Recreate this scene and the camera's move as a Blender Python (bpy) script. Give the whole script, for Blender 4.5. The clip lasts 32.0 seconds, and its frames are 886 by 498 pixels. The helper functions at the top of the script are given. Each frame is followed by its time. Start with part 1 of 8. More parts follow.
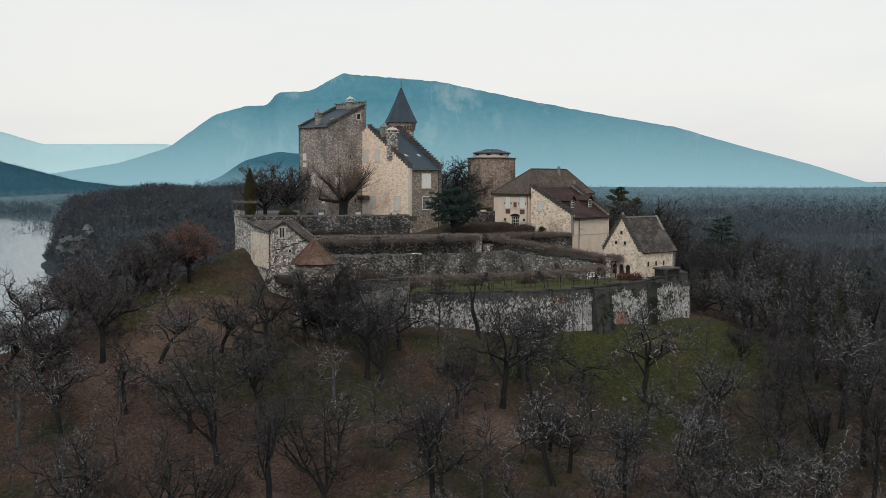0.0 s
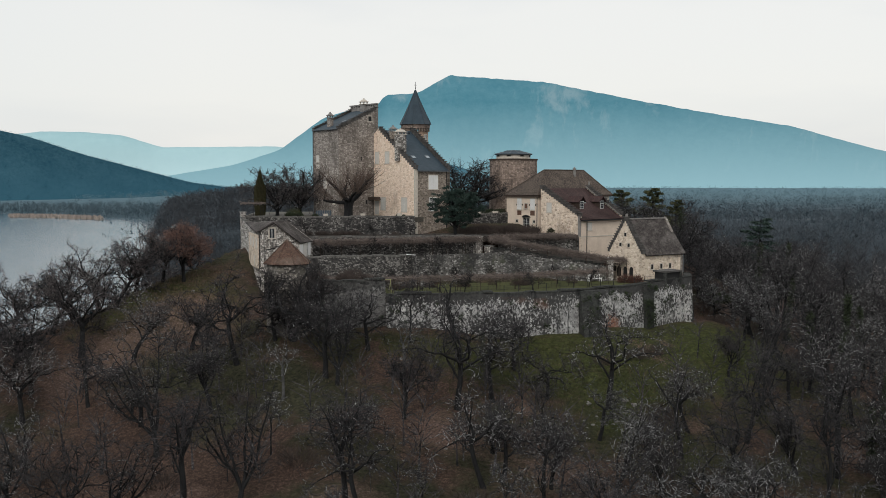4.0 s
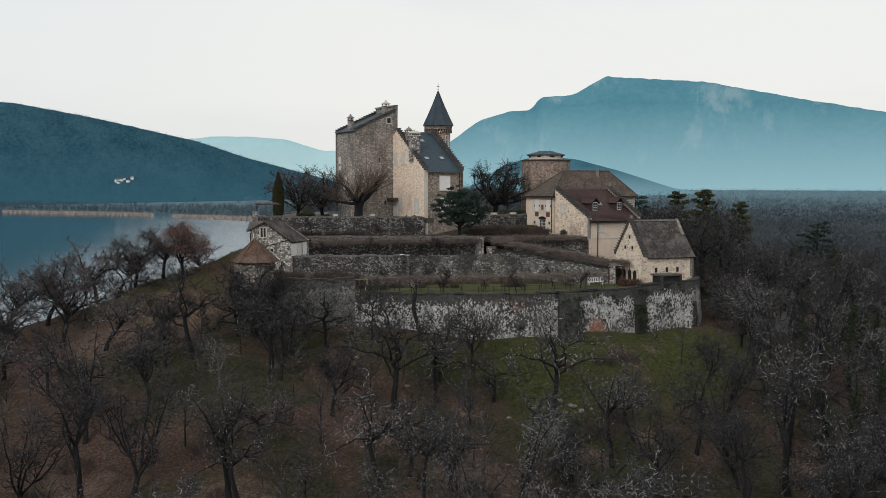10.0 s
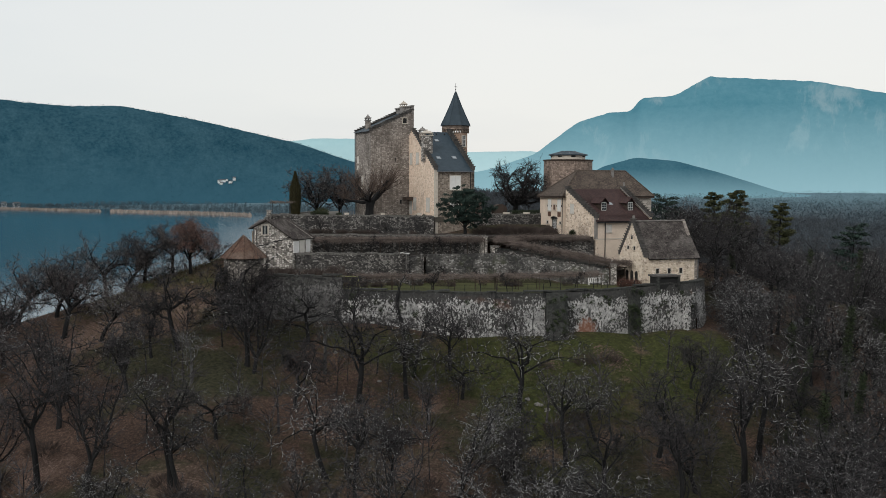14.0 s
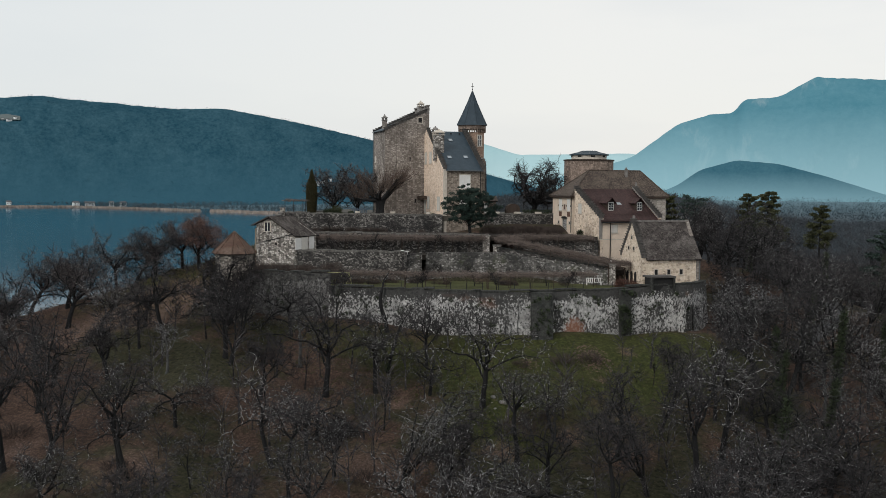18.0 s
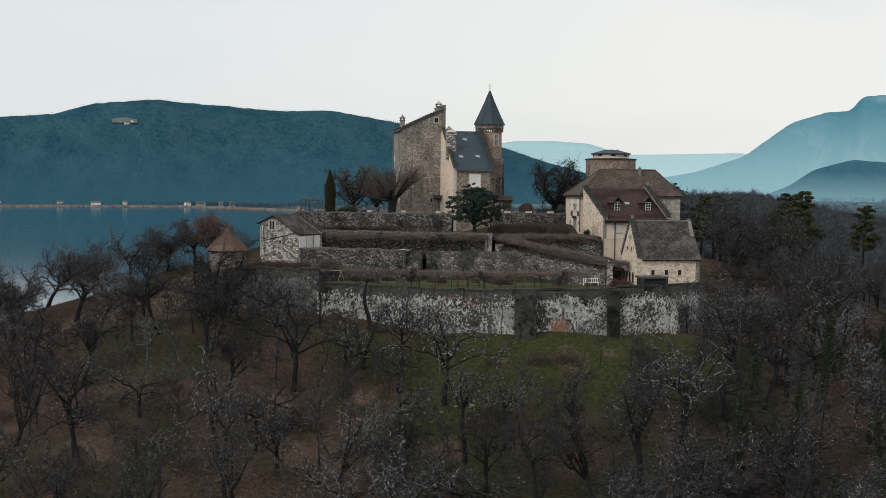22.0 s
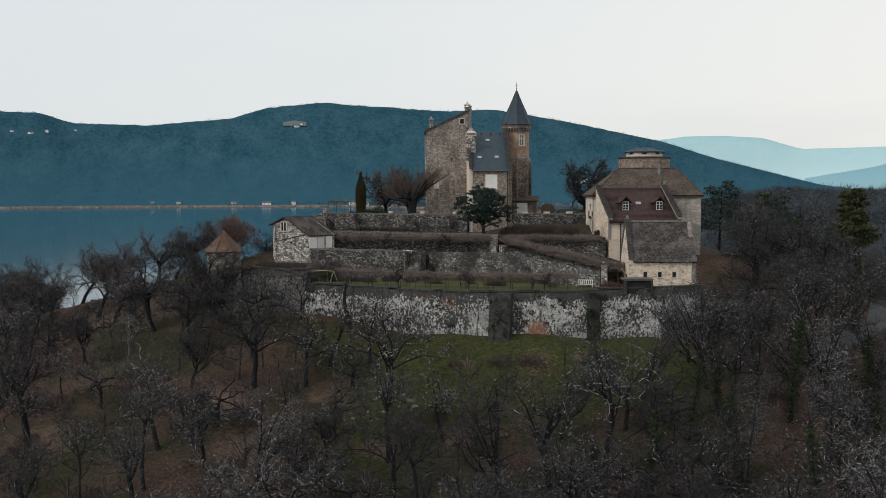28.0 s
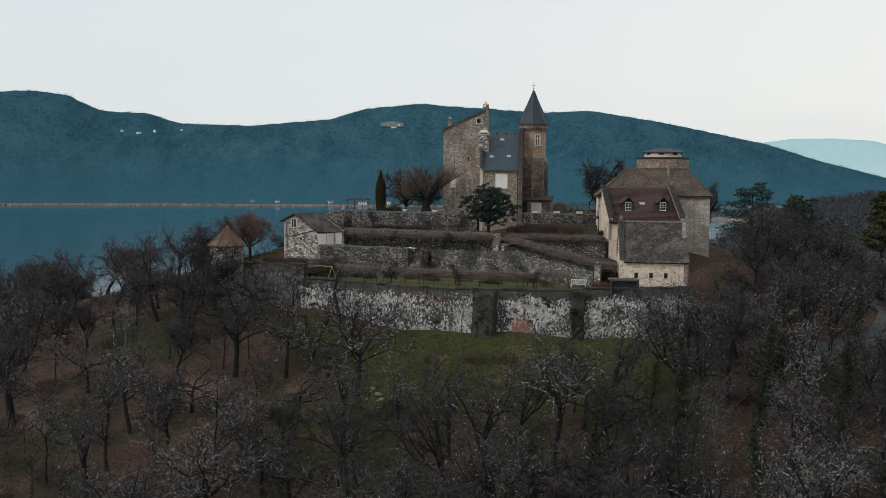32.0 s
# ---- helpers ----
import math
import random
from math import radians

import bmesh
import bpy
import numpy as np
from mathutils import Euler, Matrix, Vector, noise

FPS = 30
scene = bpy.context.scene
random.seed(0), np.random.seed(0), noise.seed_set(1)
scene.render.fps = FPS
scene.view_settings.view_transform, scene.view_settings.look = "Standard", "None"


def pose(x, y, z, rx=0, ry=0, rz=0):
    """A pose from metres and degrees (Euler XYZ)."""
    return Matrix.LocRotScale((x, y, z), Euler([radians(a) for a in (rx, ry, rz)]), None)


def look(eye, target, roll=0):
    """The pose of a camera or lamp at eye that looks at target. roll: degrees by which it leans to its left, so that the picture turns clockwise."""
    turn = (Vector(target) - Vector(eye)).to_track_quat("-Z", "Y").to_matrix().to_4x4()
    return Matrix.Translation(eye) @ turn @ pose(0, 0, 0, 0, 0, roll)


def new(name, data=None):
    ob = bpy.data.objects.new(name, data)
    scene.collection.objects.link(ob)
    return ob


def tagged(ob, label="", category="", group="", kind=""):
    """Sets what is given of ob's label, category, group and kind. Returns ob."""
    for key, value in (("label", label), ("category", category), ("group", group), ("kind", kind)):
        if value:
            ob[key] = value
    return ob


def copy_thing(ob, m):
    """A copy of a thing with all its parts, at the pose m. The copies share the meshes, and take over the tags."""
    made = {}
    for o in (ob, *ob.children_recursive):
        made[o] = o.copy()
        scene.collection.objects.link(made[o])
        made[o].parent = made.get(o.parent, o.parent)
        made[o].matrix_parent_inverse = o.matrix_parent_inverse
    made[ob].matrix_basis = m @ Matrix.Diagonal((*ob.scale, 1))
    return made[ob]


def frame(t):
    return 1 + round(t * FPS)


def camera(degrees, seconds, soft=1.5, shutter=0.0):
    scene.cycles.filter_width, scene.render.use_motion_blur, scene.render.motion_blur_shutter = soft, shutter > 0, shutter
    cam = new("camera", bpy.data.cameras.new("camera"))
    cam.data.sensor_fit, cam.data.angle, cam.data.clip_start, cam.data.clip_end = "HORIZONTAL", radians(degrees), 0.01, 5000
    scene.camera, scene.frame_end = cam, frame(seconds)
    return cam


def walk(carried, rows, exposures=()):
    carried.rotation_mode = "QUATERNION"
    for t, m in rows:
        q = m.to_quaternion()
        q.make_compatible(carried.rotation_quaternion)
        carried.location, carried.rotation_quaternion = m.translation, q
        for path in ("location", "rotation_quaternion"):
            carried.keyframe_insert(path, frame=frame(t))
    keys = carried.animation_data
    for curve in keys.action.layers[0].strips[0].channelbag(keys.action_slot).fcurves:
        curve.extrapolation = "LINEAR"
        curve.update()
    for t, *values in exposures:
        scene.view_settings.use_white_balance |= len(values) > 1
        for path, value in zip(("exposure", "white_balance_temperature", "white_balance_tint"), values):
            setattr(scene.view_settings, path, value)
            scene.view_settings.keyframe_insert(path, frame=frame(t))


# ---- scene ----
cam = camera(47.33, 32.0, soft=0.45)
walk(cam, [
    (0.0, look((-61.30, -156.31, 5.86), (-7.67, -5.95, -4.92), 0.20)),
    (2.0, look((-52.75, -159.17, 5.88), (-7.51, -6.07, -4.84), 0.13)),
    (4.0, look((-44.62, -161.72, 5.93), (-7.60, -6.34, -4.71), 0.09)),
    (6.0, look((-36.32, -163.52, 5.91), (-7.60, -6.47, -4.58), 0.07)),
    (8.0, look((-27.81, -164.57, 5.81), (-7.44, -6.21, -4.57), 0.06)),
    (10.0, look((-19.71, -165.71, 5.69), (-7.58, -6.50, -4.58), 0.07)),
    (12.0, look((-11.89, -166.71, 5.54), (-7.83, -7.08, -4.63), 0.12)),
    (14.0, look((-4.24, -167.35, 5.33), (-8.03, -7.71, -4.70), 0.24)),
    (16.0, look((3.41, -167.52, 5.09), (-8.12, -8.24, -4.79), 0.40)),
    (18.0, look((11.28, -167.22, 4.89), (-8.13, -8.70, -4.89), 0.54)),
    (20.0, look((19.53, -166.45, 4.80), (-8.12, -9.16, -4.97), 0.60)),
    (22.0, look((28.11, -165.15, 4.84), (-8.12, -9.61, -5.01), 0.54)),
    (24.0, look((36.81, -163.22, 5.01), (-8.15, -9.99, -4.97), 0.36)),
    (26.0, look((45.40, -160.68, 5.28), (-8.21, -10.27, -4.87), 0.10)),
    (28.0, look((53.60, -157.90, 5.45), (-8.18, -10.66, -4.81), -0.04)),
    (30.0, look((61.19, -155.26, 5.35), (-7.96, -11.33, -4.88), 0.13)),
    (32.0, look((68.42, -152.74, 5.09), (-7.57, -12.30, -5.04), 0.48)),
])

# ---- world, sun, exposure ----
scene.view_settings.exposure = 0.0
world = bpy.data.worlds.new("overcast_sky")
scene.world = world
world.use_nodes = True
wn = world.node_tree
wn.nodes.clear()
sky = wn.nodes.new("ShaderNodeTexSky")
sky.sky_type = "NISHITA"
sky.sun_disc = False
sky.sun_elevation, sky.sun_rotation = radians(35), radians(213)
sky.air_density, sky.dust_density = 1.0, 3.0
cloud = wn.nodes.new("ShaderNodeMix")
cloud.data_type = "RGBA"
cloud.inputs[0].default_value = 0.86
cloud.inputs[7].default_value = (8.42, 8.36, 8.1, 1.0)     # even high cloud
wbg = wn.nodes.new("ShaderNodeBackground")
wbg.inputs[1].default_value = 0.11
wout = wn.nodes.new("ShaderNodeOutputWorld")
veil = wn.nodes.new("ShaderNodeTexNoise")                  # faint banks in the cloud
veil.inputs["Scale"].default_value, veil.inputs["Detail"].default_value = 1.6, 5.0
vmap = wn.nodes.new("ShaderNodeMapping")
vmap.inputs["Scale"].default_value = (1.0, 1.0, 4.5)
vco = wn.nodes.new("ShaderNodeTexCoord")
wn.links.new(vco.outputs["Generated"], vmap.inputs[0])
wn.links.new(vmap.outputs[0], veil.inputs["Vector"])
bank = wn.nodes.new("ShaderNodeValToRGB")
bank.color_ramp.elements[0].position, bank.color_ramp.elements[0].color = 0.36, (7.4 / 9, 7.55 / 9, 7.6 / 9, 1)
bank.color_ramp.elements[1].position, bank.color_ramp.elements[1].color = 0.6, (8.6 / 9, 8.52 / 9, 8.2 / 9, 1)
wn.links.new(veil.outputs[0], bank.inputs[0])
lit = wn.nodes.new("ShaderNodeVectorMath")
lit.operation = "SCALE"
lit.inputs["Scale"].default_value = 9.0
wn.links.new(bank.outputs[0], lit.inputs[0])
vsep = wn.nodes.new("ShaderNodeSeparateXYZ")               # thicker cloud towards the west
wn.links.new(vco.outputs["Generated"], vsep.inputs[0])
west = wn.nodes.new("ShaderNodeMapRange")
for i, v in ((1, -0.75), (2, 0.0), (3, 0.0), (4, 1.0)):
    west.inputs[i].default_value = v
wn.links.new(vsep.outputs[0], west.inputs[0])
thick = wn.nodes.new("ShaderNodeMix")
thick.data_type = "RGBA"
thick.inputs[6].default_value = (7.3, 7.7, 7.85, 1.0)
wn.links.new(west.outputs[0], thick.inputs[0])
wn.links.new(lit.outputs[0], thick.inputs[7])
wn.links.new(thick.outputs[2], cloud.inputs[7])
wn.links.new(sky.outputs[0], cloud.inputs[6])
wn.links.new(cloud.outputs[2], wbg.inputs[0])
wn.links.new(wbg.outputs[0], wout.inputs[0])
sun = new("sun", bpy.data.lights.new("sun", "SUN"))
sun.data.energy, sun.data.angle, sun.data.color = 1.08, radians(14), (1.0, 0.965, 0.92)
sun.matrix_world = look((-50, -78, 66), (0, 0, 0))

# ---- materials ----
MATS = {}


def material(name, rough=0.9, metal=0.0, spec=0.3):
    m = bpy.data.materials.new(name)
    m.use_nodes = True
    t = m.node_tree
    b = t.nodes["Principled BSDF"]
    b.inputs["Roughness"].default_value = rough
    b.inputs["Metallic"].default_value = metal
    b.inputs["Specular IOR Level"].default_value = spec
    MATS[name] = m
    return m, t, b


def node(t, kind, **values):
    n = t.nodes.new(kind)
    for key, v in values.items():
        if key in n.inputs:
            n.inputs[key].default_value = v
    return n


def ramp(t, src, stops):
    r = t.nodes.new("ShaderNodeValToRGB")
    e = r.color_ramp.elements
    while len(e) < len(stops):
        e.new(0.5)
    for el, (p, c) in zip(e, stops):
        el.position, el.color = p, (*c, 1) if len(c) == 3 else c
    t.links.new(src, r.inputs[0])
    return r.outputs[0]


def mixc(t, fac, a, b, mode="MIX"):
    m = t.nodes.new("ShaderNodeMix")
    m.data_type, m.blend_type = "RGBA", mode
    for sock, v in ((m.inputs[0], fac), (m.inputs[6], a), (m.inputs[7], b)):
        if isinstance(v, (int, float)):
            sock.default_value = v
        elif isinstance(v, tuple):
            sock.default_value = (*v, 1)
        else:
            t.links.new(v, sock)
    return m.outputs[2]


def where(t, scale=(1, 1, 1), obj=True):
    c = t.nodes.new("ShaderNodeTexCoord")
    m = node(t, "ShaderNodeMapping")
    m.inputs["Scale"].default_value = scale
    t.links.new(c.outputs["Object"], m.inputs[0])
    return m.outputs[0]


def noise_fac(t, vec, scale, detail=4, rough=0.6, dist=0.0):
    n = node(t, "ShaderNodeTexNoise", Scale=scale, Detail=detail, Roughness=rough, Distortion=dist)
    t.links.new(vec, n.inputs["Vector"])
    return n.outputs[0]


def bumped(t, b, height, strength=0.5, dist=0.05):
    n = node(t, "ShaderNodeBump", Strength=strength, Distance=dist)
    t.links.new(height, n.inputs["Height"])
    t.links.new(n.outputs[0], b.inputs["Normal"])


def grey(v, warm=0.0):
    return (v * (1 + warm), v, v * (1 - warm))


def stone(name, mortar, dark, mid, light, size=0.36, moss=0.0, joint=0.06, tall=1.5, stain=(0.055, 0.055, 0.056), stain_at=0.62):
    """Rubble masonry: irregular stones between recessed joints, with dark weathering in blotches and streaks."""
    m, t, b = material(name, 0.93, 0, 0.2)
    vec = where(t, (1, 1, tall))
    wob = node(t, "ShaderNodeTexNoise", Scale=1.5, Detail=2)
    t.links.new(vec, wob.inputs["Vector"])
    vm = t.nodes.new("ShaderNodeMix")
    vm.data_type = "VECTOR"
    vm.inputs[0].default_value = 0.12
    t.links.new(vec, vm.inputs[4])
    t.links.new(wob.outputs[1], vm.inputs[5])
    edge = node(t, "ShaderNodeTexVoronoi", Scale=1 / size)
    edge.feature = "DISTANCE_TO_EDGE"
    cell = node(t, "ShaderNodeTexVoronoi", Scale=1 / size)
    for n in (edge, cell):
        t.links.new(vm.outputs[1], n.inputs["Vector"])
    sep = t.nodes.new("ShaderNodeSeparateColor")
    t.links.new(cell.outputs["Color"], sep.inputs[0])
    col = ramp(t, sep.outputs[0], [(0.0, dark), (0.5, mid), (1.0, light)])
    grain = noise_fac(t, vec, 9, 5)
    col = mixc(t, 0.5, col, ramp(t, grain, [(0.3, grey(0.35)), (0.7, grey(0.85))]), "OVERLAY")
    fac = ramp(t, edge.outputs["Distance"], [(0.0, grey(1.0)), (joint, grey(1.0)), (joint + 0.05, grey(0.0))])
    col = mixc(t, fac, col, mortar)
    big = noise_fac(t, where(t, (0.35, 0.35, 0.16)), 1.0, 6, 0.65)
    col = mixc(t, ramp(t, big, [(stain_at - 0.1, grey(0.0)), (stain_at + 0.08, grey(0.85))]), col, stain)
    if moss:
        g = noise_fac(t, where(t), 0.5, 5)
        col = mixc(t, ramp(t, g, [(0.55, grey(0.0)), (0.7, grey(moss))]), col, (0.05, 0.06, 0.025))
    t.links.new(col, b.inputs["Base Color"])
    hgt = mixc(t, 0.3, ramp(t, edge.outputs["Distance"], [(0.0, grey(0)), (0.2, grey(1))]), grain)
    bumped(t, b, hgt, 0.8, 0.06)
    return m


def coursed(name, mortar, dark, mid, light, row=0.27, length=0.46, stain=(0.045, 0.045, 0.046), stain_at=0.62, wob=0.05, joint=0.05, streak=0.6, even=0.85, blotch=0.75):
    """Masonry in rough courses: stones of uneven tone, shape and length, with weathering in blotches and runs."""
    m, t, b = material(name, 0.93, 0, 0.2)
    uv = t.nodes.new("ShaderNodeUVMap")
    n0 = node(t, "ShaderNodeTexNoise", Scale=1.1, Detail=3)
    t.links.new(uv.outputs[0], n0.inputs["Vector"])
    vm = t.nodes.new("ShaderNodeMix")
    vm.data_type = "VECTOR"
    vm.inputs[0].default_value = wob
    t.links.new(uv.outputs[0], vm.inputs[4])
    t.links.new(n0.outputs[1], vm.inputs[5])
    mp = node(t, "ShaderNodeMapping")
    mp.inputs["Scale"].default_value = (1 / length, 1 / row, 1)
    t.links.new(vm.outputs[1], mp.inputs[0])
    edge, cell = node(t, "ShaderNodeTexVoronoi", Scale=1.0, Randomness=even), node(t, "ShaderNodeTexVoronoi", Scale=1.0, Randomness=even)
    edge.feature = "DISTANCE_TO_EDGE"
    for n in (edge, cell):
        n.voronoi_dimensions = "2D"
        t.links.new(mp.outputs[0], n.inputs["Vector"])
    sep = t.nodes.new("ShaderNodeSeparateColor")
    t.links.new(cell.outputs["Color"], sep.inputs[0])
    vec = where(t)
    grain = noise_fac(t, vec, 4.5, 6, 0.7)
    tone = mixc(t, 0.35, sep.outputs[0], grain)
    col = ramp(t, tone, [(0.12, dark), (0.5, mid), (0.9, light)])
    gap = ramp(t, edge.outputs["Distance"], [(0.0, grey(1.0)), (joint, grey(0.8)), (joint + 0.06, grey(0.0))])
    col = mixc(t, gap, col, mortar)
    col = mixc(t, 0.45, col, ramp(t, noise_fac(t, vec, 11, 4), [(0.3, grey(0.3)), (0.7, grey(0.85))]), "OVERLAY")
    big = noise_fac(t, where(t, (0.4, 0.4, 0.2)), 1.0, 7, 0.68)
    col = mixc(t, ramp(t, big, [(stain_at - 0.1, grey(0.0)), (stain_at + 0.08, grey(blotch))]), col, stain)
    run = noise_fac(t, where(t, (1.6, 1.6, 0.1)), 1.0, 5)
    col = mixc(t, ramp(t, run, [(0.55, grey(0.0)), (0.72, grey(streak))]), col, stain)
    t.links.new(col, b.inputs["Base Color"])
    bumped(t, b, mixc(t, 0.35, ramp(t, edge.outputs["Distance"], [(0.0, grey(0)), (0.18, grey(1))]), grain), 0.7, 0.06)
    return m


def plain(name, a, c, scale=2.0, rough=0.85, metal=0.0, bump=0.2, detail=5, spec=0.3, stretch=(1, 1, 1)):
    """One substance with grain and blotches between two tones."""
    m, t, b = material(name, rough, metal, spec)
    vec = where(t, stretch)
    f1, f2 = noise_fac(t, vec, scale, detail), noise_fac(t, vec, scale * 7, 3)
    f = mixc(t, 0.35, f1, f2)
    t.links.new(ramp(t, f, [(0.32, a), (0.68, c)]), b.inputs["Base Color"])
    if bump:
        bumped(t, b, f2, bump, 0.03)
    return m


def plaster(name, base, light, stain, patch, stone_col, hole=0.6, top=None):
    """Old lime render, flaking in small spots to show dark stone, with black growth in runs and along the wall's top."""
    m, t, b = material(name, 0.95, 0, 0.15)
    vec = where(t)
    col = ramp(t, noise_fac(t, vec, 1.6, 7, 0.7), [(0.3, base), (0.7, light)])
    col = mixc(t, 0.55, col, ramp(t, noise_fac(t, vec, 7.0, 5, 0.7), [(0.3, grey(0.2)), (0.7, grey(0.8))]), "OVERLAY")
    spots = noise_fac(t, where(t, (1, 1, 0.75)), 3.7, 5, 0.66, 0.15)
    wide = noise_fac(t, where(t, (0.25, 0.25, 0.3)), 1.0, 4)
    k = mixc(t, 0.36, spots, wide)
    if top is not None:
        g = t.nodes.new("ShaderNodeNewGeometry")
        sp = t.nodes.new("ShaderNodeSeparateXYZ")
        t.links.new(g.outputs["Position"], sp.inputs[0])
        mr = node(t, "ShaderNodeMapRange")
        for i, v in ((1, top - 1.5), (2, top), (3, 0.0), (4, 0.14)):
            mr.inputs[i].default_value = v
        t.links.new(sp.outputs[2], mr.inputs[0])
        ad = t.nodes.new("ShaderNodeMath")
        t.links.new(k, ad.inputs[0])
        t.links.new(mr.outputs[0], ad.inputs[1])
        k = ad.outputs[0]
    cell = node(t, "ShaderNodeTexVoronoi", Scale=4.5)
    t.links.new(vec, cell.inputs["Vector"])
    sep = t.nodes.new("ShaderNodeSeparateColor")
    t.links.new(cell.outputs["Color"], sep.inputs[0])
    rubble = ramp(t, sep.outputs[0], [(0, (0.02, 0.021, 0.021)), (1, stone_col)])
    col = mixc(t, ramp(t, k, [(hole - 0.015, grey(0.0)), (hole + 0.02, grey(0.95))]), col, rubble)
    dirt = noise_fac(t, where(t, (0.22, 0.22, 0.3)), 1.0, 7, 0.72)
    col = mixc(t, ramp(t, dirt, [(0.46, grey(0.0)), (0.66, grey(0.5))]), col, tuple(v * 0.42 for v in base))
    run = noise_fac(t, where(t, (1.3, 1.3, 0.1)), 1.0, 6)
    col = mixc(t, ramp(t, run, [(0.59, grey(0.0)), (0.68, grey(0.85))]), col, stain)
    if top == -9.2:                                    # a rusty run below the garden
        gp = t.nodes.new("ShaderNodeNewGeometry")
        dist_ = node(t, "ShaderNodeVectorMath")
        dist_.operation = "DISTANCE"
        dist_.inputs[1].default_value = (12.6, -27.2, -14.6)
        t.links.new(gp.outputs["Position"], dist_.inputs[0])
        near = node(t, "ShaderNodeMapRange")
        for i, v in ((1, 0.6), (2, 2.8), (3, 0.75), (4, 0.0)):
            near.inputs[i].default_value = v
        t.links.new(dist_.outputs["Value"], near.inputs[0])
        rust_ = mixc(t, 0.5, near.outputs[0], spots)
        col = mixc(t, ramp(t, rust_, [(0.42, grey(0.0)), (0.56, grey(0.8))]), col, patch)
    warm = noise_fac(t, where(t, (0.12, 0.12, 0.2)), 1.0, 3)
    col = mixc(t, ramp(t, warm, [(0.64, grey(0.0)), (0.76, grey(0.5))]), col, patch)
    t.links.new(col, b.inputs["Base Color"])
    bumped(t, b, mixc(t, 0.5, spots, noise_fac(t, vec, 8, 4)), 0.7, 0.08)
    return m


def tiles(name, a, c, lichen, row=0.16, across=0.2, amount=0.5, rough=0.9):
    """Small flat tiles in courses up the slope, each a little different, with lichen."""
    m, t, b = material(name, rough, 0, 0.25)
    vec = where(t, (1, 1, 1))
    br = node(t, "ShaderNodeTexBrick", Scale=1.0)
    br.inputs["Brick Width"].default_value, br.inputs["Row Height"].default_value = across, row
    br.inputs["Mortar Size"].default_value = 0.012
    br.inputs["Color1"].default_value, br.inputs["Color2"].default_value = (*a, 1), (*c, 1)
    br.inputs["Mortar"].default_value = (*[v * 0.3 for v in a], 1)
    uv = t.nodes.new("ShaderNodeUVMap")
    t.links.new(uv.outputs[0], br.inputs["Vector"])
    col = br.outputs["Color"]
    f = noise_fac(t, vec, 0.55, 6, 0.7)
    col = mixc(t, ramp(t, f, [(0.45, grey(0.0)), (0.75, grey(amount))]), col, lichen)
    g = noise_fac(t, vec, 5, 4)
    col = mixc(t, 0.6, col, ramp(t, g, [(0.3, grey(0.3)), (0.7, grey(0.8))]), "OVERLAY")
    fl = noise_fac(t, vec, 3.2, 7, 0.8)
    col = mixc(t, ramp(t, fl, [(0.58, grey(0.0)), (0.68, grey(amount))]), col, tuple(min(1.0, v * 1.7) for v in lichen))
    t.links.new(col, b.inputs["Base Color"])
    bumped(t, b, mixc(t, 0.3, br.outputs["Fac"], g), -0.5, 0.04)
    return m


KEEP = coursed("keep_stone", (0.20, 0.178, 0.16), (0.16, 0.142, 0.127), (0.29, 0.258, 0.232), (0.52, 0.475, 0.435), 0.2, 0.33, stain=(0.085, 0.072, 0.064), stain_at=0.53, wob=0.07, streak=0.55, even=0.7, joint=0.05, blotch=0.62)
STONE = coursed("house_stone", (0.22, 0.187, 0.156), (0.10, 0.085, 0.072), (0.21, 0.176, 0.147), (0.37, 0.32, 0.275), 0.22, 0.32, stain=(0.08, 0.068, 0.058), stain_at=0.68, wob=0.08, streak=0.25, joint=0.07, even=0.75, blotch=0.5)
CREAM = stone("cream_wall", (0.78, 0.615, 0.485), (0.55, 0.42, 0.325), (0.78, 0.61, 0.48), (0.85, 0.71, 0.585), 0.36, joint=0.03, stain=(0.38, 0.29, 0.225), stain_at=0.68)
TOWER = coursed("tower_stone", (0.20, 0.16, 0.135), (0.13, 0.102, 0.087), (0.225, 0.175, 0.147), (0.36, 0.285, 0.24), 0.3, 0.5, stain=(0.06, 0.052, 0.046), stain_at=0.6, joint=0.03)
SHAFT = coursed("warm_ashlar", (0.28, 0.21, 0.165), (0.25, 0.175, 0.13), (0.34, 0.24, 0.183), (0.44, 0.325, 0.255), 0.36, 0.6, stain_at=0.68, joint=0.015, streak=0.3)
STEP = plain("dark_slab", (0.035, 0.033, 0.032), (0.13, 0.123, 0.117), 1.3)
MANOR = stone("manor_wall", (0.70, 0.575, 0.46), (0.34, 0.27, 0.215), (0.68, 0.555, 0.44), (0.78, 0.665, 0.55), 0.4, joint=0.05, stain=(0.22, 0.17, 0.13), stain_at=0.62)
RENDERED = plain("lime_render", (0.60, 0.50, 0.41), (0.76, 0.645, 0.535), 0.7, 0.95)
BARN = stone("barn_stone", (0.64, 0.54, 0.435), (0.32, 0.26, 0.205), (0.62, 0.515, 0.41), (0.74, 0.64, 0.535), 0.4, joint=0.07, stain=(0.22, 0.18, 0.145), stain_at=0.66)
ASHLAR = coursed("ashlar_stone", (0.22, 0.205, 0.185), (0.24, 0.222, 0.2), (0.34, 0.315, 0.285), (0.46, 0.43, 0.39), 0.42, 0.75, stain_at=0.7, joint=0.03, streak=0.3)
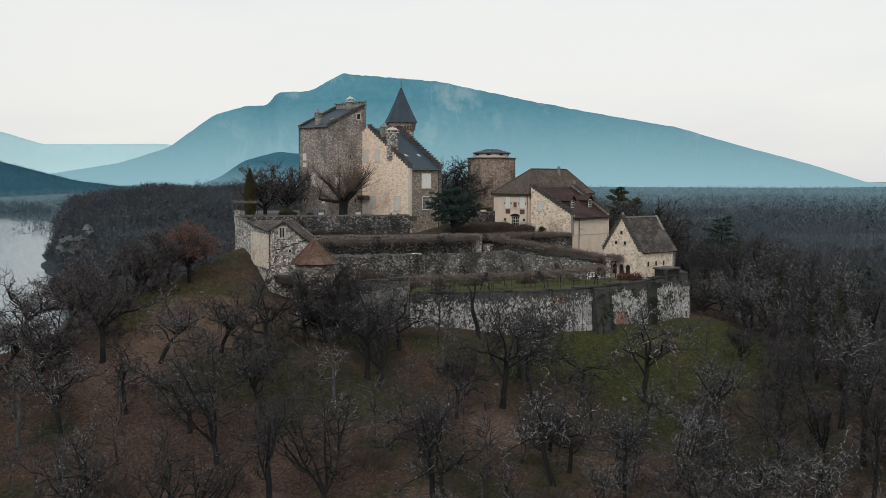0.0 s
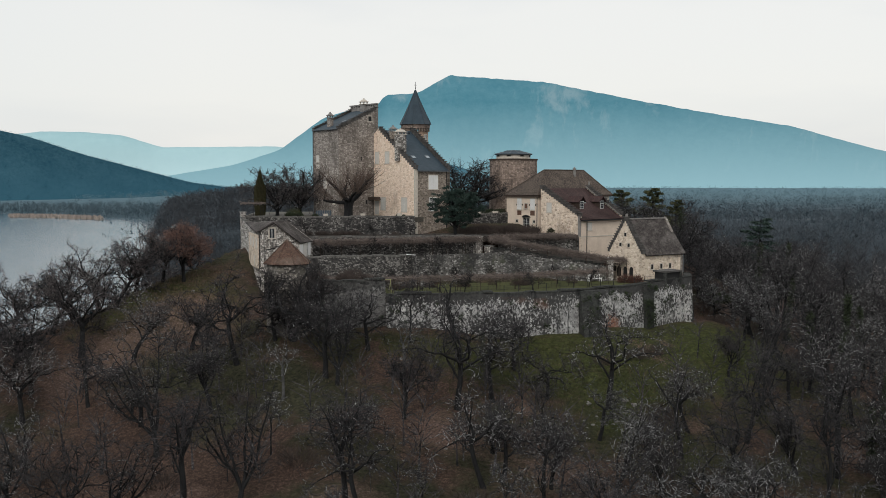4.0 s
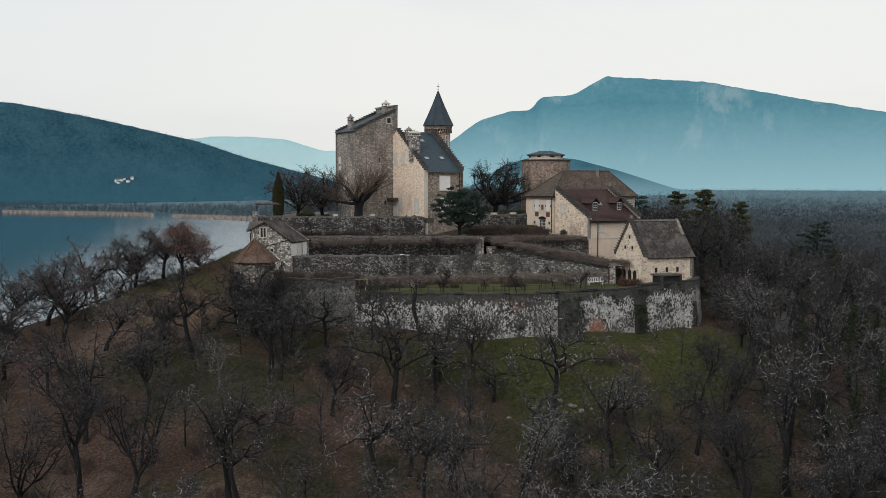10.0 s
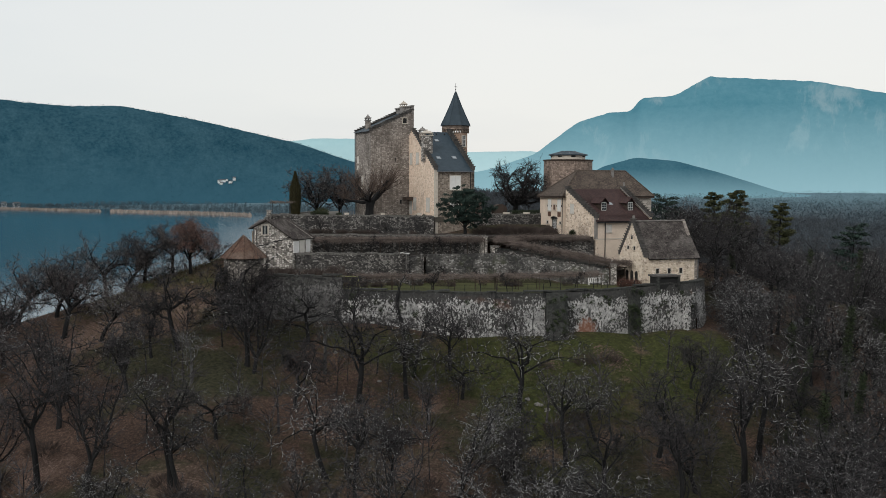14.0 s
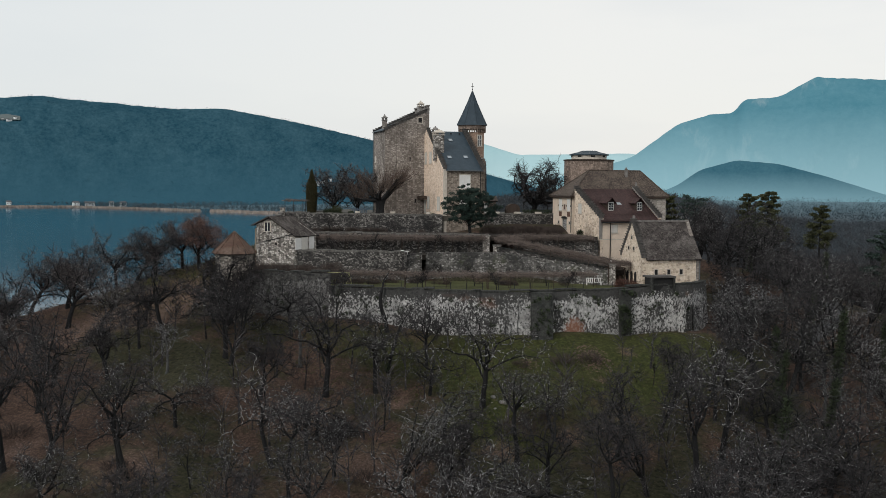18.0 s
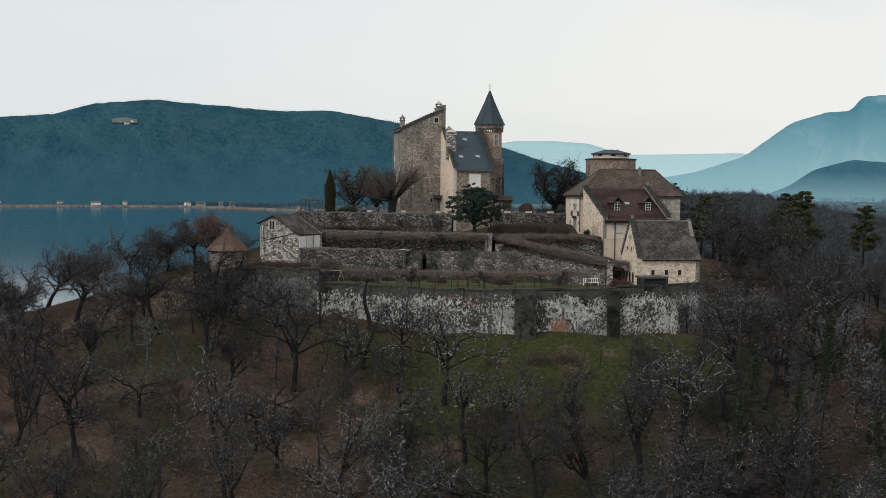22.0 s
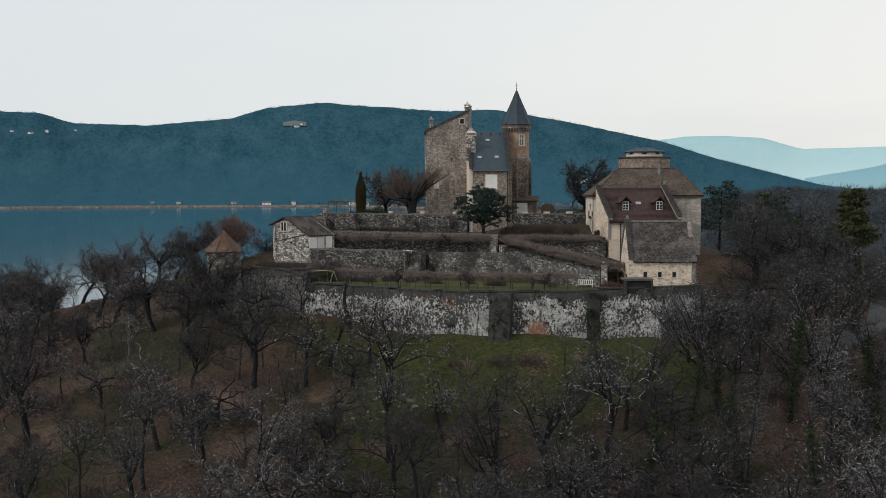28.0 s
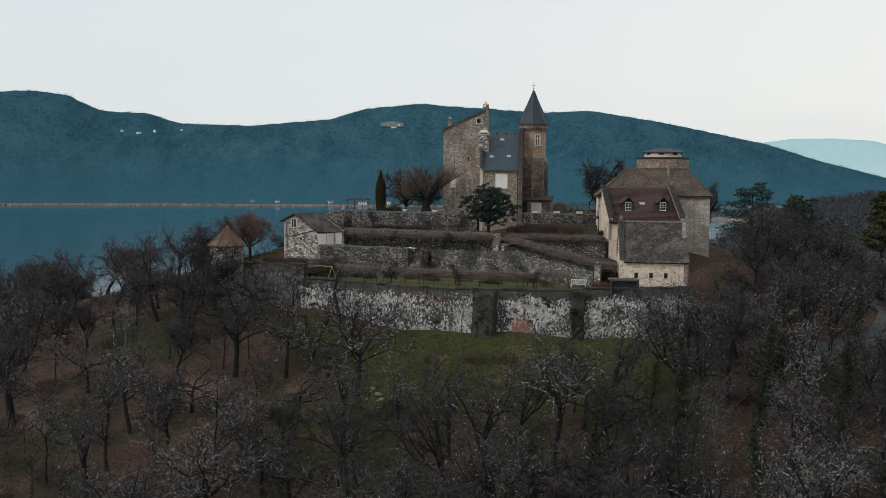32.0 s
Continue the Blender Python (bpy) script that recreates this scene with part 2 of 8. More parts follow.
CABIN = coursed("cabin_stone", (0.12, 0.11, 0.10), (0.05, 0.047, 0.045), (0.36, 0.335, 0.305), (0.76, 0.73, 0.69), 0.24, 0.34, stain_at=0.64, wob=0.12, streak=0.3, joint=0.07)
TURRET = stone("turret_stone", (0.13, 0.12, 0.108), (0.06, 0.056, 0.052), (0.165, 0.15, 0.136), (0.33, 0.305, 0.28), 0.36, moss=0.3, stain_at=0.6)
TERRACE = coursed("terrace_stone", (0.034, 0.033, 0.032), (0.024, 0.024, 0.025), (0.085, 0.081, 0.077), (0.34, 0.325, 0.31), 0.18, 0.25, wob=0.12, stain_at=0.56, stain=(0.018, 0.018, 0.019), even=0.95, blotch=0.7)
RAMPART = plaster("rampart_plaster", (0.19, 0.19, 0.19), (0.66, 0.655, 0.645), (0.016, 0.018, 0.019), (0.24, 0.115, 0.075), (0.05, 0.049, 0.048), 0.50, -9.2)
OLDRAMPART = plaster("bare_rampart", (0.06, 0.06, 0.06), (0.25, 0.245, 0.24), (0.018, 0.02, 0.02), (0.07, 0.06, 0.055), (0.09, 0.088, 0.085), 0.51, -7.2)
DARKSTONE = plaster("mossy_rampart", (0.022, 0.025, 0.024), (0.085, 0.088, 0.083), (0.012, 0.014, 0.014), (0.03, 0.038, 0.018), (0.07, 0.07, 0.066), 0.5)
COPING = plain("coping_stone", (0.12, 0.113, 0.107), (0.30, 0.285, 0.27), 1.6)
PALESTONE = plain("pale_dressed_stone", (0.42, 0.38, 0.33), (0.62, 0.57, 0.5), 2.2)
SLATE = plain("slate", (0.021, 0.036, 0.049), (0.042, 0.063, 0.082), 1.2, 0.6, 0, 0.25, spec=0.25)
ZINC = plain("zinc", (0.10, 0.115, 0.13), (0.17, 0.19, 0.21), 1.0, 0.5, 0.3, 0.1, spec=0.5)
BROWNTILE = tiles("brown_tile", (0.046, 0.037, 0.032), (0.115, 0.09, 0.076), (0.18, 0.15, 0.12), amount=0.4)
REDTILE = tiles("maroon_tile", (0.040, 0.023, 0.023), (0.064, 0.036, 0.034), (0.06, 0.044, 0.038), 0.3, 0.24, 0.25, 0.8)
BARNTILE = tiles("grey_tile", (0.022, 0.019, 0.018), (0.082, 0.07, 0.066), (0.26, 0.24, 0.225), amount=0.42)
LTILE = tiles("orange_tile", (0.07, 0.042, 0.032), (0.13, 0.078, 0.058), (0.20, 0.17, 0.145), amount=0.6)
WHITE = plain("white_paint", (0.62, 0.62, 0.61), (0.76, 0.76, 0.75), 1.5, 0.6)
OFFWHITE = plain("weathered_white", (0.5, 0.48, 0.45), (0.66, 0.64, 0.6), 1.2, 0.7)
# near-black colour stands in for the shade inside openings
DARK = plain("opening_shade", (0.012, 0.012, 0.013), (0.02, 0.02, 0.02), 2, 0.8)
WOODDARK = plain("dark_wood", (0.03, 0.022, 0.017), (0.07, 0.05, 0.04), 2, 0.8, stretch=(1, 1, 0.2))
BROWNSHUT = plain("brown_shutter", (0.10, 0.055, 0.04), (0.16, 0.09, 0.065), 2, 0.75)
IRON = plain("iron", (0.02, 0.02, 0.022), (0.04, 0.04, 0.042), 3, 0.55, 0.6)
BARK = plain("bark", (0.004, 0.0044, 0.005), (0.022, 0.022, 0.023), 1.4, 0.95, stretch=(1, 1, 0.25))


def twigs_material(name, dark, brown, pale, at):
    """Thin shoots: dark and purplish-brown wood, with pale lichen in patches that differ from tree to tree."""
    m, t, b = material(name, 0.9, 0, 0.2)
    info = t.nodes.new("ShaderNodeObjectInfo")
    vec = where(t)
    col = mixc(t, ramp(t, noise_fac(t, vec, 1.1, 4), [(0.35, grey(0.0)), (0.65, grey(1.0))]), dark, brown)
    k = t.nodes.new("ShaderNodeMath")
    k.operation = "MULTIPLY_ADD"
    k.inputs[1].default_value, k.inputs[2].default_value = 0.26, -0.13
    t.links.new(info.outputs["Random"], k.inputs[0])
    a = t.nodes.new("ShaderNodeMath")
    t.links.new(noise_fac(t, vec, 3.2, 4, 0.7), a.inputs[0])
    t.links.new(k.outputs[0], a.inputs[1])
    col = mixc(t, ramp(t, a.outputs[0], [(at, grey(0.0)), (at + 0.13, grey(1.0))]), col, pale)
    t.links.new(col, b.inputs["Base Color"])
    return m


TWIG = twigs_material("twig", (0.017, 0.018, 0.02), (0.072, 0.064, 0.067), (0.25, 0.252, 0.255), 0.60)
BRANCH = twigs_material("lichened_branch", (0.010, 0.011, 0.012), (0.046, 0.044, 0.046), (0.36, 0.362, 0.36), 0.585)
DARKTWIG = twigs_material("dark_twig", (0.012, 0.012, 0.013), (0.06, 0.052, 0.052), (0.13, 0.125, 0.123), 0.62)
DARKBRANCH = twigs_material("dark_branch", (0.008, 0.008, 0.009), (0.035, 0.033, 0.034), (0.12, 0.12, 0.118), 0.64)
PALETWIG = plain("pale_lichen_branch", (0.045, 0.046, 0.047), (0.16, 0.162, 0.162), 2.5, 0.9, bump=0)
RUSTTWIG = plain("rusty_leaf", (0.09, 0.052, 0.043), (0.18, 0.105, 0.085), 0.8, 0.9, bump=0)
WILLOW = plain("willow_twig", (0.062, 0.045, 0.037), (0.14, 0.102, 0.083), 0.5, 0.9, bump=0)
NEEDLE = plain("needle", (0.012, 0.026, 0.022), (0.035, 0.06, 0.048), 0.7, 0.85, bump=0)
PINE = plain("pine_needle", (0.022, 0.033, 0.016), (0.075, 0.074, 0.03), 0.5, 0.85, bump=0)
CYPRESSM = plain("cypress_leaf", (0.022, 0.026, 0.011), (0.06, 0.05, 0.022), 1.5, 0.9, bump=0.4)
IVY = plain("ivy_leaf", (0.016, 0.024, 0.012), (0.04, 0.055, 0.025), 1.2, 0.8, bump=0)
VINE = plain("dry_vine", (0.085, 0.069, 0.062), (0.22, 0.177, 0.158), 0.8, 0.95, bump=0)
SCRUB = plain("brown_scrub", (0.04, 0.031, 0.028), (0.08, 0.062, 0.054), 1.0, 0.95, bump=0)
HEDGE = plain("russet_hedge", (0.07, 0.034, 0.027), (0.12, 0.062, 0.048), 1.0, 0.95, bump=0)
ROCK = plain("limestone", (0.08, 0.077, 0.073), (0.28, 0.27, 0.26), 0.8, 0.95, bump=0.6)
CRAG = plain("crag_limestone", (0.035, 0.042, 0.047), (0.15, 0.16, 0.166), 0.35, 0.95, bump=0.6, stretch=(1, 1, 0.5))
GRAVEL = plain("pale_gravel", (0.3, 0.28, 0.25), (0.42, 0.4, 0.37), 3, 0.95)
CARPAINT = plain("white_car_paint", (0.6, 0.6, 0.6), (0.68, 0.68, 0.68), 1, 0.3, spec=0.6)
GLASS = plain("dark_glass", (0.02, 0.025, 0.03), (0.035, 0.04, 0.045), 1, 0.08, 0, 0, spec=0.8)
# sky reflection painted as the pane's pale grey-blue colour
SKYGLASS = plain("painted_sky_pane", (0.22, 0.26, 0.29), (0.32, 0.36, 0.39), 1, 0.12, 0, 0, spec=0.7)
OLDCOP = plain("weathered_coping", (0.035, 0.034, 0.033), (0.22, 0.212, 0.2), 2.4, 0.95, bump=0.5)
BROWNTWIG = twigs_material("brown_twig", (0.036, 0.032, 0.033), (0.125, 0.104, 0.103), (0.22, 0.21, 0.207), 0.60)

# ---- helpers for parts ----
def part(name, bm, mat, parent=None, label="", smooth=False):
    """Link a bmesh as one mesh object under a thing or part."""
    me = bpy.data.meshes.new(name)
    bm.normal_update()
    if not bm.loops.layers.uv:                        # wall coordinates: along and up
        uv = bm.loops.layers.uv.verify()
        for f in bm.faces:
            n = f.normal
            flat = abs(n.z) > 0.8
            h = math.hypot(n.x, n.y) or 1.0
            for lp in f.loops:
                c = lp.vert.co
                lp[uv].uv = (c.x, c.y) if flat else ((c.y * n.x - c.x * n.y) / h, c.z)
    bm.to_mesh(me)
    bm.free()
    for mm in (mat if isinstance(mat, (list, tuple)) else [mat]):
        me.materials.append(mm)
    if smooth:
        me.polygons.foreach_set("use_smooth", [True] * len(me.polygons))
    ob = new(name, me)
    if parent is not None:
        ob.parent = parent
        ob.matrix_parent_inverse = parent.matrix_world.inverted()
    if label:
        ob["label"] = label
    return ob


def thing(name, at, label, category, group="", kind=""):
    """An empty at the base of a thing."""
    e = new(name)
    e.matrix_world = at if isinstance(at, Matrix) else Matrix.Translation(at)
    e.empty_display_size = 0.3
    return tagged(e, label, category, group, kind)


def raw(name, verts, faces, mat, parent=None, smooth=False):
    me = bpy.data.meshes.new(name)
    me.from_pydata(verts, [], faces)
    for mm in (mat if isinstance(mat, (list, tuple)) else [mat]):
        me.materials.append(mm)
    if smooth:
        me.polygons.foreach_set("use_smooth", [True] * len(me.polygons))
    ob = new(name, me)
    if parent is not None:
        ob.parent = parent
        ob.matrix_parent_inverse = parent.matrix_world.inverted()
    return ob


def quad(bm, *pts):
    return bm.faces.new([bm.verts.new(p) for p in pts])


def box(bm, m, x0, x1, y0, y1, z0, z1, taper=0.0):
    """A box in the frame m; taper draws the top in."""
    c = [(x0, y0, z0), (x1, y0, z0), (x1, y1, z0), (x0, y1, z0),
         (x0 + taper, y0 + taper, z1), (x1 - taper, y0 + taper, z1), (x1 - taper, y1 - taper, z1), (x0 + taper, y1 - taper, z1)]
    v = [bm.verts.new(m @ Vector(p)) for p in c]
    for f in ((3, 2, 1, 0), (4, 5, 6, 7), (0, 1, 5, 4), (1, 2, 6, 5), (2, 3, 7, 6), (3, 0, 4, 7)):
        bm.faces.new([v[i] for i in f])
    return v


def prism(bm, m, pts, depth):
    """A flat outline of (x, z) in the frame m, drawn from y = 0 back to y = depth."""
    a = [bm.verts.new(m @ Vector((x, 0, z))) for x, z in pts]
    b = [bm.verts.new(m @ Vector((x, depth, z))) for x, z in pts]
    bm.faces.new(a)
    bm.faces.new(b[::-1])
    n = len(pts)
    for i in range(n):
        bm.faces.new((a[(i + 1) % n], a[i], b[i], b[(i + 1) % n]))


def slab(bm, pts, thick):
    """A sloping roof plane from four corners (eave left, eave right, ridge right, ridge left), with thickness and tile courses in its UVs."""
    p = [Vector(q) for q in pts]
    nrm = (p[1] - p[0]).cross(p[-1] - p[0]).normalized() * thick
    top, low = [bm.verts.new(q) for q in p], [bm.verts.new(q - nrm) for q in p]
    uv = bm.loops.layers.uv.verify()
    ax = (p[1] - p[0]).normalized()
    ay = nrm.normalized().cross(ax)
    faces = [bm.faces.new(top), bm.faces.new(low[::-1])]
    n = len(p)
    for i in range(n):
        faces.append(bm.faces.new((top[i], low[i], low[(i + 1) % n], top[(i + 1) % n])))
    for f in faces:
        for lp in f.loops:
            d = lp.vert.co - p[0]
            lp[uv].uv = (d.dot(ax), d.dot(ay))


def frame_at(x, y, z, deg):
    return pose(x, y, z, 0, 0, deg)


# ---- ground ----
def smooth(a, b, v):
    u = np.clip((v - a) / (b - a), 0, 1)
    return u * u * (3 - 2 * u)


def fbm(x, y, seed=0.0, octaves=4):
    """A cheap rolling relief out of turned sines, for arrays."""
    out, amp, rot = 0.0 * x, 1.0, 0.6 + seed
    for k in range(octaves):
        c, s = math.cos(rot), math.sin(rot)
        u, v = c * x + s * y + seed * 13.1, c * y - s * x - seed * 7.7
        out = out + amp * (np.sin(u + 1.7 * np.sin(v * 0.63)) * np.sin(v * 0.91 + 1.3 * np.sin(u * 0.47)))
        x, y, amp, rot = x * 2.03, y * 2.03, amp * 0.5, rot + 1.1
    return out


LAKE = -50.0


def land(x, y):
    """Height of the ground."""
    x, y = np.asarray(x, float), np.asarray(y, float)
    cx, cy = np.clip(x, -38, 32), np.clip(y, -31, 34)
    top = np.interp(cy, [-31, -13, -6, 3, 9, 34], [-15.2, -10.8, -7.2, -4.0, -1.4, -2.0])
    top = top - 5.5 * smooth(8, 34, cx) * smooth(-24, -6, cy) + 1.2 * smooth(-26, -38, cx) * smooth(-20, -31, cy)
    top = top - 3.0 * smooth(-30, -38, cx) * smooth(-8, -16, -cy)
    top = top + smooth(-12, -22, cy) * (2.0 * smooth(-2, -19, cx) - 0.5 * smooth(0, 8, cx)) - 1.9 * smooth(10, 22, cx) * smooth(-10, -16, cy)
    dx, dy = x - cx, y - cy
    d = np.hypot(dx, dy)
    steep = np.where(dx < 0, np.interp(y, [-12, 28], [0.47, 0.35]), 0.30) * np.abs(dx) + np.where(dy < 0, 0.29, 0.42) * np.abs(dy)
    steep = steep / np.maximum(d, 1e-6)
    fall = steep * np.minimum(d, 140) + 0.06 * np.clip(d - 140, 0, 600)
    z = top - fall + np.clip(d / 12, 0, 1) * 0.9 * fbm(x / 9, y / 9, 0.3)
    # the western spur: an open slope up to a shoulder, then a steep drop to the lake
    edge_y = np.interp(x, [-140, -90, -70, -58, -48, -38, -30], [-36, -27, -23.5, -16.5, -8.2, 0.2, 8])
    spur = 0.5 + 0.128 * x + 0.274 * np.clip(y, -75, edge_y + 15) - 0.95 * np.clip(y - edge_y, 0, 90) - 0.2 * np.clip(-80 - x, 0, 80) + 0.35 * fbm(x / 5, y / 5, 0.7)
    w = smooth(-33.5, -39.5, x) * smooth(-95, -62, y)
    z = z * (1 - w) + spur * w
    # lower land round the hill: woods and plain on one side, lake on the other
    side = np.degrees(np.arctan2(-x, y))                       # bearing from north, west positive
    far = np.hypot(x, y)
    edge = np.interp(y, [-400, -60, 0, 60, 100, 180, 260, 400, 560, 720, 900, 1300, 4000], [-260, -175, -115, -82, -70, -65, -68, -74, -82, -90, -72, -105, -500])
    low = np.clip(LAKE + (x - edge) * 0.16, -64, -31) + 1.4 * fbm(x / 60, y / 60, 0.8) * smooth(60, 200, far)
    crest = np.interp(x - edge - 88 + smooth(20, 90, x - edge) * (edge + 88), [-88, -83, -77, -69, -55, -10, 80, 120, 160, 230, 340], [-66, -38, -21, -15, -12, -5.5, -5, -13, -21, -29, -36])     # wooded ridge to the north
    along_ = np.interp(y, [230, 330, 400, 520, 680, 760, 900], [0, 0.5, 0.8, 0.9, 1.0, 0.94, 0.3])
    low = np.maximum(low, -66 + (crest + 66) * along_ + 1.6 * fbm(x / 32, y / 32, 0.5))
    # the other shore
    reach = np.interp(side, [-180, -5, 3, 8, 15, 24, 40, 70, 180], [800, 800, 1250, 1500, 1850, 2350, 2600, 2600, 2600])
    rise = smooth(reach - 90, reach + 60, far)
    low = low * (1 - rise) + rise * np.maximum(low, -48.4 + 0.012 * (far - reach))
    return np.maximum(z, low) + 0.0


g1 = np.r_[-4900, -4300, -3700, -3100, -2700, -2400:-900:75, -900:-300:25, -300:-120:6, -120:121:1.6, 126:300:6, 312:900:14, 975:2400:75, 2700, 3100, 3700, 4300, 4900]
gx, gy = np.meshgrid(g1, g1)
gz = land(gx, gy)
gn = len(g1)
gidx = np.arange(gn * gn).reshape(gn, gn)
gfaces = np.stack([gidx[:-1, :-1], gidx[:-1, 1:], gidx[1:, 1:], gidx[1:, :-1]], -1).reshape(-1, 4)


def ground_material():
    m, t, b = material("forest_floor", 0.97, 0, 0.15)
    vec = where(t)
    leaf = ramp(t, mixc(t, 0.45, noise_fac(t, vec, 3.0, 7, 0.8), noise_fac(t, vec, 11.0, 4, 0.8)), [(0.36, (0.011, 0.007, 0.0055)), (0.5, (0.062, 0.041, 0.032)), (0.64, (0.215, 0.138, 0.106))])
    dull = ramp(t, noise_fac(t, vec, 2.2, 7, 0.78), [(0.34, (0.007, 0.0085, 0.005)), (0.66, (0.068, 0.066, 0.038))])
    grass = ramp(t, mixc(t, 0.4, noise_fac(t, vec, 1.8, 6, 0.75), noise_fac(t, vec, 8.0, 4, 0.8)), [(0.34, (0.006, 0.010, 0.003)), (0.5, (0.038, 0.049, 0.014)), (0.66, (0.128, 0.125, 0.042))])
    col = mixc(t, ramp(t, noise_fac(t, vec, 0.075, 6, 0.65), [(0.44, grey(0.0)), (0.54, grey(1.0))]), dull, leaf)
    g = t.nodes.new("ShaderNodeAttribute")
    g.attribute_name = "grass"
    n = mixc(t, 0.5, g.outputs["Fac"], noise_fac(t, vec, 0.35, 6, 0.7))
    col = mixc(t, ramp(t, n, [(0.48, grey(0.0)), (0.66, grey(0.9))]), col, grass)
    la = t.nodes.new("ShaderNodeAttribute")
    la.attribute_name = "litter"
    col = mixc(t, ramp(t, mixc(t, 0.5, la.outputs["Fac"], noise_fac(t, vec, 0.9, 7, 0.8)), [(0.52, grey(0.0)), (0.66, grey(0.85))]), col,
               ramp(t, noise_fac(t, vec, 4.0, 5, 0.8), [(0.3, (0.04, 0.026, 0.021)), (0.5, (0.13, 0.085, 0.068)), (0.7, (0.36, 0.27, 0.225))]))
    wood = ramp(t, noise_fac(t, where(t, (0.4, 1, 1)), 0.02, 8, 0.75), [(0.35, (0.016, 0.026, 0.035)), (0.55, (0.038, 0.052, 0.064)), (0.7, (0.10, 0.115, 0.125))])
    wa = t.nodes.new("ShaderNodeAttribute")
    wa.attribute_name = "hazed_woodland"
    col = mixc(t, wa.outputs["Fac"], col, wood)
    # haze painted on: base colour turns pale blue far out
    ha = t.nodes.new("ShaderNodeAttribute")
    ha.attribute_name = "haze_tint"
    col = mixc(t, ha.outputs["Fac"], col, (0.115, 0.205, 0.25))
    t.links.new(col, b.inputs["Base Color"])
    bumped(t, b, noise_fac(t, vec, 3.5, 6, 0.8), 0.9, 0.25)
    return m


FLOOR = ground_material()
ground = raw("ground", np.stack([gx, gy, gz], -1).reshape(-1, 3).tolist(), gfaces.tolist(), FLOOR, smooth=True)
tagged(ground, "wooded hillside with brown fallen leaves and patches of moss and grass", "ground", kind="structure")
green = np.exp(-((gx - 9) / 20) ** 2 - ((gy + 38) / 12) ** 2) * 1.15 + 0.85 * np.exp(-((gx + 50) / 16) ** 2 - ((gy + 20) / 17) ** 2) + 0.9 * np.exp(-((gx - 27) / 12) ** 2 - ((gy + 28) / 11) ** 2) \
    + 0.45 * np.exp(-((gx + 22) / 16) ** 2 - ((gy + 37) / 6) ** 2) + 0.7 * np.exp(-((gx - 4) / 9) ** 2 - ((gy + 58) / 14) ** 2)
att = ground.data.attributes.new("grass", "FLOAT", "POINT")
att.data.foreach_set("value", np.clip(green, 0, 1.3).ravel())
att = ground.data.attributes.new("hazed_woodland", "FLOAT", "POINT")     # woods and fields beyond the hill, their tones already blued for haze
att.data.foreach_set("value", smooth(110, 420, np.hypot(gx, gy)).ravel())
att = ground.data.attributes.new("haze_tint", "FLOAT", "POINT")     # share of blue haze mixed into the far plain's colour
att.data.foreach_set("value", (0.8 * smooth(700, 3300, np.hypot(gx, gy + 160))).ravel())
LITTER = ((-47.0, -19.0, 6.0), (-54.0, -27.0, 8.0), (-60.0, -38.0, 8.0), (-44.0, -32.0, 6.0), (-42.0, -24.5, 2.6), (19.5, -29.8, 2.6), (16.0, -41.0, 2.2), (4.5, -59.0, 4.0), (-8.0, -50.0, 3.0), (-19.0, -57.0, 7.0), (-9.0, -66.0, 7.0), (-32.0, -72.0, 7.0), (30.0, -58.0, 5.0), (20.0, -70.0, 6.0), (-48.0, -66.0, 6.0), (12.0, -54.0, 3.0))
att = ground.data.attributes.new("litter", "FLOAT", "POINT")       # drifts of fallen leaves
att.data.foreach_set("value", np.clip(sum(0.85 * np.exp(-((gx - a) ** 2 + (gy - b) ** 2) / r ** 2) for a, b, r in LITTER), 0, 1).ravel())

# ---- lake ----
lm, lt, lb = material("lake_water", 0.06, 0, 0.5)
lb.inputs["Base Color"].default_value = (0.004, 0.058, 0.102, 1)
rip = noise_fac(lt, where(lt, (1, 1, 1)), 0.5, 4)
calm = noise_fac(lt, where(lt, (0.0022, 0.007, 1)), 1.0, 4, 0.55)
lp_ = lt.nodes.new("ShaderNodeSeparateXYZ")
lt.links.new(where(lt), lp_.inputs[0])
toward_shore = node(lt, "ShaderNodeMapRange")                  # reflection and ripple strength raised by position, towards the castle's shore
for i_, v_ in ((1, -180.0), (2, -55.0), (3, 0.0), (4, 1.0)):
    toward_shore.inputs[i_].default_value = v_
slant = lt.nodes.new("ShaderNodeMath")
slant.operation = "MULTIPLY_ADD"
slant.inputs[1].default_value = 0.18
lt.links.new(lp_.outputs[1], slant.inputs[0])
lt.links.new(lp_.outputs[0], slant.inputs[2])
lt.links.new(slant.outputs[0], toward_shore.inputs[0])
still = mixc(lt, 0.35, toward_shore.outputs[0], calm)
slick = noise_fac(lt, where(lt, (0.0011, 0.0024, 1)), 1.0, 4, 0.5, 0.3)
gloss = mixc(lt, 1.0, ramp(lt, still, [(0.27, grey(0.0)), (0.72, grey(1.0))]), ramp(lt, slick, [(0.50, grey(0.0)), (0.80, grey(0.025))]), "LIGHTEN")
lt.links.new(ramp(lt, gloss, [(0.0, grey(0.10)), (1.0, grey(0.15))]), lb.inputs["Roughness"])
lt.links.new(ramp(lt, gloss, [(0.0, grey(0.2)), (1.0, grey(0.75))]), lb.inputs["Specular IOR Level"])
waves = node(lt, "ShaderNodeBump", Distance=0.3)
lt.links.new(rip, waves.inputs["Height"])
lt.links.new(ramp(lt, gloss, [(0.0, grey(0.012)), (1.0, grey(0.4))]), waves.inputs["Strength"])
lt.links.new(waves.outputs[0], lb.inputs["Normal"])
bml = bmesh.new()
quad(bml, (-4900, -4900, LAKE), (1200, -4900, LAKE), (1200, 4900, LAKE), (-4900, 4900, LAKE))
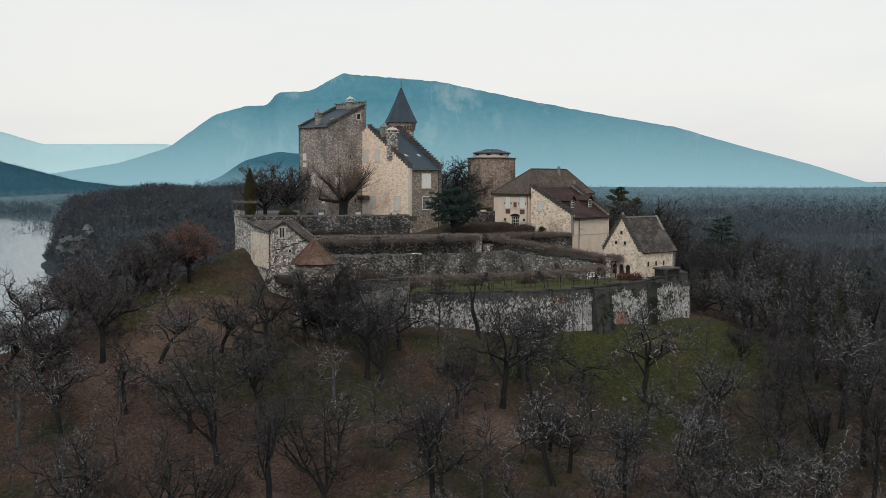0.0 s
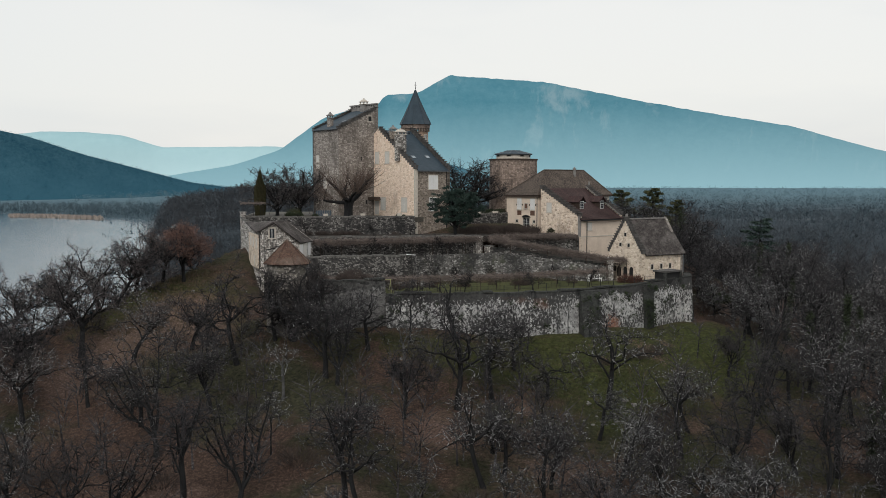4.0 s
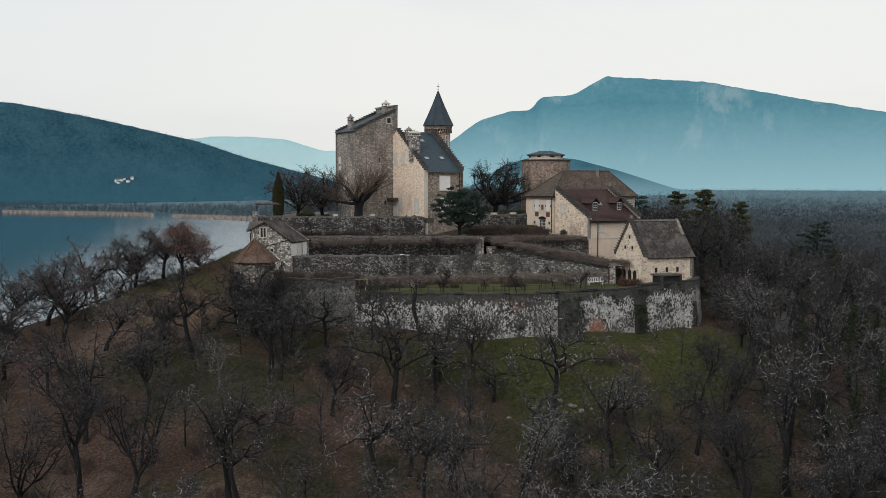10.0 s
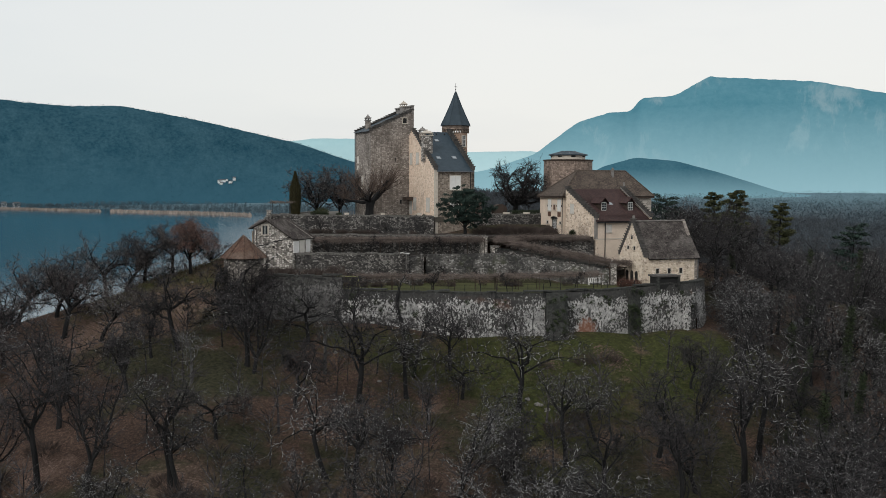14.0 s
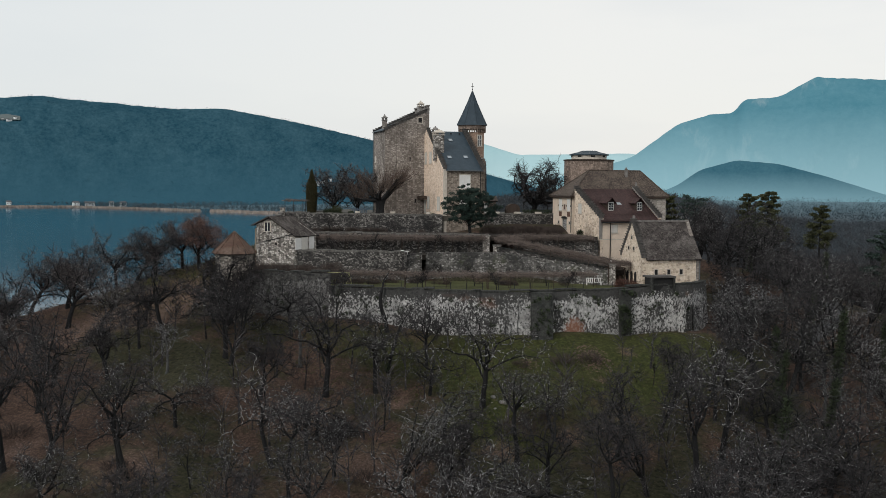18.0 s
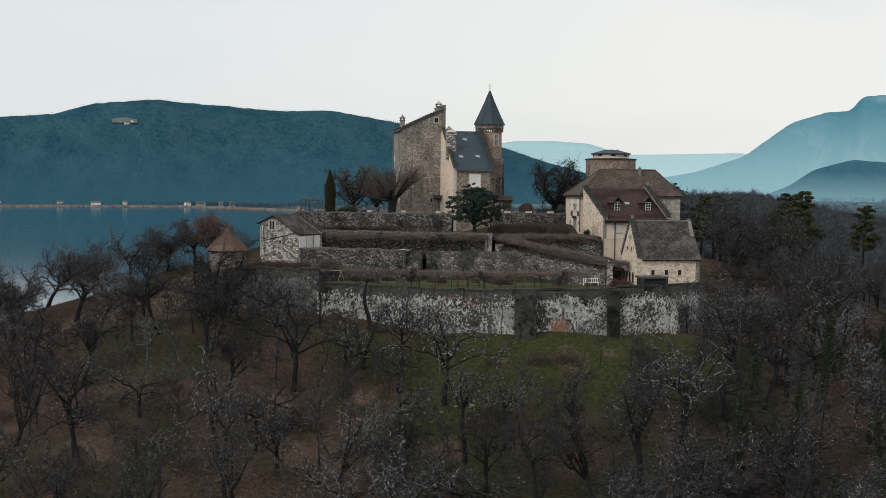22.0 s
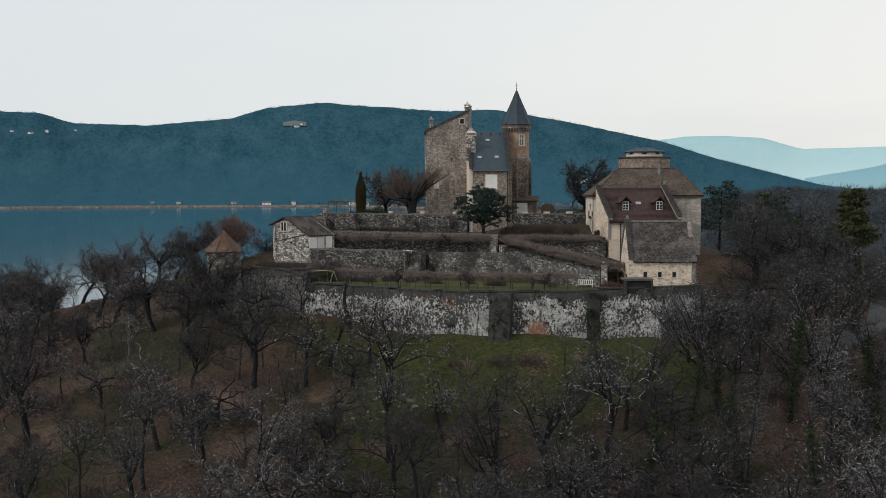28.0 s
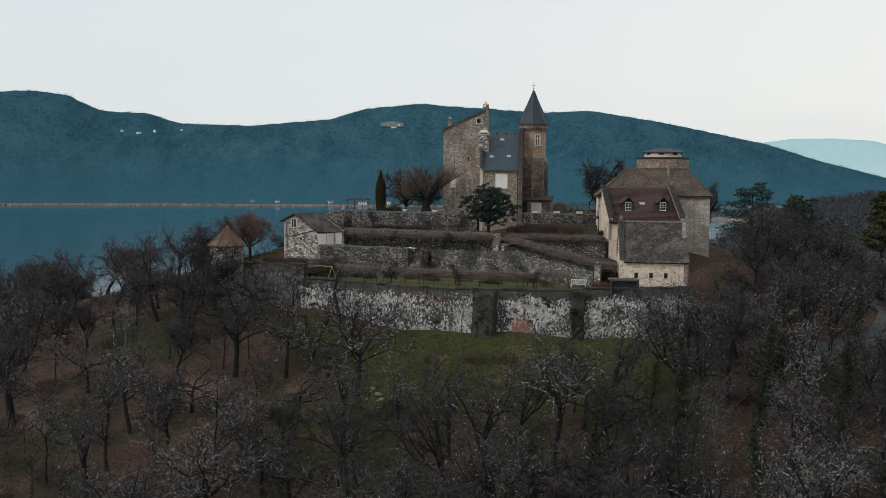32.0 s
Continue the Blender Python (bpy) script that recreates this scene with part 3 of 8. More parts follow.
tagged(part("water", bml, lm), "blue lake water with pale streaks", "water", kind="structure")


# ---- far hills ----
def far_material(name, a, c, scale, glow=0.0, cliff=None, pale=None, z0=-40.0, z1=300.0):
    """Distance: woods in two tones and bare rock, haze painted in, paler low down, optional glow."""
    m, t, b = material(name, 1.0, 0, 0.0)
    at_ = t.nodes.new("ShaderNodeAttribute")
    at_.attribute_name = "slope_map"
    vec = at_.outputs["Vector"]
    n = mixc(t, 0.45, noise_fac(t, vec, scale, 8, 0.75, 0.3), noise_fac(t, vec, scale * 9, 4, 0.7))
    col = ramp(t, n, [(0.36, a), (0.64, c)])
    if cliff:
        tilt = node(t, "ShaderNodeMapping")
        tilt.inputs["Rotation"].default_value, tilt.inputs["Scale"].default_value = (0, 0, radians(-32)), (1.0, 0.35, 1.0)
        t.links.new(vec, tilt.inputs[0])
        k = mixc(t, 0.5, noise_fac(t, tilt.outputs[0], 0.012, 7, 0.7, 0.4), noise_fac(t, vec, 0.0021, 3))
        col = mixc(t, ramp(t, k, [(0.535, grey(0.0)), (0.62, grey(0.5))]), col, cliff)
    # low haze blended into the base colour by height
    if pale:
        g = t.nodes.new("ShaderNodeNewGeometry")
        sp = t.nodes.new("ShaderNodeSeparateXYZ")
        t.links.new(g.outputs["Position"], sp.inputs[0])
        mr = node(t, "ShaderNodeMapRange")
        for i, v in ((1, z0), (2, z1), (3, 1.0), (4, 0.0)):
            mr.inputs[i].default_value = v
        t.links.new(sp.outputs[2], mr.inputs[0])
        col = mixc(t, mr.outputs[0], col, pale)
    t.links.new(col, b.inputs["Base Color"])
    # emission brightens the hazy colour; no lamp stands there
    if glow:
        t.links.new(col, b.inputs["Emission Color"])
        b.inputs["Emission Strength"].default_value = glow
    return m


def ridge(name, skyline, near, crest, foot, mat, label, rough, seed, eye=(0.0, -160.0, 5.5), step=0.12, rows=36):
    """A hillside that climbs from a foot line to a crest: skyline gives bearing (west positive) and elevation in degrees seen from eye."""
    b0, b1 = skyline[0][0], skyline[-1][0]
    n = int(abs(b1 - b0) / step) + 1
    bs = np.linspace(b0, b1, n)
    order = sorted(skyline)
    el = np.interp(bs, [s[0] for s in order], [s[1] for s in order])
    k = np.ones(5) / 5
    el = np.convolve(np.pad(el, 2, mode="edge"), k, "valid")
    verts, faces = [], []
    for j in range(rows + 3):
        u = min(j / rows, 1.0)
        r = near + (crest - near) * u + (120.0 * (j - rows) if j > rows else 0)
        top = eye[2] + crest * np.tan(np.radians(el))
        prof = (1 - (1 - u) ** 1.5) if j <= rows else 1.0 - 0.25 * (j - rows)
        z = foot + (top - foot) * prof
        bump = fbm(bs * rough + seed, np.full(n, u * 5.0), seed) * (top - foot) * 0.05 * math.sin(math.pi * min(u, 1.0))
        fine = fbm(bs * 4 + seed, np.full(n, u * 26.0), seed + 0.4) * (top - foot) * 0.004 * min(1.0, u * 5)
        a = np.radians(bs)
        rr = r + bump * 1.5
        verts += np.stack([eye[0] - np.sin(a) * rr, eye[1] + np.cos(a) * rr, z + bump + fine], -1).tolist()
    for j in range(rows + 2):
        for i in range(n - 1):
            q = j * n + i
            faces.append((q, q + 1, q + n + 1, q + n) if b1 < b0 else (q + 1, q, q + n, q + n + 1))
    hill = raw(name, verts, faces, mat, smooth=True)
    att_ = hill.data.attributes.new("slope_map", "FLOAT_VECTOR", "POINT")      # along the hillside and up it, in metres
    vv = np.array(verts)
    bb = np.tile(np.radians(-bs) * crest, rows + 3)
    att_.data.foreach_set("vector", np.stack([bb, vv[:, 2] * 1.25, vv[:, 1] * 0.04], -1).ravel())
    return tagged(hill, label, "hill", kind="structure")


# haze tint, pale foot and glow are part of these backdrop colours
FARHILL = far_material("hazed_wooded_hill", (0.010, 0.046, 0.072), (0.046, 0.108, 0.142), 0.012, 0.0, None, (0.032, 0.092, 0.13), -60, 120)
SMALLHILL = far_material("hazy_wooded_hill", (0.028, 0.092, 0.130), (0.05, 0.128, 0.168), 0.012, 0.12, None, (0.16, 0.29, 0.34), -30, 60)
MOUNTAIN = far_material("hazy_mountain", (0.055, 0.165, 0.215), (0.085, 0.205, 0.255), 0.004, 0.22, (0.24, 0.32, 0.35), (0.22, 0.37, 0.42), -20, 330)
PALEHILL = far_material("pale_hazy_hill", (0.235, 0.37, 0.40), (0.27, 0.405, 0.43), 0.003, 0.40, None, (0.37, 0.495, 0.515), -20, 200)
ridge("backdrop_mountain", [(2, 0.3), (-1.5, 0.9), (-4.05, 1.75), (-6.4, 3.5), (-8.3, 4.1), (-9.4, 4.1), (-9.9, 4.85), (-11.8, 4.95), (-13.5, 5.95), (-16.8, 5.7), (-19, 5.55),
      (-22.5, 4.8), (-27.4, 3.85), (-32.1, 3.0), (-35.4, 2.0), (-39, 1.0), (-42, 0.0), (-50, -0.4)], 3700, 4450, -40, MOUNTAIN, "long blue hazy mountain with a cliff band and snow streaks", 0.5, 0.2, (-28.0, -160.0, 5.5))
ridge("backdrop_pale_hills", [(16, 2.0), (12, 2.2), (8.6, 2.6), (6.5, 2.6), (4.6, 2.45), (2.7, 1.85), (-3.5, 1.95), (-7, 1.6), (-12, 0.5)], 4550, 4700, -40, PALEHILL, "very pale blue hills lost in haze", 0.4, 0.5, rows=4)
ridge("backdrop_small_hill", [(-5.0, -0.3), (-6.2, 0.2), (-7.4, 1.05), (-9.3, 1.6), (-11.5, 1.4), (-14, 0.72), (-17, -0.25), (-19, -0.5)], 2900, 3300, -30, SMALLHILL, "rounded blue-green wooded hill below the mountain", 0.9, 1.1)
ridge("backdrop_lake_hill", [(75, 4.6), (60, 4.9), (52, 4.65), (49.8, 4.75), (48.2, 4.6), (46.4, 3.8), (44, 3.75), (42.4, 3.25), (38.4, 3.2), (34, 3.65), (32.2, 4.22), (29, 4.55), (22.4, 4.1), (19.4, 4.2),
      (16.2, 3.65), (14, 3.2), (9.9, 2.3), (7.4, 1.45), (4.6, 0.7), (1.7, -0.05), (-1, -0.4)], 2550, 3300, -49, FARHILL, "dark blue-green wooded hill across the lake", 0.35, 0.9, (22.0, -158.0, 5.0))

# ---- building parts ----
I4 = Matrix.Identity(4)


def boxpart(name, m, dims, mat, parent, label="", taper=0.0):
    bm = bmesh.new()
    box(bm, m, *dims, taper=taper)
    return part(name, bm, mat, parent, label)


def face(o, deg):
    """A wall's own frame: x along the wall, y into it, z up."""
    return frame_at(o[0], o[1], 0, deg)


def opening(parent, m, x0, x1, z0, z1, surround=PALESTONE, pane=DARK, s=0.14, sill=True, bars=0, name="window"):
    """A small window: dressed surround, dark pane and sill."""
    bm = bmesh.new()
    box(bm, m, x0 - s, x0, -0.06, 0.1, z0, z1)
    box(bm, m, x1, x1 + s, -0.06, 0.1, z0, z1)
    box(bm, m, x0 - s, x1 + s, -0.06, 0.1, z1, z1 + s)
    w = part(name, bm, surround, parent, "dressed stone window surround")
    boxpart("pane", m, (x0, x1, -0.012, 0.1, z0, z1), pane, w)
    if sill:
        boxpart("sill", m, (x0 - s - 0.06, x1 + s + 0.06, -0.14, 0.1, z0 - 0.14, z0), surround, w)
    if bars:
        bm = bmesh.new()
        for i in range(bars):
            u = x0 + (x1 - x0) * (i + 1) / (bars + 1)
            box(bm, m, u - 0.02, u + 0.02, -0.05, -0.02, z0, z1)
        for k in range(1, 4):
            h = z0 + (z1 - z0) * k / 4
            box(bm, m, x0, x1, -0.045, -0.02, h - 0.015, h + 0.015)
        part("bars", bm, WHITE, w)
    return w


def shutters(parent, m, x0, x1, z0, z1, mat=WHITE, leaves=2, low=None):
    """Closed shutters: leaves with rails proud of their boards, over a sill."""
    bm = bmesh.new()
    box(bm, m, x0 - 0.1, x1 + 0.1, -0.03, 0.05, z0 - 0.14, z1 + 0.14)
    w = part("window", bm, PALESTONE, parent, "window closed by white shutters")
    boxpart("sill", m, (x0 - 0.12, x1 + 0.12, -0.12, -0.03, z0 - 0.14, z0), PALESTONE, w)
    n, wd = leaves, (x1 - x0) / leaves
    for i in range(n):
        a, b = x0 + i * wd + 0.015, x0 + (i + 1) * wd - 0.015
        bm = bmesh.new()
        box(bm, m, a, b, -0.05, 0.02, z0, z1)
        for h in (0.06, 0.5, 0.94):
            hz = z0 + (z1 - z0) * h
            box(bm, m, a + 0.02, b - 0.02, -0.075, -0.05, hz - 0.05, hz + 0.05)
        part("shutter", bm, mat, w)
    return w


def crow(parent, m, x0, z0, x1, z1, n, y0, y1, rise=0.22, mat=STEP):
    """Crow steps climbing a gable from (x0, z0) to (x1, z1): flat slabs, each overlapping the next."""
    for i in range(n):
        u, v = i / n, (i + 1) / n
        a, b = x0 + (x1 - x0) * u, x0 + (x1 - x0) * v
        z = z0 + (z1 - z0) * v
        bm = bmesh.new()
        lo, hi = min(a, b), max(a, b)
        box(bm, m, lo - 0.05, hi + 0.05, y0, y1, z - (z1 - z0) / n - 0.1, z + rise - 0.12)
        box(bm, m, lo - 0.14, hi + 0.14, y0 - 0.1, y1 + 0.1, z + rise - 0.12, z + rise)
        part("crow_step", bm, mat, parent)


def chimney(parent, m, x, y, z0, z1, w, d, mat=STONE, cap=PALESTONE, spike=True):
    bm = bmesh.new()
    box(bm, m, x - w / 2, x + w / 2, y - d / 2, y + d / 2, z0, z1)
    c = part("chimney", bm, mat, parent, "stone chimney stack with a pale domed cap")
    bm = bmesh.new()
    box(bm, m, x - w / 2 - 0.12, x + w / 2 + 0.12, y - d / 2 - 0.12, y + d / 2 + 0.12, z1, z1 + 0.12)
    for sx in (-1, 1):
        for sy in (-1, 1):
            px, py = x + sx * (w / 2 - 0.08), y + sy * (d / 2 - 0.08)
            box(bm, m, px - 0.08, px + 0.08, py - 0.08, py + 0.08, z1 + 0.12, z1 + 0.42)
    box(bm, m, x - w / 2 - 0.14, x + w / 2 + 0.14, y - d / 2 - 0.14, y + d / 2 + 0.14, z1 + 0.42, z1 + 0.55)
    box(bm, m, x - w / 2, x + w / 2, y - d / 2, y + d / 2, z1 + 0.55, z1 + 0.9, taper=min(w, d) * 0.3)
    if spike:
        box(bm, m, x - 0.1, x + 0.1, y - 0.1, y + 0.1, z1 + 0.9, z1 + 1.12)
    part("cap", bm, cap, c)


def turned(bm, m, profile, n=24, start=0.0, arc=2 * math.pi):
    """A surface of revolution from (radius, z) pairs."""
    rings = []
    for r, z in profile:
        rings.append([bm.verts.new(m @ Vector((r * math.cos(start + arc * i / n), r * math.sin(start + arc * i / n), z))) for i in range(n)])
    for a, b in zip(rings, rings[1:]):
        for i in range(n):
            bm.faces.new((a[i], a[(i + 1) % n], b[(i + 1) % n], b[i]))
    bm.faces.new(rings[0][::-1])
    bm.faces.new(rings[-1])


def pipe(parent, pts, r, mat, name="downpipe"):
    bm = bmesh.new()
    for a, b in zip(pts, pts[1:]):
        a, b = Vector(a), Vector(b)
        q = (b - a).to_track_quat("Z", "Y").to_matrix().to_4x4()
        mm = Matrix.Translation(a) @ q
        turned(bm, mm, [(r, 0), (r, (b - a).length)], 6)
    return part(name, bm, mat, parent)


# ---- keep ----
KF = face((-21.52, 13.28), 25)
keep = thing("keep", KF, "square grey stone keep with a sloping slate roof on the terrace", "tower")
bm = bmesh.new()
prism(bm, KF, [(0, -1.5), (8.3, -1.5), (8.3, 18.7), (0, 15.1)], 8.4)
part("wall", bm, KEEP, keep, "weathered grey rubble wall with dark streaks")
for y0 in (0.0, 7.95):
    bm = bmesh.new()
    prism(bm, KF @ pose(0, y0 - 0.003, 0), [(-0.003, 14.9), (8.303, 18.5), (8.303, 19.05), (-0.003, 15.3)], 0.456)
    part("parapet", bm, KEEP, keep)
    crow(keep, KF, -0.1, 15.12, 8.2, 18.95, 16, y0 - 0.04, y0 + 0.5, 0.2)
bm = bmesh.new()
slab(bm, [KF @ Vector(p) for p in ((-0.25, 0.46, 15.12), (-0.25, 7.94, 15.12), (8.0, 7.94, 18.76), (8.0, 0.46, 18.76))][::-1], 0.12)
keep_roof = part("roof", bm, SLATE, keep, "dark slate shed roof")
rm = KF @ pose(2.6, 2.4, 16.42, 0, -23.7, 0)
boxpart("skylight", rm, (-0.45, 0.45, -0.35, 0.35, 0, 0.1), ZINC, keep_roof)
boxpart("gutter", KF, (-0.42, -0.25, 0.2, 8.2, 14.95, 15.1), ZINC, keep)
bm = bmesh.new()
box(bm, KF, 7.85, 8.33, 0.0, 8.4, 18.7, 19.2)
par = part("balustrade", bm, COPING, keep, "pale stone balustrade along the top edge")
for i in range(11):
    y = 0.12 + i * 0.79
    boxpart("baluster", KF, (7.9, 8.25, y, y + 0.26, 19.2, 19.6), COPING, par)
boxpart("rail", KF, (7.82, 8.36, -0.1, 8.5, 19.6, 19.82), COPING, par)
bm = bmesh.new()
for x, y in ((8.1, 0.0),):
    box(bm, KF, x - 0.2, x + 0.2, y - 0.05, y + 0.4, 18.2, 19.7)
part("corner_stone", bm, COPING, keep)
chimney(keep, KF, 0.97, 4.2, 15.2, 17.05, 0.75, 0.9, KEEP, COPING)
chimney(keep, KF, 7.75, 3.7, 18.3, 19.75, 0.9, 1.2, COPING, PALESTONE)
opening(keep, KF, 6.2, 6.9, 16.55, 17.42)
shutters(keep, KF, 1.45, 2.28, 4.75, 6.25, OFFWHITE, 1)
opening(keep, KF, 4.6, 4.8, 9.6, 10.3, KEEP, DARK, 0.1, False)
opening(keep, KF, 5.6, 5.95, 2.0, 2.7, KEEP, DARK, 0.1, False)
KW = KF @ pose(0, 8.4, 0, 0, 0, -90)              # west face, x runs to the front corner
shutters(keep, KW, 1.15, 1.95, 9.45, 10.5, OFFWHITE, 1)
shutters(keep, KW, 1.15, 1.95, 8.3, 8.8, OFFWHITE, 1)
shutters(keep, KW, 3.3, 4.5, 4.8, 6.85, OFFWHITE, 2)
opening(keep, KW, 1.3, 1.7, 2.1, 2.8, PALESTONE, DARK, 0.12)
shutters(keep, KW, 6.5, 7.2, 2.0, 2.9, OFFWHITE, 1)
pipe(keep, [KF @ Vector((-0.12, 8.3, 15.0)), KF @ Vector((-0.12, 8.3, 0))], 0.07, ZINC)

# ---- main house beside the keep ----
HF = face((-9.72, 4.9), 23.8)
house = thing("castle_house", HF, "tall stone house with a slate roof and crow-stepped gables", "house")
L, RY, EZ, RZ = 7.3, 11.0, 8.05, 15.0
boxpart("front_wall", HF, (0.003, L, 0, 0.6, -2.9, EZ), STONE, house, "rubble stone front wall")
bm = bmesh.new()
prism(bm, HF @ pose(0.35, 0, 0, 0, 0, 90), [(0, -0.5), (0, EZ + 0.1), (RY, RZ + 0.35), (RY + 6, RZ - 3.4), (RY + 6, -0.5)], 0.353)
part("cream_gable", bm, CREAM, house, "gable wall in pale cream plaster")
bm = bmesh.new()
prism(bm, HF @ pose(L + 0.02, 0, 0, 0, 0, 90), [(0, -2.9), (0, EZ + 0.1), (RY, RZ + 0.35), (RY + 6, RZ - 3.4), (RY + 6, -2.9)], 0.5)
part("east_gable", bm, STONE, house, "rubble gable wall")
boxpart("back_wall", HF, (0.3, L - 0.3, RY + 5.4, RY + 6, -1, RZ - 3.5), STONE, house)
boxpart("quoin", HF, (-0.02, 0.5, -0.02, 0.35, -2.9, EZ - 0.1), PALESTONE, house)
bm = bmesh.new()
slab(bm, [HF @ Vector(p) for p in ((0.35, -0.35, EZ - 0.2), (L - 0.45, -0.35, EZ - 0.2), (L - 0.45, RY, RZ), (0.35, RY, RZ))], 0.14)
hroof = part("roof", bm, SLATE, house, "dark slate roof")
bm = bmesh.new()
slab(bm, [HF @ Vector(p) for p in ((L - 0.45, RY + 6.3, RZ - 3.7), (0.35, RY + 6.3, RZ - 3.7), (0.35, RY, RZ), (L - 0.45, RY, RZ))], 0.14)
part("back_roof", bm, SLATE, house)
boxpart("gutter", HF, (0.2, L - 0.3, -0.52, -0.36, EZ - 0.4, EZ - 0.24), ZINC, house)
pipe(house, [HF @ Vector((L - 0.75, -0.1, EZ - 0.3)), HF @ Vector((L - 0.75, -0.1, -2.6))], 0.06, IRON)
crow(house, HF @ pose(0, 0, 0, 0, 0, 90), -0.1, EZ + 0.05, RY, RZ + 0.35, 19, -0.42, 0.04, 0.24)
crow(house, HF @ pose(L, 0, 0, 0, 0, 90), -0.1, EZ + 0.05, RY, RZ + 0.35, 19, -0.06, 0.55, 0.24)
slope = math.degrees(math.atan2(RZ - EZ + 0.2, RY + 0.35))
for x, y in ((1.9, 3.2), (4.9, 3.3), (3.6, 8.3)):
    z = EZ - 0.2 + (y + 0.35) * (RZ - EZ + 0.2) / (RY + 0.35)
    sm = HF @ pose(x, y, z, slope, 0, 0)
    boxpart("skylight", sm, (-0.4, 0.4, -0.42, 0.42, -0.02, 0.1), ZINC, hroof)
    boxpart("skylight_glass", sm, (-0.31, 0.31, -0.33, 0.33, 0.1, 0.104), SKYGLASS, hroof)
for x in (2.6, 4.3, 5.9):
    boxpart("ridge_vent", HF, (x - 0.12, x + 0.12, RY - 0.9, RY - 0.7, RZ - 0.75, RZ - 0.3), IRON, hroof)
chimney(house, HF, 0.45, 5.0, 9.5, 13.95, 1.7, 1.1, CABIN, PALESTONE)
chimney(house, HF, 0.5, 7.3, 12.0, 14.55, 1.0, 0.8, STONE, COPING)
shutters(house, HF, 2.75, 4.72, 4.65, 7.0)
opening(house, HF, 2.95, 4.3, 1.05, 3.15, WHITE, DARK, 0.1, True, 5)
HW = HF @ pose(0, 17, 0, 0, 0, -90)                # cream gable, x runs to the front corner at 17
shutters(house, HW, 17 - 12.2, 17 - 11.0, 9.1, 11.05, OFFWHITE)
shutters(house, HW, 17 - 9.05, 17 - 7.8, 9.1, 11.05, OFFWHITE)
shutters(house, HW, 17 - 10.4, 17 - 8.95, 1.0, 3.05, OFFWHITE)
shutters(house, HW, 17 - 4.05, 17 - 2.45, 0.8, 3.1, OFFWHITE)
boxpart("door", HW, (17 - 12.4, 17 - 11.0, -0.05, 0.05, 0.1, 2.5), OFFWHITE, house, "white panelled door under a tiled canopy")
bm = bmesh.new()
prism(bm, HW @ pose(17 - 13.2, -1.3, 0), [(0, 2.75), (2.9, 2.75), (2.5, 3.25), (0.4, 3.25)], 1.35)
part("canopy", bm, WOODDARK, house, "small dark tiled door canopy")

# ---- stair tower ----
TF = face((-6.47, 20.33), 22.5)
stair = thing("stair_tower", TF, "slender octagonal stair tower with a pointed slate spire", "tower")
bm = bmesh.new()
turned(bm, TF, [(2.95, -2), (2.75, 9.7), (2.55, 10.1)], 8)
part("lower_shaft", bm, TOWER, stair, "brown stone lower shaft hung with bare creeper")
bm = bmesh.new()
turned(bm, TF, [(2.35, 9.9), (2.35, 15.0)], 8)
part("upper_shaft", bm, SHAFT, stair, "smooth reddish-brown stone shaft")
bm = bmesh.new()
turned(bm, TF, [(2.66, 10.0), (2.66, 10.22), (2.4, 10.3)], 8)
part("string_course", bm, COPING, stair)
bm = bmesh.new()
turned(bm, TF, [(2.4, 15.55), (2.68, 15.62), (2.68, 16.35)], 8)
crown = part("parapet", bm, TOWER, stair, "corbelled parapet below the spire")
for i in range(32):
    a = 2 * math.pi * (i + 0.5) / 32
    q = (a % (math.pi / 4)) - math.pi / 8
    r = 2.68 * math.cos(math.pi / 8) / math.cos(q)
    boxpart("corbel", TF @ pose(0, 0, 0, 0, 0, math.degrees(a)), (r - 0.45, r, -0.09, 0.09, 15.0, 15.6), TOWER, crown)
bm = bmesh.new()
turned(bm, TF, [(2.98, 16.3), (2.9, 16.42), (1.95, 18.35), (1.0, 20.4), (0.12, 22.55), (0.03, 22.7)], 8)
spire = part("spire", bm, SLATE, stair, "eight-sided dark slate spire")
for i in range(8):
    a = 2 * math.pi * i / 8
    pipe(spire, [TF @ Vector((r * math.cos(a), r * math.sin(a), z)) for r, z in ((2.93, 16.42), (1.97, 18.37), (1.02, 20.42), (0.12, 22.6))], 0.03, SLATE, "hip_roll")
pipe(spire, [TF @ Vector((0, 0, 22.6)), TF @ Vector((0, 0, 24.1))], 0.04, IRON, "finial")
bm = bmesh.new()
box(bm, TF, -0.28, 0.28, -0.02, 0.02, 23.45, 23.52)
turned(bm, TF, [(0.02, 22.85), (0.12, 22.97), (0.02, 23.1)], 8)
part("cross", bm, IRON, spire)
for deg in (-67.5,):
    wm = TF @ pose(0, 0, 0, 0, 0, deg + 22.5 - 22.5 + 0) @ pose(2.35 * math.cos(math.pi / 8), 0, 0, 0, 0, 90)
    wz = 12.5 if deg == -67.5 else 12.5
    w = opening(stair, wm, -0.42, 0.42, wz, wz + 1.9, PALESTONE, GLASS, 0.16)
    bm = bmesh.new()
    box(bm, wm, -0.04, 0.04, -0.05, -0.02, wz, wz + 1.9)
    box(bm, wm, -0.42, 0.42, -0.05, -0.02, wz + 1.15, wz + 1.23)
    for s in (-0.4, 0.36):
        box(bm, wm, s, s + 0.05, -0.05, -0.02, wz, wz + 1.9)
    part("mullion", bm, WHITE, w)
PF = face((-3.2, 17.0), 10)
porch = thing("lean_to_porch", PF, "low lean-to with white double doors beside the stair tower", "porch")
boxpart("wall", PF, (-2.6, 1.6, 0, 2.2, -0.4, 2.5), TOWER, porch)
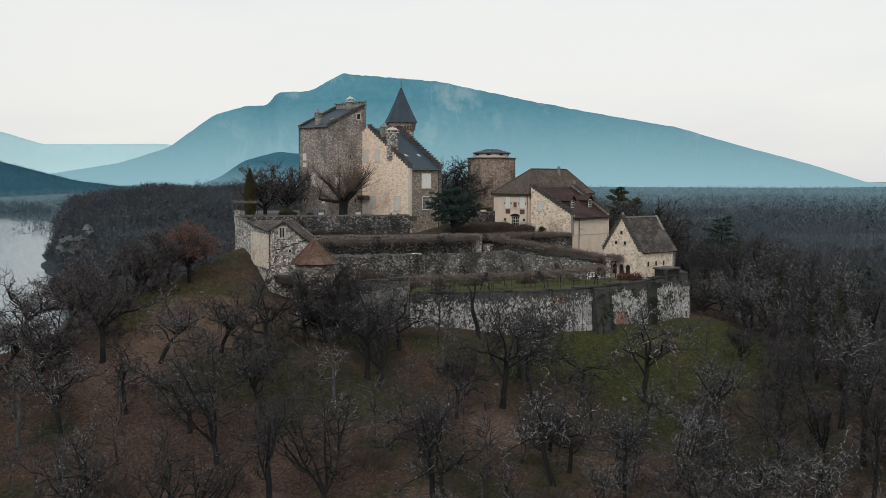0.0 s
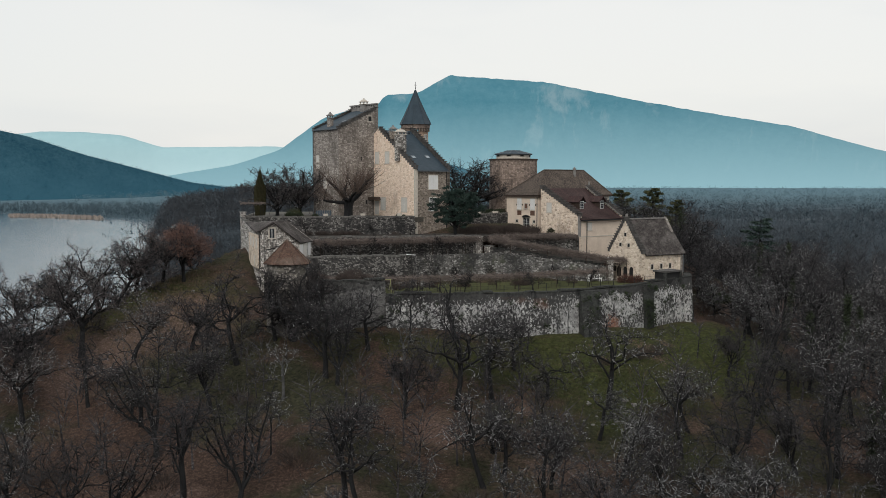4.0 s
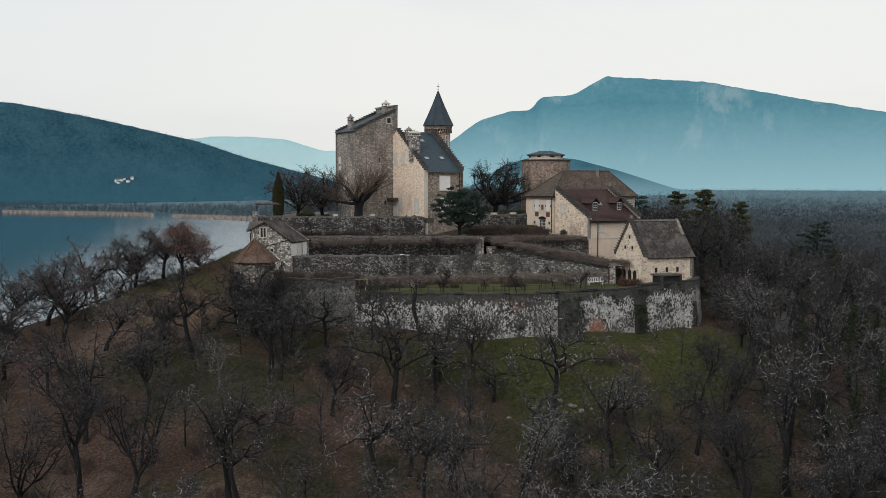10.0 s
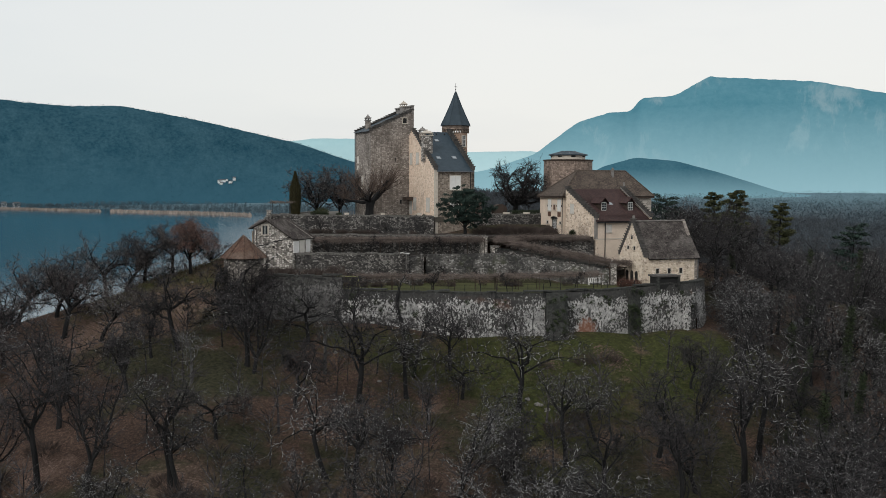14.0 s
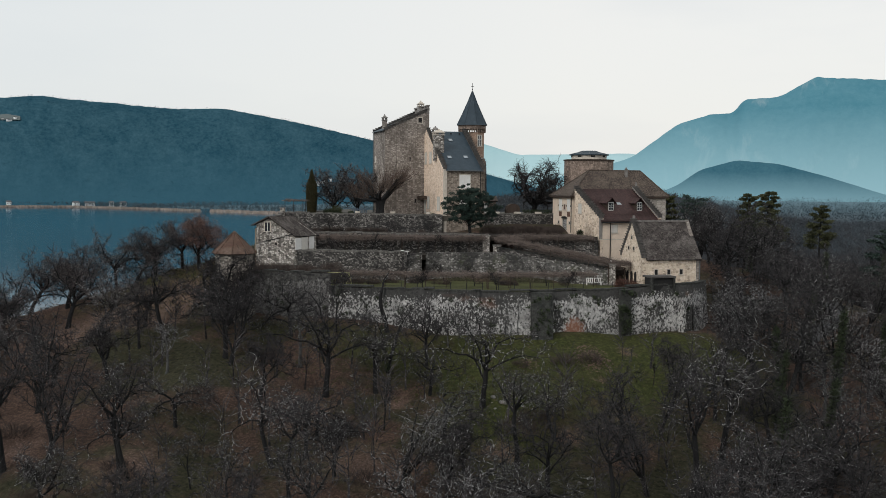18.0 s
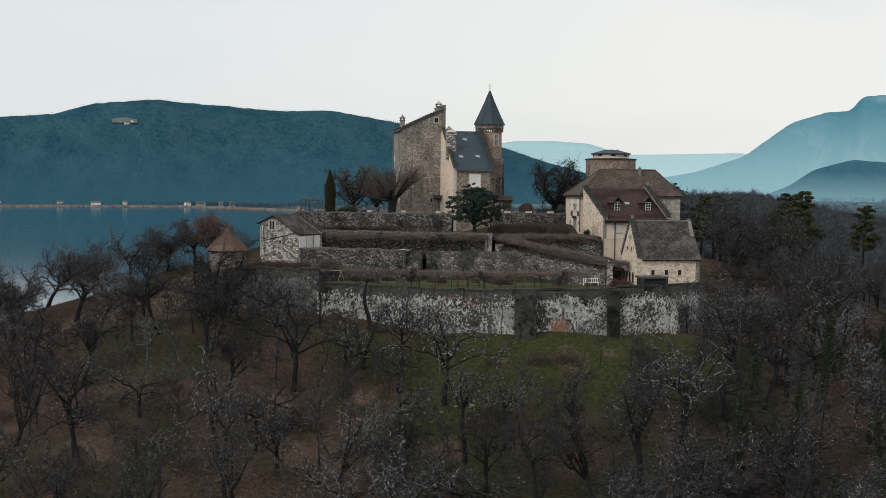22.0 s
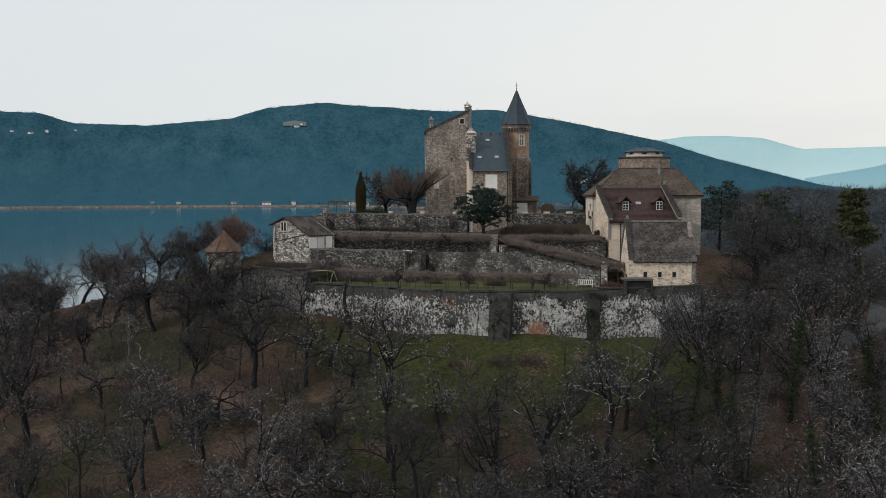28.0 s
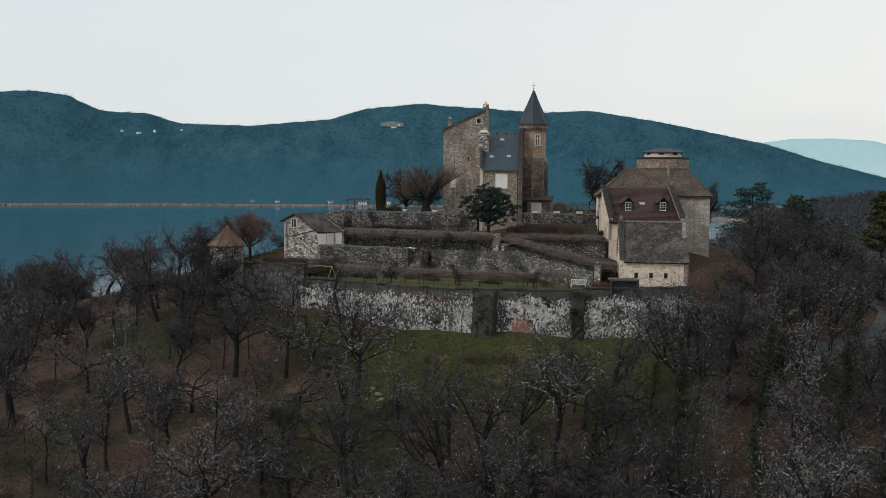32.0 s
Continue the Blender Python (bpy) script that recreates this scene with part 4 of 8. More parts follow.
boxpart("door", PF, (-1.9, -0.95, -0.04, 0.0, -0.1, 2.0), WHITE, porch, "white door")
boxpart("door", PF, (-0.93, 0.0, -0.04, 0.0, -0.1, 2.0), WHITE, porch, "white door")
bm = bmesh.new()
slab(bm, [PF @ Vector(p) for p in ((-2.9, -0.5, 2.45), (1.9, -0.5, 2.45), (1.9, 2.3, 3.3), (-2.9, 2.3, 3.3))], 0.12)
part("roof", bm, BROWNTILE, porch)

# ---- round tower ----
RF = face((15.25, 29.8), 0)
rtow = thing("round_tower", RF, "broad round stone tower with a flat zinc cap", "tower")
bm = bmesh.new()
turned(bm, RF, [(4.85, -7), (4.72, 4), (4.68, 10.1)], 40)
part("wall", bm, TOWER, rtow, "brown stone cylinder with traces of ivy", smooth=False)
bm = bmesh.new()
turned(bm, RF, [(4.6, 10.1), (4.86, 10.15), (4.86, 10.38), (4.5, 10.42)], 40)
part("coping", bm, WOODDARK, rtow)
bm = bmesh.new()
turned(bm, RF, [(3.35, 10.3), (3.35, 11.3)], 24)
drum = part("drum", bm, PALESTONE, rtow, "low pale drum under the cap")
for i in range(8):
    am = RF @ pose(0, 0, 0, 0, 0, i * 45 + 12) @ pose(3.35, 0, 0, 0, 0, 90)
    boxpart("louvre", am, (-0.4, 0.4, -0.04, 0.2, 10.85, 11.15), DARK, drum)
bm = bmesh.new()
turned(bm, RF, [(3.78, 11.22), (3.8, 11.36), (2.0, 11.8), (1.2, 12.08), (0.1, 12.16)], 12)
cap = part("cap", bm, SLATE, rtow, "shallow grey zinc roof")
for i in range(12):
    a = 2 * math.pi * i / 12
    pipe(cap, [RF @ Vector((r * math.cos(a), r * math.sin(a), z)) for r, z in ((3.78, 11.4), (2.0, 11.84), (1.2, 12.12))], 0.035, ZINC, "seam")
for deg, z in ((-120, 8.3), (-105, 5.0), (-75, 6.5)):
    wm = RF @ pose(0, 0, 0, 0, 0, deg) @ pose(4.66, 0, 0, 0, 0, 90)
    opening(rtow, wm, -0.2, 0.2, z, z + 0.85, TOWER, DARK, 0.1, False)

# ---- manor ----
MF = face((12.1, 5.2), 24)
manor = thing("manor_house", MF, "cream-walled manor with a hipped brown tile roof", "house")
bm = bmesh.new()
box(bm, MF, 0, 17.7, 0, 8.3, -7, 3.75)
part("wall", bm, RENDERED, manor, "pale rendered house wall")
bm = bmesh.new()
box(bm, MF, 11.9, 17.72, -0.02, 8.31, -7, 3.74)
part("east_wall", bm, ASHLAR, manor, "grey ashlar end wall")
e, oh = 3.62, 0.42
RL, RR = (4.6, 3.4, 8.05), (14.4, 3.4, 8.05)
for nm, pts in (("front_roof", [(-oh, -oh, e), (17.7 + oh, -oh, e), RR, RL]), ("back_roof", [(17.7 + oh, 8.3 + oh, e), (-oh, 8.3 + oh, e), RL, RR]),
                ("west_hip", [(-oh, 8.3 + oh, e), (-oh, -oh, e), RL]), ("east_hip", [(17.7 + oh, -oh, e), (17.7 + oh, 8.3 + oh, e), RR])):
    bm = bmesh.new()
    slab(bm, [MF @ Vector(p) for p in pts], 0.16)
    part(nm, bm, BROWNTILE, manor, "brown tile roof slope with lichen")
for a, b in ((RL, RR), (RL, (-oh, -oh, e)), (RL, (-oh, 8.3 + oh, e)), (RR, (17.7 + oh, -oh, e)), (RR, (17.7 + oh, 8.3 + oh, e))):
    pipe(manor, [MF @ Vector(a), MF @ Vector(b)], 0.13, BROWNTILE, "ridge_tile")
boxpart("eave_board", MF, (-oh, 17.7 + oh, -oh + 0.02, -oh + 0.1, e - 0.34, e - 0.1), WOODDARK, manor)
boxpart("eave_board", MF, (-oh + 0.02, -oh + 0.1, -oh, 8.3 + oh, e - 0.34, e - 0.1), WOODDARK, manor)
bm = bmesh.new()
box(bm, MF, 11.1, 11.5, 2.4, 2.8, 6.6, 8.3)
box(bm, MF, 11.05, 11.55, 2.35, 2.85, 8.3, 8.38)
box(bm, MF, 11.2, 11.4, 2.5, 2.7, 8.38, 8.6)
part("chimney", bm, COPING, manor, "small stone chimney on the ridge")
MW = MF @ pose(0, 8.3, 0, 0, 0, -90)              # west front, x runs to the front corner at 8.3
for a, b in ((5.4, 4.25), (2.0, 0.8)):
    w = shutters(manor, MW, 8.3 - a, 8.3 - b, 1.05, 3.0, WHITE)
    boxpart("panel", MW, (8.3 - a + 0.05, 8.3 - b - 0.05, -0.05, 0.02, 0.05, 0.85), BROWNSHUT, w, "brown wooden panel below the window")
    for s in (8.3 - a - 0.32, 8.3 - b + 0.08):
        boxpart("hinge_post", MW, (s, s + 0.24, -0.04, 0.02, 1.75, 2.05), IRON, w)
opening(manor, MW, 8.3 - 3.45, 8.3 - 2.7, 1.25, 2.1, PALESTONE, BROWNSHUT, 0.12)
dr = opening(manor, MW, 8.3 - 3.75, 8.3 - 2.15, -2.45, -0.45, PALESTONE, GLASS, 0.16, False, 3, "french_door")
bm = bmesh.new()
prism(bm, MW @ pose(0, -0.3, 0), [(8.3 - 4.05, -0.3), (8.3 - 1.85, -0.3), (8.3 - 2.3, 0.0), (8.3 - 2.95, 0.12), (8.3 - 3.6, 0.0)], 0.35)
part("hood", bm, IRON, dr, "dark iron door hood")
for a in (5.5, 1.0):
    opening(manor, MW, 8.3 - a - 0.2, 8.3 - a + 0.3, -1.2, -0.8, PALESTONE, DARK, 0.14)
pipe(manor, [MW @ Vector((8.3 - 0.15, -0.12, 3.4)), MW @ Vector((8.3 - 0.15, -0.12, -2.6))], 0.07, IRON)

# ---- front wing of the manor, with a long tiled roof ----
wA, wB, wC, wD = Vector((12.5, 4.9, 0)), Vector((16.6, -3.0, 0)), Vector((26.7, 2.75, 0)), Vector((22.9, 9.3, 0))
WS, WW = face((16.6, -3.0), 29.65), frame_at(12.5, 4.9, 0, math.degrees(math.atan2(-7.9, 4.1)))
WE = frame_at(26.7, 2.75, 0, math.degrees(math.atan2(6.55, -3.8)))
wing = thing("manor_wing", WS, "cream stone wing with a long maroon tile roof and two dormers", "house")
wl = (wC - wB).length
boxpart("front_wall", WS, (0, wl, 0, 0.6, -8.5, -0.5), RENDERED, wing, "cream rendered front wall")
ll = (wB - wA).length
bm = bmesh.new()
prism(bm, WW @ pose(0, -0.02, 0), [(0, -7), (ll + 0.02, -8.5), (ll + 0.02, 0.25), (0, 5.0)], 0.55)
part("west_gable", bm, MANOR, wing, "cream rubble gable with stone quoins")
boxpart("quoin", WW, (ll - 0.35, ll + 0.035, -0.035, 0.4, -3.2, 0.2), COPING, wing)
lr = (wD - wC).length
bm = bmesh.new()
prism(bm, WE @ pose(0, -0.02, 0), [(0, -7), (lr, -7), (lr, 5.0), (0, 0.25)], 0.55)
part("east_gable", bm, MANOR, wing, "cream rubble gable")
bm = bmesh.new()
out = Vector((math.cos(radians(-60.3)), math.sin(radians(-60.3)), 0))
p0, p1 = wB + out * 0.45, wC + out * 0.45
slab(bm, [(p0.x, p0.y, -0.42), (p1.x, p1.y, -0.42), (wD.x - 0.4, wD.y, 4.82), (wA.x + 0.3, wA.y, 4.82)], 0.16)
wroof = part("roof", bm, REDTILE, wing, "maroon tile roof")
e0, e1, r0_, r1_ = Vector((p0.x, p0.y, -0.42)), Vector((p1.x, p1.y, -0.42)), Vector((wA.x + 0.3, wA.y, 4.82)), Vector((wD.x - 0.4, wD.y, 4.82))
up_ = (e1 - e0).cross(r0_ - e0).normalized()
for k in range(30):                                # one lapped course after another, eave to ridge
    u, v = k / 30, (k + 1.12) / 30
    q = [e0.lerp(r0_, u) + up_ * 0.085, e1.lerp(r1_, u) + up_ * 0.085, e1.lerp(r1_, min(v, 1)) + up_ * 0.03, e0.lerp(r0_, min(v, 1)) + up_ * 0.03]
    bm = bmesh.new()
    slab(bm, q, 0.06)
    part("tile_course", bm, REDTILE, wroof)
boxpart("gutter", WS, (-0.1, wl + 0.1, -0.62, -0.47, -0.62, -0.46), IRON, wing)
crow(wing, WW, ll + 0.1, 0.3, -0.1, 5.1, 17, -0.1, 0.55, 0.25)
crow(wing, WE, -0.1, 0.3, lr, 5.1, 15, -0.1, 0.55, 0.25)
boxpart("finial", WE, (lr - 0.5, lr - 0.25, 0.1, 0.35, 5.2, 6.0), COPING, wing)
boxpart("coping", WE @ pose(0, 0.62, 0.2, 0, math.degrees(-math.atan2(4.8, lr)), 0), (-0.2, math.hypot(lr, 4.8), 0, 0.13, 0.02, 0.16), COPING, wing, "pale flashing along the gable")
shutters(wing, WW, ll - 7.45, ll - 6.4, 0.75, 2.25, OFFWHITE)
shutters(wing, WS, 2.05, 3.2, -2.2, -1.0, OFFWHITE, 1)
pipe(wing, [WS @ Vector((1.85, -0.12, -0.55)), WS @ Vector((1.85, -0.12, -7.0))], 0.07, IRON)
boxpart("string_course", WS, (0.02, wl, -0.05, 0.0, -3.35, -3.2), PALESTONE, wing)
for dx in (3.35, 8.85):
    dm = WS @ pose(dx, 2.3, 0)
    boxpart("dormer", dm, (-0.65, 0.65, 0, 2.6, 1.0, 2.72), WOODDARK, wroof, "small tiled dormer with a white casement")
    bm = bmesh.new()
    slab(bm, [dm @ Vector(p) for p in ((-1.0, -0.25, 2.5), (-1.0, 2.6, 2.5), (0, 2.8, 3.5), (0, -0.4, 3.5))][::-1], 0.1)
    slab(bm, [dm @ Vector(p) for p in ((1.0, -0.25, 2.5), (1.0, 2.6, 2.5), (0, 2.8, 3.5), (0, -0.4, 3.5))], 0.1)
    prism(bm, dm @ pose(0, -0.02, 0), [(-0.7, 2.65), (0.7, 2.65), (0, 3.38)], 0.2)
    part("dormer_roof", bm, REDTILE, wroof)
    bm = bmesh.new()
    box(bm, dm, -0.48, 0.48, -0.05, -0.005, 1.32, 2.66)
    part("dormer_frame", bm, WHITE, wroof, "white casement frame")
    bm = bmesh.new()
    for sx in (-0.42, 0.03):
        for k in range(3):
            box(bm, dm, sx, sx + 0.39, -0.06, -0.045, 1.4 + k * 0.41, 1.4 + k * 0.41 + 0.36)
    part("dormer_panes", bm, GLASS, wroof)
boxpart("skylight", WS @ pose(5.95, 4.1, 2.3, 31.0, 0, 0), (-0.42, 0.42, -0.35, 0.35, 0.0, 0.16), SKYGLASS, wroof)

# ---- barn ----
BF = face((22.5, -15.0), 22)
barn = thing("stone_barn", BF, "pale stone barn with a steep grey tile roof", "barn")
BL, BD, BE, BR = 9.4, 7.4, -5.35, 0.0
boxpart("front_wall", BF, (0, BL, 0, 0.6, -11.0, BE), BARN, barn, "honey-coloured rubble wall")
boxpart("back_wall", BF, (0, BL, BD - 0.6, BD, -11.0, BE), BARN, barn)
for x0, nm, base in ((0.0, "west_gable", -10.5), (BL - 0.55, "east_gable", -15.0)):
    bm = bmesh.new()
    prism(bm, BF @ pose(x0 + 0.552, 0, 0, 0, 0, 90) @ pose(-0.003, 0, 0), [(0, base), (0, BE + 0.1), (BD / 2, BR + 0.25), (BD, BE + 0.1), (BD + 0.006, base)], 0.556)
    part(nm, bm, BARN if x0 == 0 else KEEP, barn, "pointed stone gable")
bm = bmesh.new()
slab(bm, [BF @ Vector(p) for p in ((0.5, -0.5, BE - 0.25), (BL + 0.15, -0.5, BE - 0.25), (BL - 0.1, BD / 2, BR), (0.5, BD / 2, BR))], 0.2)
part("front_roof", bm, BARNTILE, barn, "grey-brown tile roof with lichen")
bm = bmesh.new()
slab(bm, [BF @ Vector(p) for p in ((BL + 0.1, BD + 0.5, BE - 0.25), (0.5, BD + 0.5, BE - 0.25), (0.5, BD / 2, BR), (BL - 0.1, BD / 2, BR))], 0.2)
part("back_roof", bm, BARNTILE, barn)
for i in range(22):
    boxpart("ridge_tile", BF, (0.55 + i * 0.4, 0.93 + i * 0.4, BD / 2 - 0.16, BD / 2 + 0.16, BR - 0.06, BR + 0.12 + 0.03 * (i % 2)), COPING, barn)
BG = BF @ pose(0, 0, 0, 0, 0, 90)
crow(barn, BG, -0.1, BE + 0.1, BD / 2, BR + 0.2, 14, -0.5, 0.1, 0.22)
crow(barn, BG, BD + 0.1, BE + 0.1, BD / 2, BR + 0.2, 14, -0.5, 0.1, 0.22)
boxpart("finial", BF, (0.1, 0.4, BD / 2 - 0.15, BD / 2 + 0.15, BR + 0.3, BR + 0.85), COPING, barn)
for x in (2.0, 4.08, 6.12):
    opening(barn, BF, x, x + 0.5, -7.85, -7.1, PALESTONE, DARK, 0.1)
BW = BF @ pose(0, BD, 0, 0, 0, -90)
for a, z in ((3.95, -2.75), (5.0, -4.4), (3.2, -4.4)):
    opening(barn, BW, BD - a, BD - a + 0.5, z, z + 0.55, PALESTONE, DARK, 0.08, False)
# arches are not cut: dark panels imitate their shaded inside
for a in (5.5, 4.1, 2.8):
    bm = bmesh.new()
    prism(bm, BW @ pose(0, -0.015, 0), [(BD - a + 0.5 + 0.42 * math.cos(q), -8.1 + 0.55 * math.sin(q)) for q in np.linspace(0, math.pi, 9)] + [(BD - a + 0.08, -9.2), (BD - a + 0.92, -9.2)], 0.1)
    part("arch_opening", bm, DARK, barn, "flat dark panel standing for a shaded arched opening")
boxpart("downpipe", BF, (BL + 0.02, BL + 0.1, -0.1, 0.0, -12, BE - 0.2), ZINC, barn)

# ---- cabin on the west corner ----
CF = face((-36.5, -15.25), 18)
cabin = thing("garden_cabin", CF, "small stone cabin with a dark tiled roof above the rampart", "cabin")
side = Vector((math.cos(radians(64)), math.sin(radians(64)), 0))


def cpt(x, d, z):
    """A point of the skewed cabin: x along its front, d back along its side."""
    p = CF @ Vector((x, 0, z))
    return p + side * d


def cabin_wall(name, pts, label=""):
    bm = bmesh.new()
    v = [bm.verts.new(p) for p in pts]
    f = bm.faces.new(v)
    nrm = (v[1].co - v[0].co).cross(v[2].co - v[0].co).normalized()
    r = bmesh.ops.extrude_face_region(bm, geom=[f])
    bmesh.ops.translate(bm, vec=nrm * -0.4, verts=[q for q in r["geom"] if isinstance(q, bmesh.types.BMVert)])
    bmesh.ops.recalc_face_normals(bm, faces=bm.faces)
    return part(name, bm, CABIN, cabin, label)


cabin_wall("front_wall", [cpt(0, 0, -12.5), cpt(5.95, 0, -12.5), cpt(5.95, 0, -2.85), cpt(2.1, 0, -0.15), cpt(0, 0, -1.15)], "rubble gable wall of pale and dark stones")
cabin_wall("side_wall", [cpt(5.95, 0, -8.5), cpt(5.95, 5.0, -8.5), cpt(5.95, 5.0, -2.9), cpt(5.95, 0, -2.9)])
cabin_wall("back_wall", [cpt(5.95, 5, -8.5), cpt(0, 5, -8.5), cpt(0, 5, -1.15), cpt(2.1, 5, -0.15), cpt(5.95, 5, -2.85)])
cabin_wall("west_wall", [cpt(0, 5, -10), cpt(0, 0, -10), cpt(0, 0, -1.15), cpt(0, 5, -1.15)])
bm = bmesh.new()
slab(bm, [cpt(6.35, -0.5, -3.0), cpt(6.35, 5.3, -3.0), cpt(2.1, 5.3, 0.12), cpt(2.1, -0.5, 0.12)], 0.16)
part("roof", bm, BARNTILE, cabin, "dark tiled roof slope")
bm = bmesh.new()
slab(bm, [cpt(-0.5, 5.3, -1.2), cpt(-0.5, -0.5, -1.2), cpt(2.1, -0.5, 0.12), cpt(2.1, 5.3, 0.12)], 0.16)
part("short_roof", bm, BARNTILE, cabin)
w = opening(cabin, CF, 1.3, 2.05, -2.2, -0.85, PALESTONE, GLASS, 0.2)
boxpart("mullion", CF, (1.63, 1.72, -0.05, -0.02, -2.2, -0.85), WHITE, w)
opening(cabin, CF, 2.75, 3.15, -4.35, -3.95, PALESTONE, DARK, 0.08, False)
CS = frame_at(cpt(5.95, 0, 0).x, cpt(5.95, 0, 0).y, 0, 64)
boxpart("door", CS, (0.0, 1.45, -0.06, 0.0, -5.1, -3.3), WHITE, cabin, "white boarded door")
boxpart("door", CS, (1.6, 2.9, -0.06, 0.0, -5.1, -3.25), OFFWHITE, cabin, "grey-white boarded door")
boxpart("door", CS, (3.3, 4.7, -0.06, 0.0, -5.1, -3.15), WHITE, cabin, "white boarded door")
CWF = frame_at(-37.62, -4.0, 0, -84.6)              # long side towards the lake
boxpart("plaster", CWF, (1.2, 10.9, -0.27, -0.2, -6.6, -1.75), BARN, cabin, "stained pale plaster on the side wall")
for x_, z_ in ((3.2, -3.5), (5.6, -3.6), (8.6, -3.7)):
    shutters(cabin, CWF @ pose(0, -0.27, 0), x_, x_ + 0.9, z_, z_ + 1.3, OFFWHITE)
opening(cabin, CWF @ pose(0, -0.27, 0), 7.2, 8.0, -6.2, -4.9, PALESTONE, OFFWHITE, 0.1)
bm = bmesh.new()
slab(bm, [(-38.1, -3.4, -0.35), cpt(-0.55, -0.52, -1.22), cpt(2.1, -0.52, 0.14), cpt(2.1, 5.3, 0.14)], 0.14)
part("side_roof", bm, BARNTILE, cabin, "dark tiled roof slope towards the lake")
bm = bmesh.new()
for k in range(8):
    box(bm, CF, 0.0 + k * 0.72, 0.74 + k * 0.72, -0.07, 0.0, -4.12 + k * 0.19, -3.98 + k * 0.19)
part("pipe_ledge", bm, IRON, cabin, "dark sloping pipe across the gable")

# ---- round turret at the rampart's end ----
LF = face((-34.2, -32.6), 12)
tur = thing("corner_turret", LF, "small corner turret with a rusty tiled pyramid roof", "tower")
bm = bmesh.new()
turned(bm, LF, [(3.15, -22), (2.75, -12), (2.6, -4.3)], 8)
part("wall", bm, TURRET, tur, "rubble turret wall")
tr = boxpart("roof", LF, (-0.3, 0.3, -0.3, 0.3, -4.6, -1.9), WOODDARK, tur, "orange-brown tile roof with pale lichen ridges")
for i in range(8):
    a, b = 2 * math.pi * i / 8, 2 * math.pi * (i + 1) / 8
    bm = bmesh.new()
    slab(bm, [LF @ Vector((3.1 * math.cos(a), 3.1 * math.sin(a), -4.45)), LF @ Vector((3.1 * math.cos(b), 3.1 * math.sin(b), -4.45)), LF @ Vector((0, 0, -1.45))], 0.1)
    part("slope", bm, LTILE, tr)
for i in range(8):
    a = 2 * math.pi * i / 8
    pipe(tr, [LF @ Vector((3.1 * math.cos(a), 3.1 * math.sin(a), -4.4)), LF @ Vector((0, 0, -1.42))], 0.08, LTILE, "hip_tile")
for deg in (-75, -30):
    wm = LF @ pose(0, 0, 0, 0, 0, deg - 12 + 0) @ pose(2.62 * 0.96, 0, 0, 0, 0, 90)
    opening(tur, wm, -0.15, 0.15, -6.3, -5.8, PALESTONE, DARK, 0.1, False)

# ---- ramparts and terrace walls ----
def wall_run(name, pts, z_top, z_base, thick, mat, label, steps=0, cop=None, batter=0.0, seed=1):
    """A retaining wall along a line of points, with battered face and a coping in uneven lengths."""
    rnd = random.Random(seed)
    w = thing(name, (pts[0][0], pts[0][1], z_top), label, "wall", kind="structure")
    for (x0, y0, *za), (x1, y1, *zb) in zip(pts, pts[1:]):
        d = Vector((x1 - x0, y1 - y0, 0))
        ln = d.length
        m = frame_at(x0, y0, 0, math.degrees(math.atan2(d.y, d.x)))
        t0, t1 = (za[0] if za else z_top), (zb[0] if zb else z_top)
        n = max(2, int(ln / 1.0))
        bm = bmesh.new()
        rows = []
        for k in range(7):
            v = k / 6
            rows.append([bm.verts.new(m @ Vector((ln * i / n, -batter * (1 - v) + rnd.uniform(-0.04, 0.04), z_base + (t0 + (t1 - t0) * i / n - z_base) * v))) for i in range(n + 1)])
        back = [[bm.verts.new(m @ Vector((ln * i / n, thick, z))) for i in range(n + 1) for z in ((t0 + (t1 - t0) * i / n),)], [bm.verts.new(m @ Vector((ln * i / n, thick, z_base))) for i in range(n + 1)]]
        for a, b in zip(rows + back, (rows + back)[1:]):
            for i in range(n):
                bm.faces.new((a[i], a[i + 1], b[i + 1], b[i]))
        part("masonry", bm, mat, w)
        x = 0.0
        while x < ln - 0.2 and cop is not None:
            s = min(rnd.uniform(0.7, 1.9), ln - x)
            tz = t0 + (t1 - t0) * (x + s / 2) / ln + (rnd.choice((0.0, 0.0, 0.12, 0.25)) if steps else rnd.uniform(-0.08, 0.12))
            bm = bmesh.new()
            box(bm, m, x + 0.01, x + s - 0.01, -0.05, thick + 0.05, tz - 0.12, tz + 0.12)
            part("coping_stone", bm, cop, w)
            x += s
    return w


LICHEN = stone('lichen_stone', (0.11, 0.107, 0.10), (0.04, 0.039, 0.038), (0.14, 0.135, 0.13), (0.38, 0.37, 0.36), 0.33, moss=0.5, stain_at=0.53, stain=(0.03, 0.03, 0.031))
ramp_pts = [(-32.5, -31.2), (-21.2, -30.6)]
wall_run("rampart_west", ramp_pts, -7.15, -19, 1.0, OLDRAMPART, "tall grey rampart with patchy plaster and dark growth", 1, DARKSTONE, 0.5, 3)
rampart = wall_run("rampart_south", [(-21.2, -31.2, -9.0), (-4.5, -31.1, -9.2), (6.5, -28.9, -9.4), (14.0, -25.9, -9.3), (22.6, -21.8, -9.0), (29.3, -18.4, -8.8), (32.2, -12.0, -8.9)], -9.2, -19, 1.0, RAMPART,
                   "long grey rampart with flaking plaster and black streaks", 1, DARKSTONE, 0.7, 4)
BUT = frame_at(6.55, -28.9, 0, 8)
bm = bmesh.new()
v = box(bm, BUT, 0, 2.9, -0.6, 1.0, -18, -9.35)
for q in v[:2]:
    q.co += (BUT.to_3x3() @ Vector((0, -1.9, 0)))
